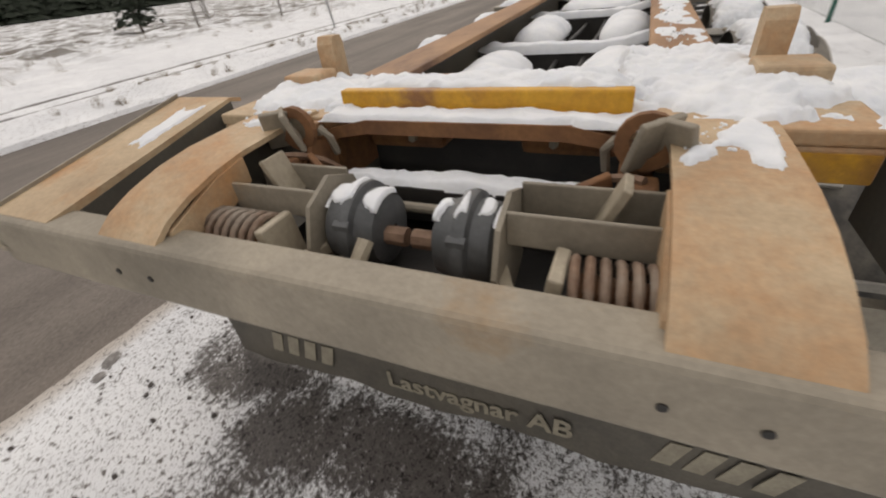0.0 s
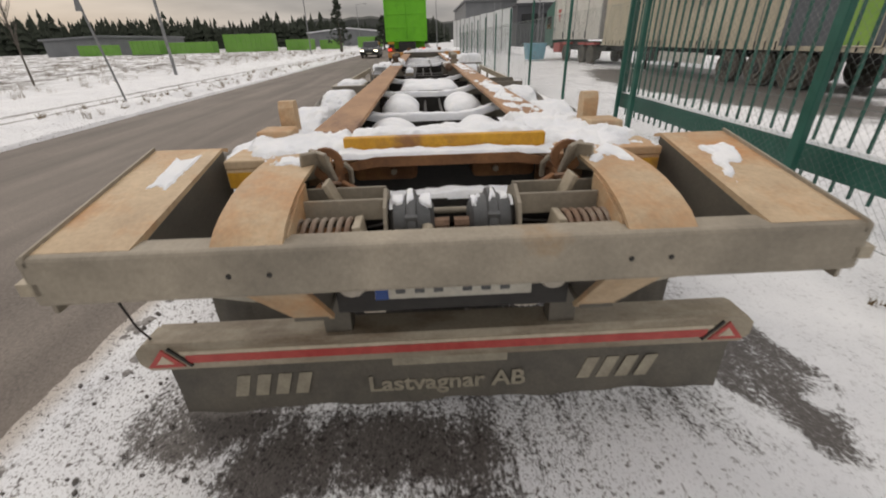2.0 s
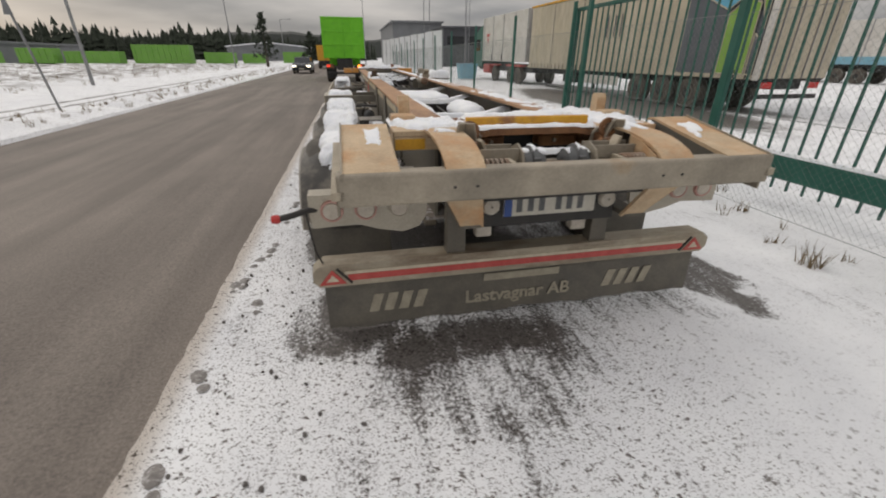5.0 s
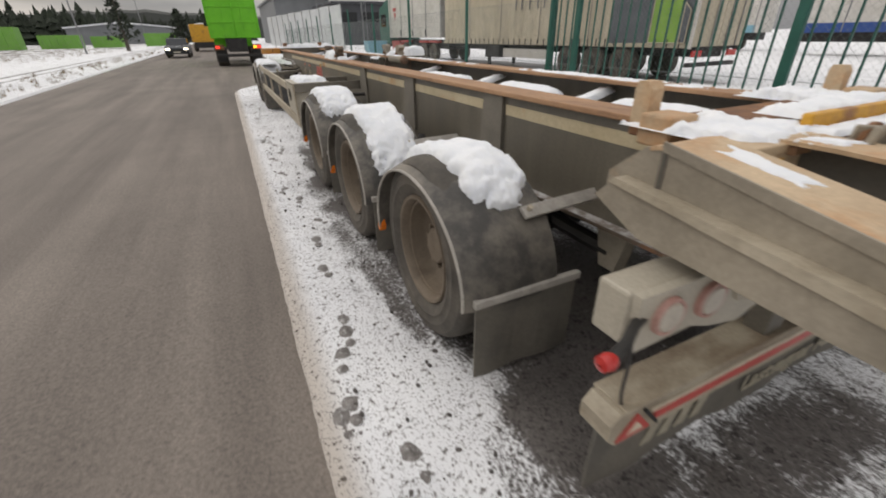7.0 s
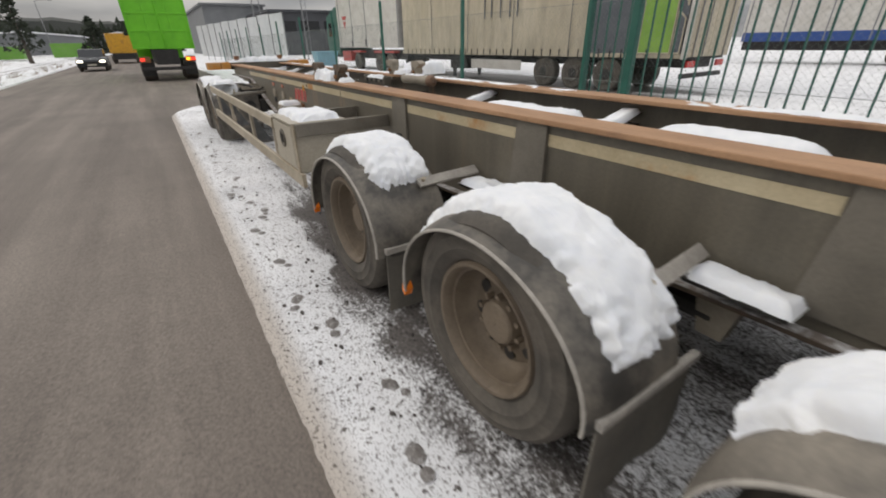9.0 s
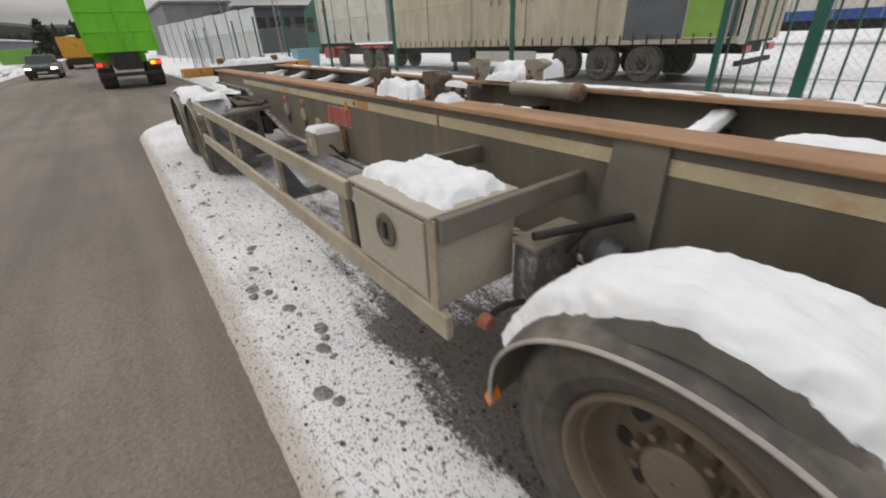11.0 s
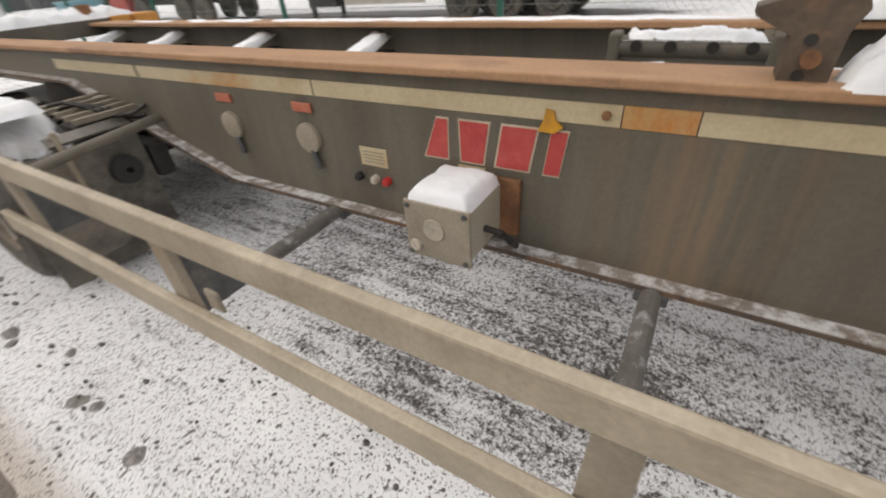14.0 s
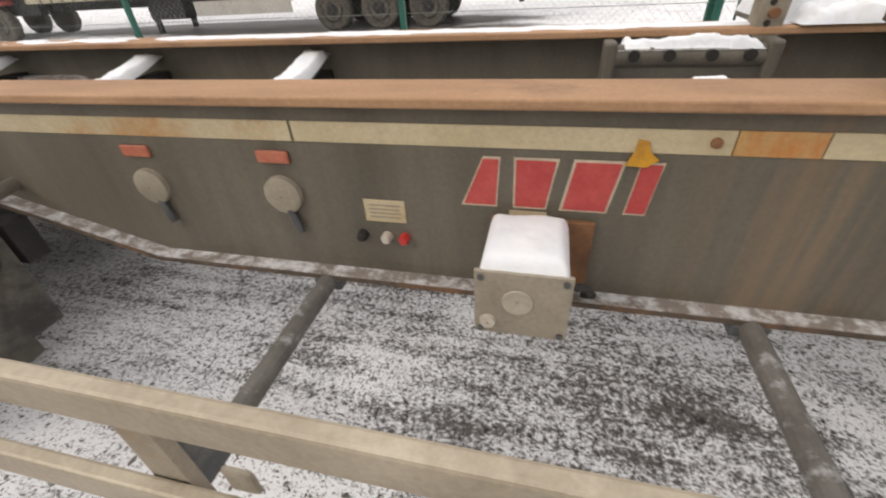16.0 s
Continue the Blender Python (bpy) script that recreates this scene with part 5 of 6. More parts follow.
    # maker's mark as four red slanted blocks with cream outlines
    for top, low in (((8.037, 7.994), (8.092, 8.0)), ((7.947, 7.842), (7.945, 7.862)), ((7.792, 7.68), (7.814, 7.702)), ((7.634, 7.584), (7.65, 7.601))):
        o = [(low[0], 0.878), (low[1], 0.878), (top[1], 1.018), (top[0], 1.018)]
        cy, cz = sum(p for p, q in o) / 4, sum(q for p, q in o) / 4
        big = [(cy + (p - cy) * 1.13, cz + (q - cz) * 1.09) for p, q in o]
        em = part("emblem_edge", prism(B(), big, x - 0.0025, x), M_CREAM, trailer, "cream outline of a red block")
        part("emblem", prism(B(), o, x - 0.005, x - 0.0025), M_LOGO, em, "red slanted block")


side_gear()


def mid_gear():
    # pair of folding twistlock stops half way along, with their roller bar
    for x, c, d, m in ((-0.50, 7.10, 1, M_DIRT), (-0.50, 6.46, -1, M_DIRT), (0.45, 7.08, 1, M_GREY), (0.45, 6.50, -1, M_GREY)):
        prof = [(-0.045, 1.12), (0.045, 1.12), (0.045, 1.275), (0.12, 1.315), (0.12, 1.332), (0.05, 1.355), (-0.055, 1.348), (-0.065, 1.325), (-0.048, 1.285)]
        st = part("stop_post", prism(B(), [(c + d * p, q) for p, q in prof], x - 0.045, x + 0.045), m, trailer, "worn folding container stop")
        part("stop_pin", rod(B(), (x - 0.07, c, 1.235), (x + 0.07, c, 1.235), 0.018, 10), M_RUST, st)
        for q in (1.20, 1.27):
            part("stop_hole", rod(B(), (x - 0.0475, c + 0.01, q), (x - 0.04, c + 0.01, q), 0.012, 10), M_DARK, st)
    rl = part("roller", rod(B(), (0.34, 6.02, 1.165), (0.34, 6.60, 1.165), 0.052, 20), M_GREY, trailer, "grey steel roller bar", True)
    part("roller_cap", lathe(B(), [(5.98, 0.01), (5.99, 0.05), (6.02, 0.062), (6.05, 0.062), (6.06, 0.05)], "y", (0.34, 0, 1.165), 20), M_SPRING, rl, "rusty roller end cap", True)
    rl2 = part("roller", rod(B(), (0.34, 7.06, 1.10), (0.34, 7.66, 1.10), 0.045, 16), M_WEB, trailer, "dark grey steel roller bar", True)
    for a in (7.07, 7.65):
        part("roller_end", box(B(), 0.29, 0.39, a - 0.025, a + 0.025, 0.99, 1.16, 0.012), M_WEB, rl2)
    part("roller_web", box(B(), 0.315, 0.325, 7.08, 7.64, 1.0, 1.065, 0.002), M_CORNER, rl2)
    for yy in (7.15, 7.28, 7.43, 7.56):
        part("slot", rod(B(), (0.285, yy, 1.11), (0.31, yy, 1.11), 0.022, 12), M_DARK, rl2)
    part("roller_skirt", box(B(), 0.30, 0.312, 7.08, 7.64, 0.965, 1.02, 0.002), M_DARK, rl2)
    for yy in (5.95, 6.17, 6.40, 7.44):
        part("slide_pad", box(B(), -0.33, -0.22, yy - 0.05, yy + 0.05, 1.06, 1.11, 0.006), M_GREY, trailer)
    part("slide_beam", box(B(), -0.345, -0.18, 5.6, 8.2, 1.01, 1.06, 0.006), M_DARK, trailer)
    part("slide_pipe", rod(B(), (0.12, 8.3, 1.03), (0.12, 11.2, 1.03), 0.025, 12), M_DARK, trailer)


def front_end():
    part("front_bolster", box(B(), -0.60, 0.60, FRONT - 0.02, FRONT + 0.20, 1.08, 1.22, 0.012), M_WEB, trailer, "grey-brown front bolster")
    for s in (-1, 1):
        for a, b, c in ((0.61, 0.80, 0.0), (0.81, 1.06, -0.03)):
            lo, hi = sorted((s * a, s * b))
            part("front_lock", box(B(), lo, hi, FRONT - 0.04 + c, FRONT + 0.19, 1.09, 1.225, 0.012), M_ORANGE, trailer, "orange-brown front twistlock block")
        part("front_stop", prism(B(), [(FRONT, 1.2), (FRONT + 0.12, 1.2), (FRONT + 0.1, 1.34), (FRONT + 0.02, 1.34)], s * 0.45 - 0.05, s * 0.45 + 0.05), M_RUST, trailer)
    part("drawbar", box(B(), -0.16, 0.16, FRONT, FRONT + 1.6, 0.75, 0.92, 0.02), M_WEB, trailer)
    part("turntable", lathe(B(), [(0.70, 0.05), (0.70, 0.52), (0.78, 0.55), (0.98, 0.52), (0.99, 0.05)], "z", (0, 11.3, 0), 36), M_DARK, trailer, smooth=True)
    part("bogie_frame", box(B(), -0.52, 0.52, 10.2, 12.45, 0.62, 0.78, 0.01), M_DARK, trailer)
    for s in (-1, 1):
        part("bogie_beam", box(B(), *sorted((s * 0.56, s * 0.66)), 9.95, 12.4, 0.50, 0.70, 0.012), M_DARK, trailer)
        for y in FRONT_AXLES:
            part("air_bellow", lathe(B(), [(0.52, 0.05), (0.52, 0.12), (0.60, 0.15), (0.66, 0.12), (0.72, 0.15), (0.80, 0.12), (0.86, 0.10)], "z", (s * 0.68, y - 0.28, 0), 20), M_DARK, trailer, smooth=True)
            part("brake_pot", lathe(B(), [(y - 0.72, 0.02), (y - 0.71, 0.075), (y - 0.62, 0.085), (y - 0.60, 0.10), (y - 0.58, 0.085), (y - 0.50, 0.07), (y - 0.49, 0.02)], "y", (s * 0.82, 0, 0.62), 20), M_CHASSIS, trailer, smooth=True)
        for k in range(3):
            part("air_hose", tube(B(), [(s * (0.56 + 0.05 * i), 9.98 + 0.07 * i + 0.05 * k, 0.90 - 0.05 * math.sin(i * 0.9 + k) - 0.02 * k) for i in range(7)], 0.012, 6), M_DARK, trailer, smooth=True)
        part("wheel_screen", box(B(), *sorted((s * 0.68, s * 1.27)), 9.955, 9.97, 0.22, 0.80, 0.004), M_FENDER, trailer, "dirty black rubber screen behind the front wheels")
        for a in (1.275, 1.05):
            part("screen_post", box(B(), *sorted((s * (a - 0.022), s * a)), 9.925, 9.953, 0.40, 0.90, 0.004), M_ALU, trailer, "thin pale post")
    for k in range(5):
        part("bogie_slat", box(B(), -0.88, -0.55, 10.12 + 0.09 * k, 10.15 + 0.09 * k, 0.86 + 0.01 * k, 0.89 + 0.01 * k, 0.003), M_GREY, trailer)


mid_gear()
front_end()


# ---- snow on the trailer ----
def trailer_snow():
    sn = "white snow settled on the trailer frame"
    cl = "clumpy snow heaped on the bolster"
    flat_snow("snow", T, -0.78, -0.30, 0.53, 1.0, 1.197, 0.022, cl, 1.0, 2.2, 1.3, step=0.016, patchy=0.10)
    flat_snow("snow", T, 0.30, 0.78, 0.525, 1.25, 1.197, 0.026, cl, 2.0, 2.2, 1.3, step=0.016, patchy=0.06)
    flat_snow("snow", T, -0.40, 0.40, 0.50, 0.584, 1.197, 0.014, sn, 3.0, 1.2, 0.9, step=0.012)
    flat_snow("snow", T, -0.36, 0.36, 0.60, 0.78, 1.232, 0.024, sn, 4.0, 1.4, 1.0, step=0.014)
    flat_snow("snow", T, -0.60, -0.46, 0.36, 0.54, 1.204, 0.009, sn, 5.0, 1.8, 0.9, step=0.012, patchy=0.35)
    flat_snow("snow", T, 0.44, 0.60, 0.30, 0.56, 1.204, 0.008, sn, 6.0, 1.8, 1.0, step=0.010, patchy=0.30)
    flat_snow("snow", T, -0.36, 0.38, 0.40, 0.47, 1.075, 0.018, sn, 7.0, 1.2, 1.0, step=0.012)
    flat_snow("snow", T, -0.95, -0.855, 0.26, 0.57, 1.164, 0.007, "thin streak of snow on a wing plate", 8.0, 1.6, 0.9, 0.181, step=0.010, patchy=0.2)
    flat_snow("snow", T, 0.82, 1.02, 0.18, 0.59, 1.15, 0.009, "thin streak of snow on a wing plate", 9.0, 2.0, 0.9, 0.181, step=0.012, patchy=0.5)
    # snow over the right-hand beam and patches along both
    flat_snow("snow", T, 0.41, 0.60, 1.15, 3.6, TOP, 0.010, sn, 10.0, 1.2, 0.9, step=0.03, patchy=0.4)
    flat_snow("snow", T, 0.43, 0.59, 3.6, 12.4, TOP, 0.006, sn, 11.0, 0.8, 0.6, step=0.07, patchy=0.3)
    flat_snow("snow", T, -0.56, -0.42, 6.26, 6.40, TOP, 0.03, "lump of snow on the beam", 12.0, 1.3, 1.2, step=0.015)
    for i, y in enumerate((1.0, 2.28, 3.72, 5.2, 9.05, 10.1, 11.2, 12.2)):
        y0 = y
        def bar(u, v, y0=y0):
            x = -0.53 + 1.06 * u
            lift = 0.085 * max(0.0, (x - 0.2) / 0.33) ** 1.3 + 0.03 * max(0.0, (-x - 0.36) / 0.17) ** 2
            return (x, y0 - 0.055 + 0.11 * v, 1.022 + lift), (0, 0, 1)
        snow_pad("snow", T, bar, 70, 14, 0.045, "snow lying along a cross member", 0.4, 20.0 + i, 0.4, soft=0.10)
    for i, (x, y) in enumerate(((-0.28, 1.62), (0.28, 1.62), (-0.28, 2.98), (0.28, 2.98))):
        def mound(u, v, x=x, y=y):
            a = math.pi * (0.04 + 0.92 * u)
            e = 1 - 0.5 * abs(2 * v - 1) ** 5
            return (x - 0.145 * math.cos(a) * e, y - 0.44 + 0.88 * v, 0.945 + 0.13 * math.sin(a) * e), (-math.cos(a), 0, math.sin(a))
        snow_pad("snow", T, mound, 32, 44, 0.035, "rounded mound of snow over an air tank", 0.4, 30.0 + i, 0.4)
    flat_snow("snow", T, -0.33, 0.33, 3.96, 4.88, 1.05, 0.05, "flat sheet of snow on a deck plate", 35.0, 0.5, 0.4, step=0.04)
    # mid gear
    flat_snow("snow", T, -0.60, -0.36, 6.54, 7.04, TOP, 0.07, "lumps of snow by the stops", 36.0, 1.8, 1.1, step=0.018)
    flat_snow("snow", T, 0.31, 0.37, 6.08, 6.55, 1.212, 0.012, "thin snow on the roller bar", 37.0, 1.3, 1.1, step=0.012, patchy=0.2)
    flat_snow("snow", T, 0.38, 0.53, 6.62, 6.98, 1.2, 0.05, "heap of snow against a stop", 39.5, 1.3, 1.1, step=0.015)
    for i, yy in enumerate((5.95, 6.17, 6.40, 7.44)):
        flat_snow("snow", T, -0.335, -0.215, yy - 0.055, yy + 0.055, 1.11, 0.045, "block of snow on a slide pad", 38.0 + i, 0.5, 0.3, step=0.015)
    flat_snow("snow", T, 0.30, 0.385, 7.07, 7.65, 1.135, 0.028, "thin snow on the roller bar", 44.0, 1.4, 1.0, step=0.012, patchy=0.15)
    flat_snow("snow", T, 0.50, 0.92, 6.58, 7.04, 1.197, 0.12, "drift of snow beside the beam", 45.0, 1.0, 0.7, step=0.03)
    part("drift_shelf", box(B(), 0.552, 0.92, 6.58, 7.04, 1.17, 1.195, 0.004), M_WEB, trailer)
    # side
    flat_snow("snow", T, -1.31, -0.93, 5.35, 5.97, 0.998, 0.045, "slab of snow on a toolbox lid", 46.0, 1.1, 0.6, step=0.02)
    flat_snow("snow", T, -0.822, -0.575, 7.79, 8.01, 0.832, 0.045, "thick snow on a valve box", 47.0, 0.3, 0.25, step=0.015)
    flat_snow("snow", T, -1.30, -1.305 + 0.33, 10.05, 10.5, 0.98, 0.05, "snow over the front guard stays", 48.0, 1.0, 0.6, step=0.03)
    for s in (-1, 1):
        for i, y in enumerate(AXLES[1:]):
            lo, hi = sorted((s * 0.57, s * 0.72))
            flat_snow("snow", T, lo, hi, y - 0.78, y - 0.42, 0.745, 0.035, "snow on a suspension bracket", 50.0 + i + s, 1.6, 0.9, step=0.03)
            part("bracket_shelf", box(B(), lo, hi, y - 0.77, y - 0.43, 0.725, 0.742, 0.003), M_DARK, trailer)
    flat_snow("snow", T, -0.62, 0.9, FRONT - 0.02, FRONT + 0.2, 1.222, 0.07, sn, 60.0, 1.2, 1.2, step=0.03)


trailer_snow()


def snow_crumbs():
    """Loose crumbs fallen on the tongues and the beams."""
    rng = random.Random(21)
    bm = B()
    for x0, x1, y0, y1, z, n in ((-0.62, -0.42, 0.42, 0.56, 1.206, 40), (0.45, 0.60, 0.38, 0.52, 1.205, 40), (-0.54, -0.36, 6.3, 6.7, 1.203, 40), (0.44, 0.52, 1.3, 2.4, 1.202, 30)):
        for _ in range(n):
            r = rng.uniform(0.002, 0.006)
            m = pose(rng.uniform(x0, x1), rng.uniform(y0, y1), z, rng.uniform(0, 90), rng.uniform(0, 90), 0) @ Matrix.Diagonal((r, r * rng.uniform(0.7, 1.4), r * rng.uniform(0.6, 1.0), 1))
            bmesh.ops.create_icosphere(bm, subdivisions=1, radius=1.0, matrix=m)
    ob = part("snow_crumbs", bm, M_SNOW)
    ob.matrix_world = T
    tagged(ob, "loose crumbs of snow on the trailer frame", "snow", "snow on the trailer", "stuff")


snow_crumbs()


# ---- fence and gate on the yard side ----
FX = 2.87


def fence():
    f = thing("chain_link_fence", pose(0, 0, 0), "green chain-link fence with square posts", "fence")
    ys = [-3.2, 6.79] + [9.88 + 3.65 * i for i in range(10)]
    for y in ys:
        p = part("post", box(B(), FX - 0.03, FX + 0.03, y - 0.03, y + 0.03, -0.1, 2.5, 0.006), M_GREEN, f)
    for y in (0.62, 2.82, 5.94):
        part("post", box(B(), FX - 0.19, FX - 0.13, y - 0.05, y + 0.05, -0.1, 2.62, 0.008), M_GREEN, f, "thick green gate guide post")
    # woven mesh: two families of slanting wires
    bm = B()
    x, z0, z1, pitch = FX + 0.034, 0.05, 2.0, 0.075
    ya, yb = -3.2, 43.0
    h = z1 - z0
    n = int((yb - ya + h) / pitch)
    for k in range(n):
        for sgn in (1, -1):
            a = ya - h + k * pitch if sgn > 0 else ya + k * pitch
            p0, p1 = (a, z0), (a + h, z1)
            if sgn < 0:
                p0, p1 = (a, z1), (a + h, z0)
            lo, hi = max(ya, p0[0]), min(yb, p1[0])
            if hi - lo < 0.02:
                continue
            def zz(y, p0=p0, p1=p1):
                return p0[1] + (p1[1] - p0[1]) * (y - p0[0]) / (p1[0] - p0[0])
            r = 0.0012
            pts = [(lo, zz(lo)), (hi, zz(hi))]
            ring = [[bm.verts.new((x + r * 1.3 * dx + 0.001 * sgn, y + r * dy, z)) for dx, dy in ((1, 0), (-0.5, 0.87), (-0.5, -0.87))] for y, z in pts]
            for q in range(3):
                bm.faces.new((ring[0][q], ring[0][(q + 1) % 3], ring[1][(q + 1) % 3], ring[1][q]))
    part("mesh_wire", bm, M_WIRE, f, "thin woven wire mesh")["kind"] = "stuff"
    for z in (0.06, 1.0, 2.0):
        part("line_wire", rod(B(), (x, ya, z), (x, yb, z), 0.003, 6), M_WIRE, f)


def gate():
    g = thing("sliding_gate", pose(FX + 0.10, 0, 0), "green steel sliding gate with upright bars", "gate")
    y0, y1 = -3.0, 6.86
    part("bottom_beam", box(B(), -0.035, 0.035, y0, y1, 0.42, 0.66, 0.012), M_GREEN, g, "deep green box beam")
    part("top_beam", box(B(), -0.03, 0.03, y0, y1, 2.34, 2.40, 0.006), M_GREEN, g)
    for y in (y1 - 0.03, -2.97):
        part("gate_stile", box(B(), -0.03, 0.03, y - 0.03, y + 0.03, 0.42, 2.40, 0.006), M_GREEN, g)
    y = y0 + 0.06
    while y < y1 - 0.05:
        part("bar", box(B(), 0.036, 0.058, y - 0.009, y + 0.009, 0.30, 2.37), M_GREEN, g)
        y += 0.17
    flat_snow("snow", pose(FX + 0.10, 0, 0), -0.034, 0.034, y0, y1, 0.66, 0.02, "thin snow on a gate beam", 70.0, 0.5, 0.8, step=0.03, group="snow on the gate")


fence()
gate()


# ---- vehicles in the yard and on the road ----
def wheel_set(parent, x, y, r=0.5, w=0.28, s=-1):
    t = part("wheel", lathe(B(), [(s * 0.0, 0.05), (s * 0.03, r * 0.5), (s * -0.01, r * 0.58), (s * 0.0, r * 0.9), (s * -0.04, r), (s * -(w - 0.04), r), (s * -w, r * 0.9), (s * -w, 0.05)], "x", (x, y, r), 28), M_RUBBER, parent, smooth=True)
    part("rim", lathe(B(), [(s * 0.012, 0.02), (s * 0.03, 0.14), (s * -0.01, r * 0.42), (s * 0.012, r * 0.57)], "x", (x, y, r), 24), M_CHASSIS, t, smooth=True)


def curtain_trailer():
    L, W = 14.9, 2.55
    tr = thing("curtain_trailer", pose(9.8, 9.1, 0, 0, 0, 2.6), "curtain-sided lorry trailer with dirty beige tarpaulin", "trailer")
    z0, z1 = 1.12, 4.12
    # curtain with shallow pleats, split in beige and coloured fields
    def curtain(a, b, m, name, label):
        bm = B()
        n = max(2, int((b - a) / 0.1))
        cols = []
        for i in range(n + 1):
            y = a + (b - a) * i / n
            d = 0.018 * math.sin(y * 5.1) * math.sin(y * 1.7) + 0.012 * fbm(y * 2, 3)
            cols.append([bm.verts.new((d * k, y, z)) for z, k in ((z0, 1.5), (1.8, 0.8), (2.8, 0.8), (z1 - 0.05, 0.2))])
        for i in range(n):
            for j in range(3):
                bm.faces.new((cols[i][j], cols[i][j + 1], cols[i + 1][j + 1], cols[i + 1][j]))
        bmesh.ops.recalc_face_normals(bm, faces=bm.faces[:])
        return part(name, bm, m, tr, label, True)
    curtain(0.12, 3.05, M_TARPGREY, "curtain", "slate grey tarpaulin field")
    c2 = curtain(3.05, L - 0.1, M_TARP, "curtain", "dirty beige tarpaulin field")
    part("body_core", box(B(), 0.05, W - 0.02, 0.05, L, 1.16, z1, 0.01), M_CHASSIS, tr)
    # coloured polygons on the grey field
    fx0, fx1 = -0.045, -0.04
    for poly, m in (
        ([(1.38, 1.15), (0.42, 1.15), (0.42, 2.95), (0.85, 3.1), (1.38, 2.75)], M_TARPGREEN),
        ([(0.36, 2.2), (0.15, 2.0), (0.15, 1.15), (0.36, 1.15)], M_TARPGREY),
        ([(0.36, 3.0), (0.15, 2.3), (0.15, 4.0), (0.7, 4.0), (0.8, 3.2)], M_TARPGREEN),
        ([(2.3, 3.25), (1.45, 2.85), (0.92, 3.2), (0.85, 4.0), (2.1, 4.0)], M_TARPBLUE),
    ):
        part("field", prism(B(), poly, fx0, fx1), m, tr)
        for i in range(len(poly)):
            (ya, za), (yb, zb) = poly[i], poly[(i + 1) % len(poly)]
            part("field_edge", rod(B(), (fx0, ya, za), (fx0, yb, zb), 0.022, 4), M_TARP, tr)
    # hand-painted capitals become bars
    for k in range(3):
        y = 8.1 - k * 0.72
        for dy in ((-0.2, 0.2) if k != 1 else (0.0,)):
            part("paint_bar", box(B(), -0.034, -0.03, y + dy - 0.03, y + dy + 0.03, 2.35, 3.15), M_TARPGREY, tr)
    part("side_rail", box(B(), -0.03, 0.06, 0.0, L, 1.02, 1.14, 0.01), M_TARP, tr, "dusty lower side rail")
    for i in range(36):
        y = 0.3 + i * 0.4
        part("strap", box(B(), -0.05, -0.036, y - 0.02, y + 0.02, 1.03, 1.26), M_CHASSIS, tr)
    part("roof_rail", box(B(), -0.04, W, 0.0, L, z1 - 0.04, z1 + 0.06, 0.02), M_YELLOW, tr, "yellow roof edge")
    for i in range(1, 5):
        part("curtain_seam", box(B(), -0.046, -0.035, i * 2.72 + 1.2, i * 2.72 + 1.22, z0, z1 - 0.06), M_TARPGREY, tr)
    # rear doors
    for a, b in ((0.02, 1.26), (1.28, 2.52)):
        d = part("rear_door", box(B(), a, b, -0.05, 0.03, 1.05, z1, 0.012), M_TARP, tr, "dirty beige rear door")
        for q in (0.3, 0.85):
            part("lock_rod", rod(B(), (a + q, -0.07, 1.05), (a + q, -0.07, z1 - 0.1), 0.018, 8), M_POLE, d)
    part("corner_post", box(B(), -0.05, 0.04, -0.06, 0.08, 1.0, z1, 0.012), M_WHITE, tr, "pale rear corner post")
    part("bumper", box(B(), 0.1, W - 0.1, -0.02, 0.1, 0.5, 0.62, 0.01), M_CHASSIS, tr)
    for x in (0.15, 1.9):
        part("tail_light", box(B(), x, x + 0.45, -0.06, 0.0, 0.78, 0.95, 0.01), M_LENS_R, tr)
    part("chassis", box(B(), 0.7, W - 0.7, 0.1, L, 0.75, 1.05), M_CHASSIS, tr)
    part("under_frame", box(B(), 0.08, W - 0.08, 0.05, L, 0.98, 1.06), M_CHASSIS, tr)
    for y in (2.4, 3.72, 5.04):
        for x, s in ((0.06, -1), (W - 0.06, 1)):
            wheel_set(tr, x, y, 0.51, 0.36, s)
    part("side_skirt", box(B(), 0.05, 0.08, 6.2, 9.2, 0.5, 0.86, 0.01), M_WHITE, tr, "pale aluminium side guard")
    part("pallet_box", box(B(), 0.1, 0.7, 9.6, 10.8, 0.45, 0.98, 0.02), M_CHASSIS, tr)
    for x in (0.5, W - 0.5):
        part("landing_leg", box(B(), x - 0.06, x + 0.06, 10.9, 11.05, 0.05, 0.95, 0.01), M_CHASSIS, tr)
    flat_snow("snow", pose(9.8, 9.1, 0, 0, 0, 2.6), 0.0, W, 0.0, L, z1 + 0.06, 0.03, "thin snow on a trailer roof", 71.0, 0.3, 0.4, step=0.3, group="snow on vehicles")


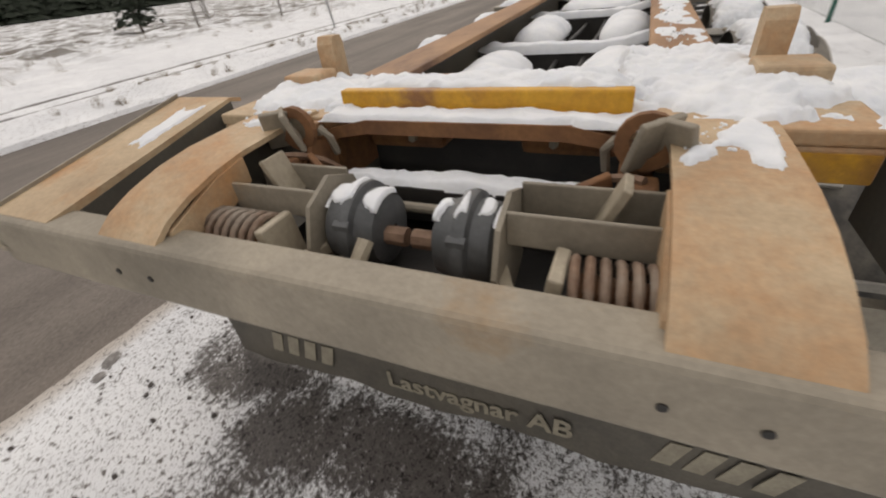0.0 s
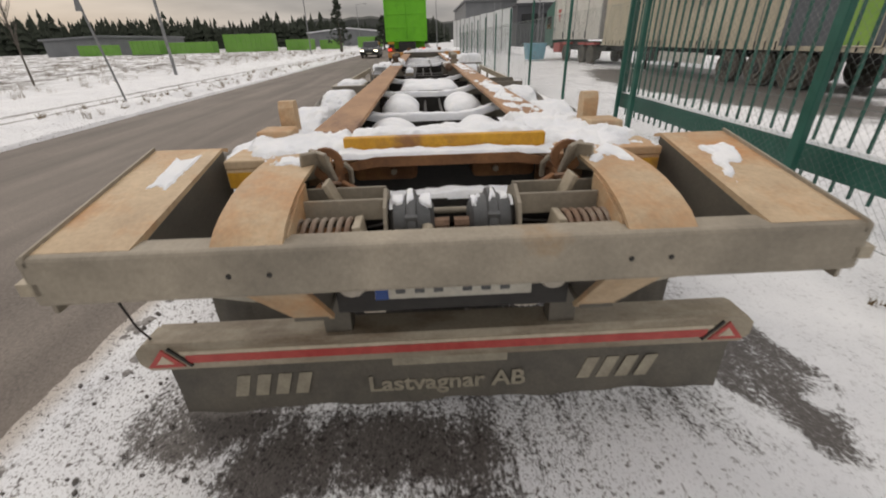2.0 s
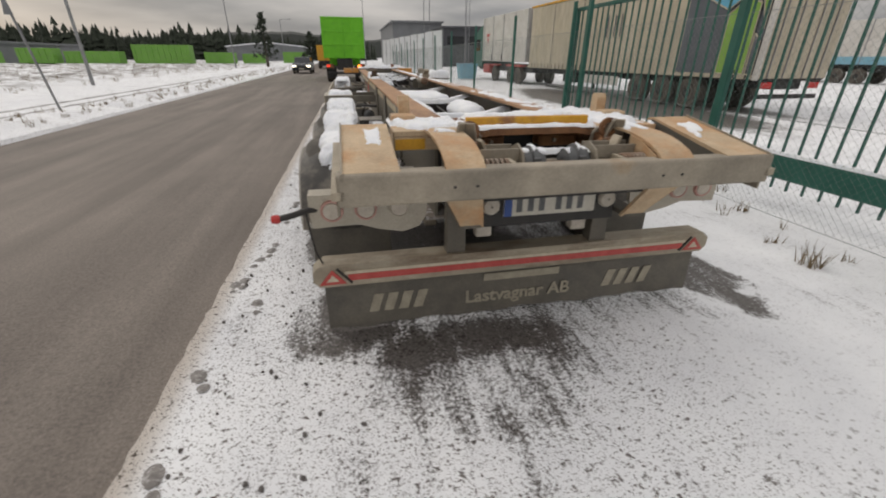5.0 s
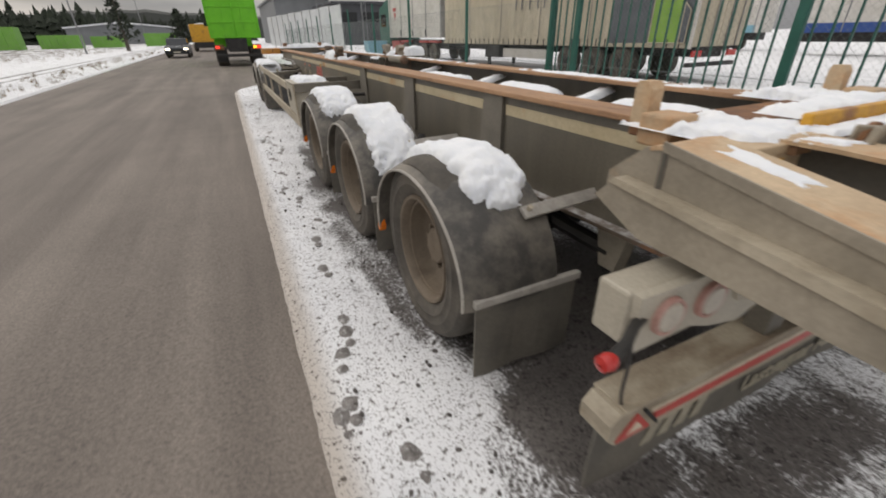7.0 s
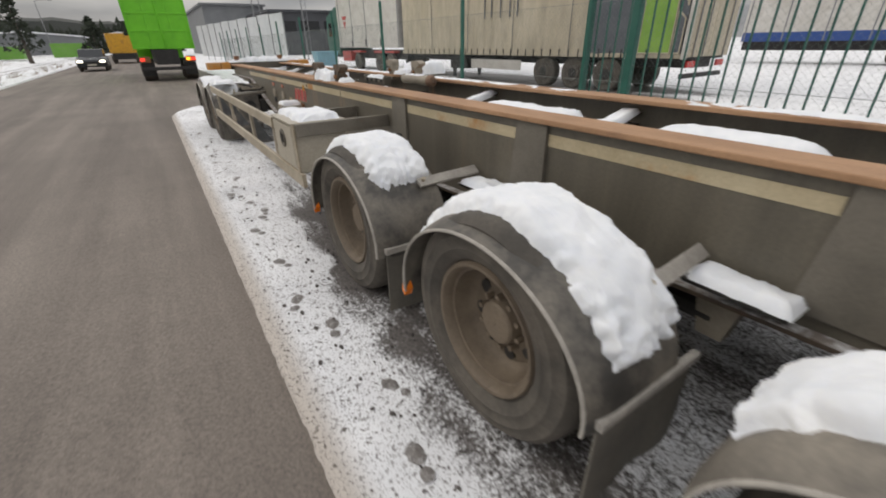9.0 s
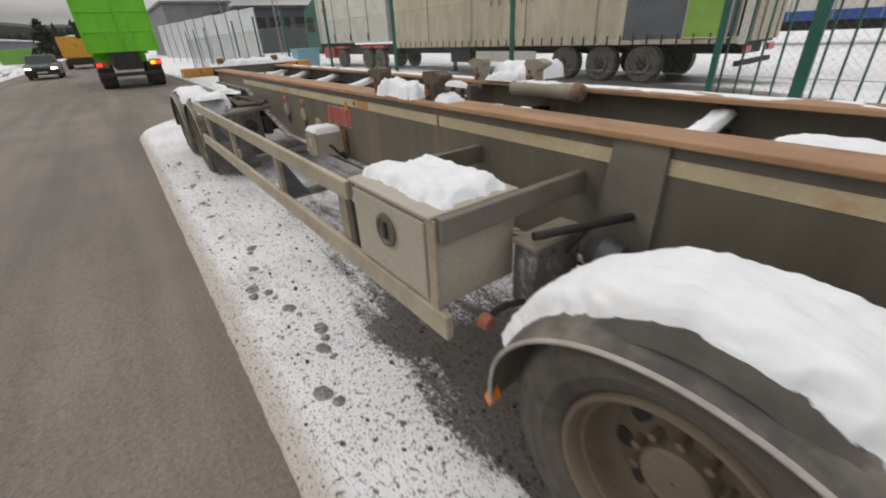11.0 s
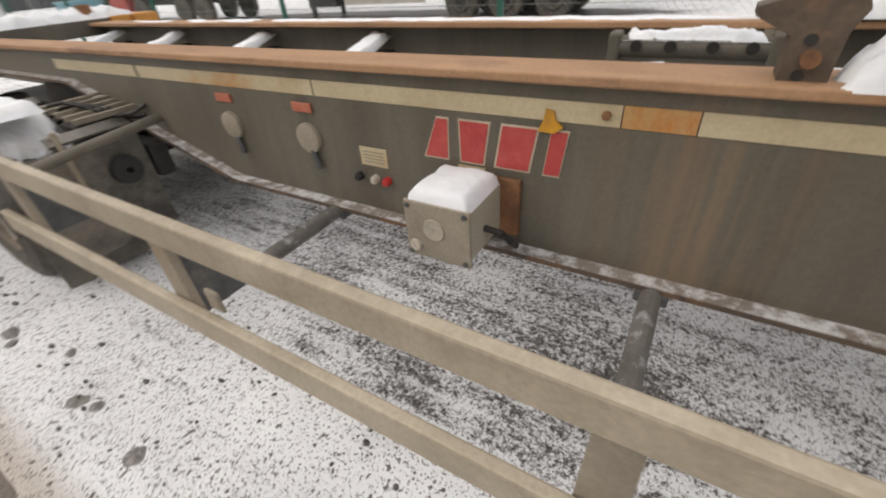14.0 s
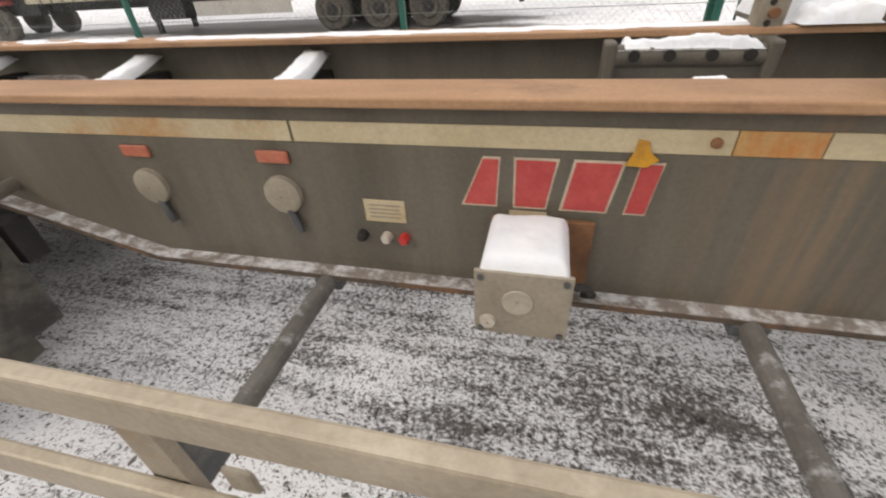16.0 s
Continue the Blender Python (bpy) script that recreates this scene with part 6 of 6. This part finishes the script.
def white_lorry():
    W = 2.5
    tr = thing("box_lorry", pose(9.08, 24.3, 0, 0, 0, 2.6), "white box-bodied lorry with red wheel arches", "lorry")
    part("cargo_box", box(B(), 0, W, 0, 7.9, 1.3, 4.15, 0.03), M_WHITE, tr, "off-white panelled box body")
    for y in (0.02, 1.9, 3.8, 5.7, 7.55):
        part("panel_post", box(B(), -0.02, 0.0, y, y + 0.05, 1.3, 4.15), M_POLE, tr)
    for y in (1.95, 3.85, 5.75):
        part("door_hinge", box(B(), -0.05, -0.02, y, y + 0.1, 1.4, 1.75, 0.01), M_CHASSIS, tr)
    part("red_mark", prism(B(), [(6.4, 3.1), (7.1, 3.1), (7.0, 2.9), (6.55, 2.9)], -0.012, -0.004), M_RED, tr)
    part("red_mark", prism(B(), [(6.55, 2.8), (6.95, 2.8), (6.75, 2.35)], -0.012, -0.004), M_RED, tr)
    part("chassis", box(B(), 0.4, W - 0.4, -0.2, 9.6, 0.7, 1.15), M_CHASSIS, tr)
    cab = part("cab", prism(B(), [(8.0, 0.9), (9.9, 0.9), (10.0, 2.0), (9.8, 3.2), (8.3, 3.7), (8.0, 3.7)], 0.05, W - 0.05), M_GREEN, tr, "dark green cab")
    part("side_window", box(B(), 0.03, 0.05, 8.6, 9.6, 2.0, 2.8), M_GLASS, cab)
    for y in (1.2, 2.5, 5.4):
        wheel_set(tr, 0.05, y, 0.5, 0.3, -1)
        wheel_set(tr, W - 0.05, y, 0.5, 0.3, 1)
        part("red_guard", box(B(), 0.02, 0.4, y - 0.55, y + 0.55, 1.02, 1.14, 0.03), M_RED, tr, "red mudguard")
    part("side_locker", box(B(), 0.02, 0.5, 6.3, 7.6, 0.5, 1.1, 0.02), M_RED, tr)


def green_lorry():
    tr = thing("tipper_lorry", pose(-1.6, 29.0, 0, 0, 0, 0.5), "lime green container lorry stopped at the roadside", "lorry")
    W = 1.3
    part("container", box(B(), -W, W, 0, 6.3, 1.44, 3.82, 0.03), M_LIME, tr, "lime green steel container")
    for x in (-W + 0.02, W - 0.02):
        part("corner_rib", box(B(), x - 0.04, x + 0.04, -0.05, 0.03, 1.44, 3.82, 0.01), M_LIME, tr)
    for z in (1.49, 2.25, 3.0, 3.77):
        part("rear_rib", box(B(), -W, W, -0.035, 0.0, z - 0.045, z + 0.045, 0.01), M_LIME, tr)
    for x in (-0.5, 0.5):
        part("rear_rib", box(B(), x - 0.03, x + 0.03, -0.03, 0.0, 1.44, 3.82, 0.008), M_LIME, tr)
    part("door_bar", rod(B(), (0.05, -0.06, 1.5), (0.05, -0.06, 3.7), 0.025, 8), M_LIME, tr)
    part("chassis", box(B(), -0.5, 0.5, -0.3, 8.5, 0.75, 1.42), M_CHASSIS, tr)
    part("under_run", box(B(), -1.15, 1.15, -0.45, -0.3, 0.5, 0.65, 0.02), M_CHASSIS, tr, "black under-run bar")
    for s in (-1, 1):
        lo, hi = sorted((s * 0.75, s * 1.2))
        hd = part("lamp_housing", box(B(), lo, hi, -0.42, -0.2, 0.86, 1.12, 0.02), M_RUST, tr, "red-brown lamp housing")
        part("tail_lamp", box(B(), *sorted((s * 0.98, s * 1.18)), -0.45, -0.42, 0.93, 1.06, 0.01), M_TAIL, hd, "lit red tail lamp")
        part("mud_flap", box(B(), *sorted((s * 0.65, s * 1.2)), 0.0, 0.03, 0.25, 0.85), M_CHASSIS, tr)
        for y in (0.7, 2.05):
            wheel_set(tr, s * 1.22, y, 0.5, 0.6, s)
    part("indicator", box(B(), 0.78, 0.95, -0.45, -0.42, 0.93, 1.06, 0.01), M_BLINK, tr, "lit orange indicator")
    cab = part("cab", prism(B(), [(6.6, 0.9), (8.6, 0.9), (8.7, 2.0), (8.4, 3.3), (6.6, 3.4)], -1.2, 1.2), M_LIME, tr)
    for s in (-1, 1):
        part("mirror", box(B(), *sorted((s * 1.35, s * 1.62)), 8.0, 8.15, 2.2, 3.0, 0.04), M_CHASSIS, cab, "black wing mirror")
        part("mirror_arm", rod(B(), (s * 1.2, 8.1, 2.9), (s * 1.5, 8.08, 2.9), 0.025, 6), M_CHASSIS, cab)


def make_car(name, m, paint, label, lit):
    c = thing(name, m, label, "car")
    body = [(-2.2, 0.3), (2.15, 0.3), (2.2, 0.55), (2.1, 0.78), (1.0, 0.95), (-2.1, 1.0), (-2.25, 0.6)]
    part("body", prism(B(), body, -0.88, 0.88), paint, c)
    part("cabin", prism(B(), [(1.05, 0.93), (0.3, 1.42), (-1.3, 1.45), (-1.95, 0.98)], -0.75, 0.75), M_GLASS, c, "dark glass cabin")
    part("roof", prism(B(), [(0.28, 1.43), (0.2, 1.47), (-1.25, 1.49), (-1.32, 1.45)], -0.72, 0.72), paint, c)
    for s in (-1, 1):
        part("headlight", box(B(), *sorted((s * 0.5, s * 0.82)), 2.13, 2.19, 0.62, 0.74, 0.02), M_HEAD if lit else M_LAMP, c, "lit headlight" if lit else "headlight")
        for y in (-1.35, 1.35):
            wheel_set(c, s * 0.89, y, 0.33, 0.22, s)
    part("grille", box(B(), -0.42, 0.42, 2.16, 2.2, 0.5, 0.68, 0.01), M_CHASSIS, c)
    part("number_bar", box(B(), -0.26, 0.26, 2.2, 2.21, 0.4, 0.5), M_PLATE, c)


curtain_trailer()
white_lorry()
green_lorry()
make_car("car", pose(-5.9, 46, 0, 0, 0, 180), M_CAR, "dark car facing along the road with lit headlights", True)


# ---- distance ----
def green_containers():
    rng = random.Random(4)
    for x, y, w, h in ((-33.2, 86, 9, 3.1), (-43, 84, 8, 2.0), (-50.5, 83, 5, 2.4), (-24.5, 88, 5, 2.0), (-19, 90, 4, 1.8), (-60, 84, 6, 1.9), (-12, 96, 5, 2.2)):
        c = thing("green_container", pose(x, y, 0.1), "lime green roll-off container on snowy ground", "container", "containers across the road")
        part("shell", box(B(), -w / 2, w / 2, 0, 2.4, 0.15, h, 0.03), M_LIMEFAR, c)
        for k in range(int(w / 0.9)):
            xx = -w / 2 + 0.45 + 0.9 * k
            part("rib", box(B(), xx - 0.06, xx + 0.06, -0.08, 0.0, 0.2, h - 0.05), M_LIMEFAR, c)


def hall(name, label, x0, x1, y0, y1, h, m, roof, gable=0.0, openings=()):
    b = thing(name, pose(0, 0, 0), label, "building")
    part("wall", prism(B(), [(x0, 0), (x1, 0), (x1, h), ((x0 + x1) / 2, h + gable), (x0, h)], y0, y1, "y"), m, b)
    part("roof", prism(B(), [(x0 - 0.4, h), ((x0 + x1) / 2, h + gable), (x1 + 0.4, h), (x1 + 0.4, h + 0.3), ((x0 + x1) / 2, h + gable + 0.35), (x0 - 0.4, h + 0.3)], y0 - 0.5, y1, "y"), roof, b)
    for a, c, z0, z1 in openings:
        part("window", box(B(), a, c, y0 - 0.06, y0 + 0.05, z0, z1, 0.02), M_GLASS, b)


def lamp_post(x, y, h, reach=1.8, turn=0):
    p = thing("street_lamp", pose(x, y, 0, 0, 0, turn), "tall galvanised street lamp with a bent arm", "street lamp", "street lamps")
    part("pole", rod(B(), (0, 0, -0.1), (0, 0, h), 0.09, 12, 0.05), M_POLE, p, smooth=True)
    part("arm", tube(B(), [(0, 0, h - 0.05), (reach * 0.3, 0, h + 0.1), (reach, 0, h + 0.16)], 0.04), M_POLE, p, smooth=True)
    part("lamp_head", box(B(), reach - 0.1, reach + 0.6, -0.13, 0.13, h + 0.08, h + 0.2, 0.04), M_POLE, p)


def spruce_into(bm, x, y, z, h, r, rng, tiers=7):
    for k in range(tiers):
        t = k / tiers
        zb = z + h * (0.08 + 0.86 * t)
        rr = r * (1 - t) ** 0.85 * rng.uniform(0.8, 1.15) + 0.05
        n = 7
        tip = bm.verts.new((x + rng.uniform(-0.05, 0.05) * r, y, zb + h * 0.17))
        ring = []
        off = rng.uniform(0, 6)
        for i in range(n):
            a = off + 2 * math.pi * i / n
            q = rr * rng.uniform(0.6, 1.2)
            ring.append(bm.verts.new((x + q * math.cos(a), y + q * math.sin(a), zb - rng.uniform(0.0, 0.06) * h)))
        for i in range(n):
            bm.faces.new((ring[i], ring[(i + 1) % n], tip))


def forest():
    rng = random.Random(7)
    bm = B()
    for _ in range(2200):
        a = radians(rng.uniform(-2, 82))
        d = rng.uniform(175, 235)
        x, y = -d * math.sin(a) + rng.uniform(-4, 4), d * math.cos(a)
        h = max(4.5, rng.gauss(9.0, 1.2) * (1.0 if x < -40 else 0.85) * (1 + 0.38 * fbm(a * 14, 3.0) + 0.2 * fbm(a * 60, 8.0)))
        spruce_into(bm, x, y, 0, h, h * rng.uniform(0.12, 0.34), rng, 5)
    ob = part("far_forest", bm, M_SPRUCE)
    tagged(ob, "dark distant spruce forest edge", "forest", kind="stuff")
    # wooded ridge
    bm = B()
    n = 120
    rows = []
    for i in range(n + 1):
        a = radians(-40 + 130 * i / n)
        d = 520
        top = 15 + 13 * math.exp(-((math.degrees(a) - 8) / 16) ** 2) + 4 * fbm(i * 0.1, 2) + 3.2 * fbm(i * 1.1, 5)
        rows.append([bm.verts.new((-d * math.sin(a), d * math.cos(a), -2)), bm.verts.new((-d * 1.05 * math.sin(a), d * 1.05 * math.cos(a), top * 0.8)), bm.verts.new((-d * 1.2 * math.sin(a), d * 1.2 * math.cos(a), top))])
    for i in range(n):
        for j in range(2):
            bm.faces.new((rows[i][j], rows[i][j + 1], rows[i + 1][j + 1], rows[i + 1][j]))
    tagged(part("wooded_ridge", bm, M_WOOD), "low grey-green wooded ridge on the horizon", "hill", kind="structure")


def tree(x, y, h, r, label, seed):
    rng = random.Random(seed)
    t = thing("tree", pose(x, y, 0), label, "tree", "roadside trees")
    part("trunk", rod(B(), (0, 0, -0.1), (0, 0, h * 0.9), 0.035 * h, 8, 0.01), M_BARK, t)
    bm = B()
    for _ in range(260):
        z = h * rng.uniform(0.18, 1.0)
        k = (1 - (z / h - 0.18) / 0.82) ** 0.7
        a, q = rng.uniform(0, 6.28), r * k * rng.uniform(0.2, 1.0)
        p = Vector((q * math.cos(a), q * math.sin(a), z))
        s = rng.uniform(0.12, 0.26) * r
        vs = [bm.verts.new(p + Vector((rng.uniform(-s, s), rng.uniform(-s, s), rng.uniform(-s, s) * 0.8))) for _ in range(4)]
        for c in ((0, 1, 2), (0, 2, 3), (0, 1, 3), (1, 2, 3)):
            bm.faces.new([vs[i] for i in c])
    part("crown", bm, M_SPRUCE, t)


def bare_tree(x, y, h, seed):
    rng = random.Random(seed)
    t = thing("bare_tree", pose(x, y, 0), "slender leafless young birch by the road", "tree", "bare roadside trees")
    part("trunk", rod(B(), (0, 0, -0.1), (0.1, 0, h), 0.05, 8, 0.01), M_BARK, t)
    bm = B()
    for _ in range(46):
        z = h * rng.uniform(0.25, 0.98)
        a, q = rng.uniform(0, 6.28), h * 0.17 * (1.15 - z / h) * rng.uniform(0.5, 1.2)
        e = Vector((q * math.cos(a), q * math.sin(a), z + q * 1.6))
        rod(bm, (0.1 * z / h, 0, z), e, 0.014, 4, 0.004)
        for _ in range(2):
            d = Vector((rng.uniform(-1, 1), rng.uniform(-1, 1), rng.uniform(0.2, 1))) * q * 0.5
            m = Vector((0.1 * z / h, 0, z)).lerp(e, rng.uniform(0.4, 0.9))
            rod(bm, m, m + d, 0.007, 3, 0.003)
    part("branches", bm, M_BARK, t)


def tufts():
    rng = random.Random(3)
    bm = B()
    def tuft(x, y, z, h, n):
        for _ in range(n):
            a, l = rng.uniform(0, 6.28), h * rng.uniform(0.5, 1.2)
            d = Vector((math.cos(a) * l * 0.5, math.sin(a) * l * 0.5, l))
            p = Vector((x + rng.uniform(-0.1, 0.1) * h * 4, y + rng.uniform(-0.1, 0.1) * h * 4, z))
            w = Vector((-math.sin(a), math.cos(a), 0)) * 0.006
            bm.faces.new((bm.verts.new(p - w), bm.verts.new(p + w), bm.verts.new(p + d)))
    for _ in range(260):
        y = rng.uniform(0, 60)
        x = road_left(y) - rng.uniform(0.2, 1.3)
        tuft(x, y, ground_height(x, y) - 0.02, rng.uniform(0.10, 0.22), 16)
    for _ in range(900):
        y = rng.uniform(2, 80)
        x = -15 - abs(rng.gauss(0, 16))
        tuft(x, y, ground_height(x, y) - 0.02, rng.uniform(0.2, 0.5), 10)
    for _ in range(60):
        x, y = rng.uniform(2.3, 3.2), rng.uniform(-1, 6)
        tuft(x, y, 0.0, rng.uniform(0.08, 0.2), 10)
    tuft(2.25, 1.0, 0.0, 0.2, 40)
    tuft(2.7, 2.75, 0.0, 0.16, 60)
    tagged(part("dry_grass", bm, M_DRY), "brown dry grass tufts poking out of snow", "grass", kind="stuff")


def footprints():
    """Dark slush marks where boots trod the verge, and loose clods of snow."""
    rng = random.Random(11)
    bm = B()
    spots = [(-2.12, 2.11, 0.0), (-2.28, 1.54, 0.0), (-2.05, 7.7, 0.3), (-1.99, 6.49, 0.2), (-2.05, 7.3, 0.1)]
    y = -2.2
    while y < 12:
        spots.append((-2.13 + 0.012 * y + rng.uniform(-0.12, 0.12), y, rng.uniform(-0.5, 0.5)))
        y += rng.uniform(0.3, 0.7)
    for x, y, a in spots:
        for part_dy, rx, ry in ((0.0, 0.04, 0.058), (-0.105, 0.03, 0.034)):
            c, s = math.cos(a), math.sin(a)
            n = 22
            z = ground_height(x, y) + 0.006
            ring = []
            for k in range(n):
                t = 2 * math.pi * k / n
                q = 1 + 0.10 * rng.uniform(-1, 1)
                px, py = rx * q * math.cos(t), part_dy + ry * q * math.sin(t)
                ring.append(bm.verts.new((x + c * px - s * py, y + s * px + c * py, z - 0.006)))
            mid = bm.verts.new((x - s * part_dy, y + c * part_dy, z + 0.002))
            for k in range(n):
                bm.faces.new((ring[k], ring[(k + 1) % n], mid))
    tagged(part("boot_prints", bm, M_WET), "dark slushy boot prints trodden into the snowy verge", "footprints", kind="stuff")
    bm = B()
    for _ in range(420):
        x, y = rng.uniform(-2.3, -1.35), rng.uniform(-3, 12)
        r = rng.uniform(0.004, 0.014)
        bmesh.ops.create_icosphere(bm, subdivisions=1, radius=r, matrix=pose(x, y, ground_height(x, y) + r * 0.4, rng.uniform(0, 90), 0, rng.uniform(0, 90)) @ Matrix.Diagonal((1, 1.4, 0.7, 1)))
    tagged(part("road_grit", bm, M_GRIT), "dark grit and clods scattered on snow", "grit", kind="stuff")


green_containers()
hall("warehouse", "long pale low warehouse with a snowy roof", -38, -14, 150, 170, 4.0, M_HALL, M_SNOW, 1.2)
hall("warehouse", "long pale low warehouse with a snowy roof", -12, -2, 160, 175, 4.2, M_HALL, M_SNOW, 1.0)
hall("grey_hall", "tall plain grey industrial hall", 8, 18.3, 95, 130, 8.0, M_HALL, M_HALL, 0.0)
hall("dark_hall", "dark glazed office building with flat roof", 14.8, 27, 76, 92, 6.0, M_HALLDARK, M_HALLDARK, 0.0, ((15.5, 18.5, 3.4, 4.8), (19.2, 22.2, 3.4, 4.8), (23, 26, 3.4, 4.8)))
hall("low_shed", "weathered grey low sheds across the road", -75, -52, 92, 100, 3.0, M_HALL, M_HALL, 0.4)


def sheeted_wall():
    w = thing("sheeted_fence", pose(7.0, 38.9, 0, 0, 0, 6), "tall fence panels covered with white sheeting", "fence")
    for k in range(10):
        y = k * 3.0
        part("sheet", box(B(), -0.02, 0.02, y + 0.03, y + 2.97, 0.4, 3.75 + 0.05 * (k % 2), 0.01), M_SHEET, w)
        part("post", box(B(), -0.06, -0.02, y - 0.04, y + 0.04, 0, 3.85, 0.01), M_HALLDARK, w)


def mast(x, y, h):
    m = thing("lattice_mast", pose(x, y, 0), "slender grey lattice mast", "mast")
    for dx, dy in ((-0.25, -0.25), (0.25, -0.25), (0, 0.3)):
        part("leg", rod(B(), (dx, dy, 0), (dx, dy, h), 0.03, 6), M_POLE, m)
    for k in range(int(h / 0.6)):
        z = k * 0.6
        part("lacing", rod(B(), (-0.25, -0.25, z), (0.25, -0.25, z + 0.6), 0.015, 4), M_POLE, m)


sheeted_wall()
mast(12.6, 52, 14)
bn = thing("bin", pose(7.2, 31, 0), "pale blue plastic waste bin in the yard", "bin")
part("bin_body", prism(B(), [(-0.55, 0.1), (0.55, 0.1), (0.68, 1.05), (-0.68, 1.05)], -0.5, 0.5, "y"), M_TEAL, bn)
part("bin_lid", box(B(), -0.72, 0.72, -0.55, 0.55, 1.05, 1.13, 0.03), M_TEAL, bn)
yl = thing("yellow_lorry", pose(-4.3, 62, 0), "distant yellow lorry on the road", "lorry")
part("cargo_box", box(B(), -1.2, 1.2, 0, 5, 1.0, 2.9, 0.05), M_YELLOW, yl)
part("chassis", box(B(), -1.0, 1.0, -0.1, 6.5, 0.4, 1.0, 0.05), M_CHASSIS, yl)
for x, y in ((-1.2, 1.0), (1.2, 1.0), (-1.2, 4.5), (1.2, 4.5)):
    wheel_set(yl, x, y, 0.45, 0.3, 1 if x > 0 else -1)
lamp_post(-15.2, 26.3, 9.0, 1.8)
lamp_post(-16.0, 62, 9.0, 1.8)
lamp_post(1.85, 88, 11.0, 1.0, 180)
lamp_post(-16.0, 110, 9.0, 1.8)
forest()
tree(-13.2, 69.5, 7.0, 1.9, "dark bushy pine beside the road", 5)
tree(-7.6, 80, 5.2, 2.0, "dark bushy pine beside the road", 6)
tree(-27, 18, 2.6, 1.3, "small yellow-green bush on the heath", 8)
for i, (x, y, h) in enumerate(((-21, 17, 6), (-26, 22, 7), (-19, 21, 5.5), (-31, 26, 7))):
    bare_tree(x, y, h, 20 + i)
def far_trailer(x, y, turn, band, label):
    t = thing("parked_trailer", pose(x, y, 0, 0, 0, turn), label, "trailer", "trailers parked across the yard")
    part("cargo_box", box(B(), 0, 2.5, 0, 12, 1.25, 4.0, 0.03), M_WHITE, t)
    part("side_band", box(B(), -0.012, 0.0, 0.05, 11.95, 1.25, 1.75), band, t)
    for k in range(7):
        part("panel_rib", box(B(), -0.02, 0.0, 0.1 + 1.95 * k, 0.16 + 1.95 * k, 1.25, 4.0), M_POLE, t)
    part("chassis", box(B(), 0.6, 1.9, 0.1, 12, 0.75, 1.25), M_CHASSIS, t)
    for yy in (2.0, 3.3, 4.6):
        wheel_set(t, 0.05, yy, 0.5, 0.35, -1)
        wheel_set(t, 2.45, yy, 0.5, 0.35, 1)


far_trailer(31, 4.5, 8, M_BLUE, "white box trailer with a blue lower band")
far_trailer(36, -12, 12, M_BLUE, "white box trailer with a blue lower band")
far_trailer(33, 21, 5, M_TEAL, "white box trailer with a teal lower band")
for x in (6.9, 7.5):
    fp = thing("flagpole", pose(x, 48.5, 0), "slender pale flagpole in the yard", "flagpole", "flagpoles")
    part("pole", rod(B(), (0, 0, -0.1), (0, 0, 12), 0.06, 10, 0.03), M_POLE, fp)
    part("pole_cap", lathe(B(), [(12.0, 0.05), (12.06, 0.06), (12.12, 0.01)], "z", (0, 0, 0), 12), M_POLE, fp)
sg = thing("road_sign", pose(-9.3, 12.6, 0, 0, 0, 20), "leaning road sign seen from its grey back", "road sign")
part("pole", rod(B(), (0, 0, -0.1), (-0.35, 0, 3.0), 0.03, 10), M_POLE, sg)
part("sign_board", prism(B(), [(-0.42, 2.45), (-0.24, 2.45), (-0.33, 3.05)], -0.05, -0.035, "y"), M_HALL, sg)
tufts()
footprints()
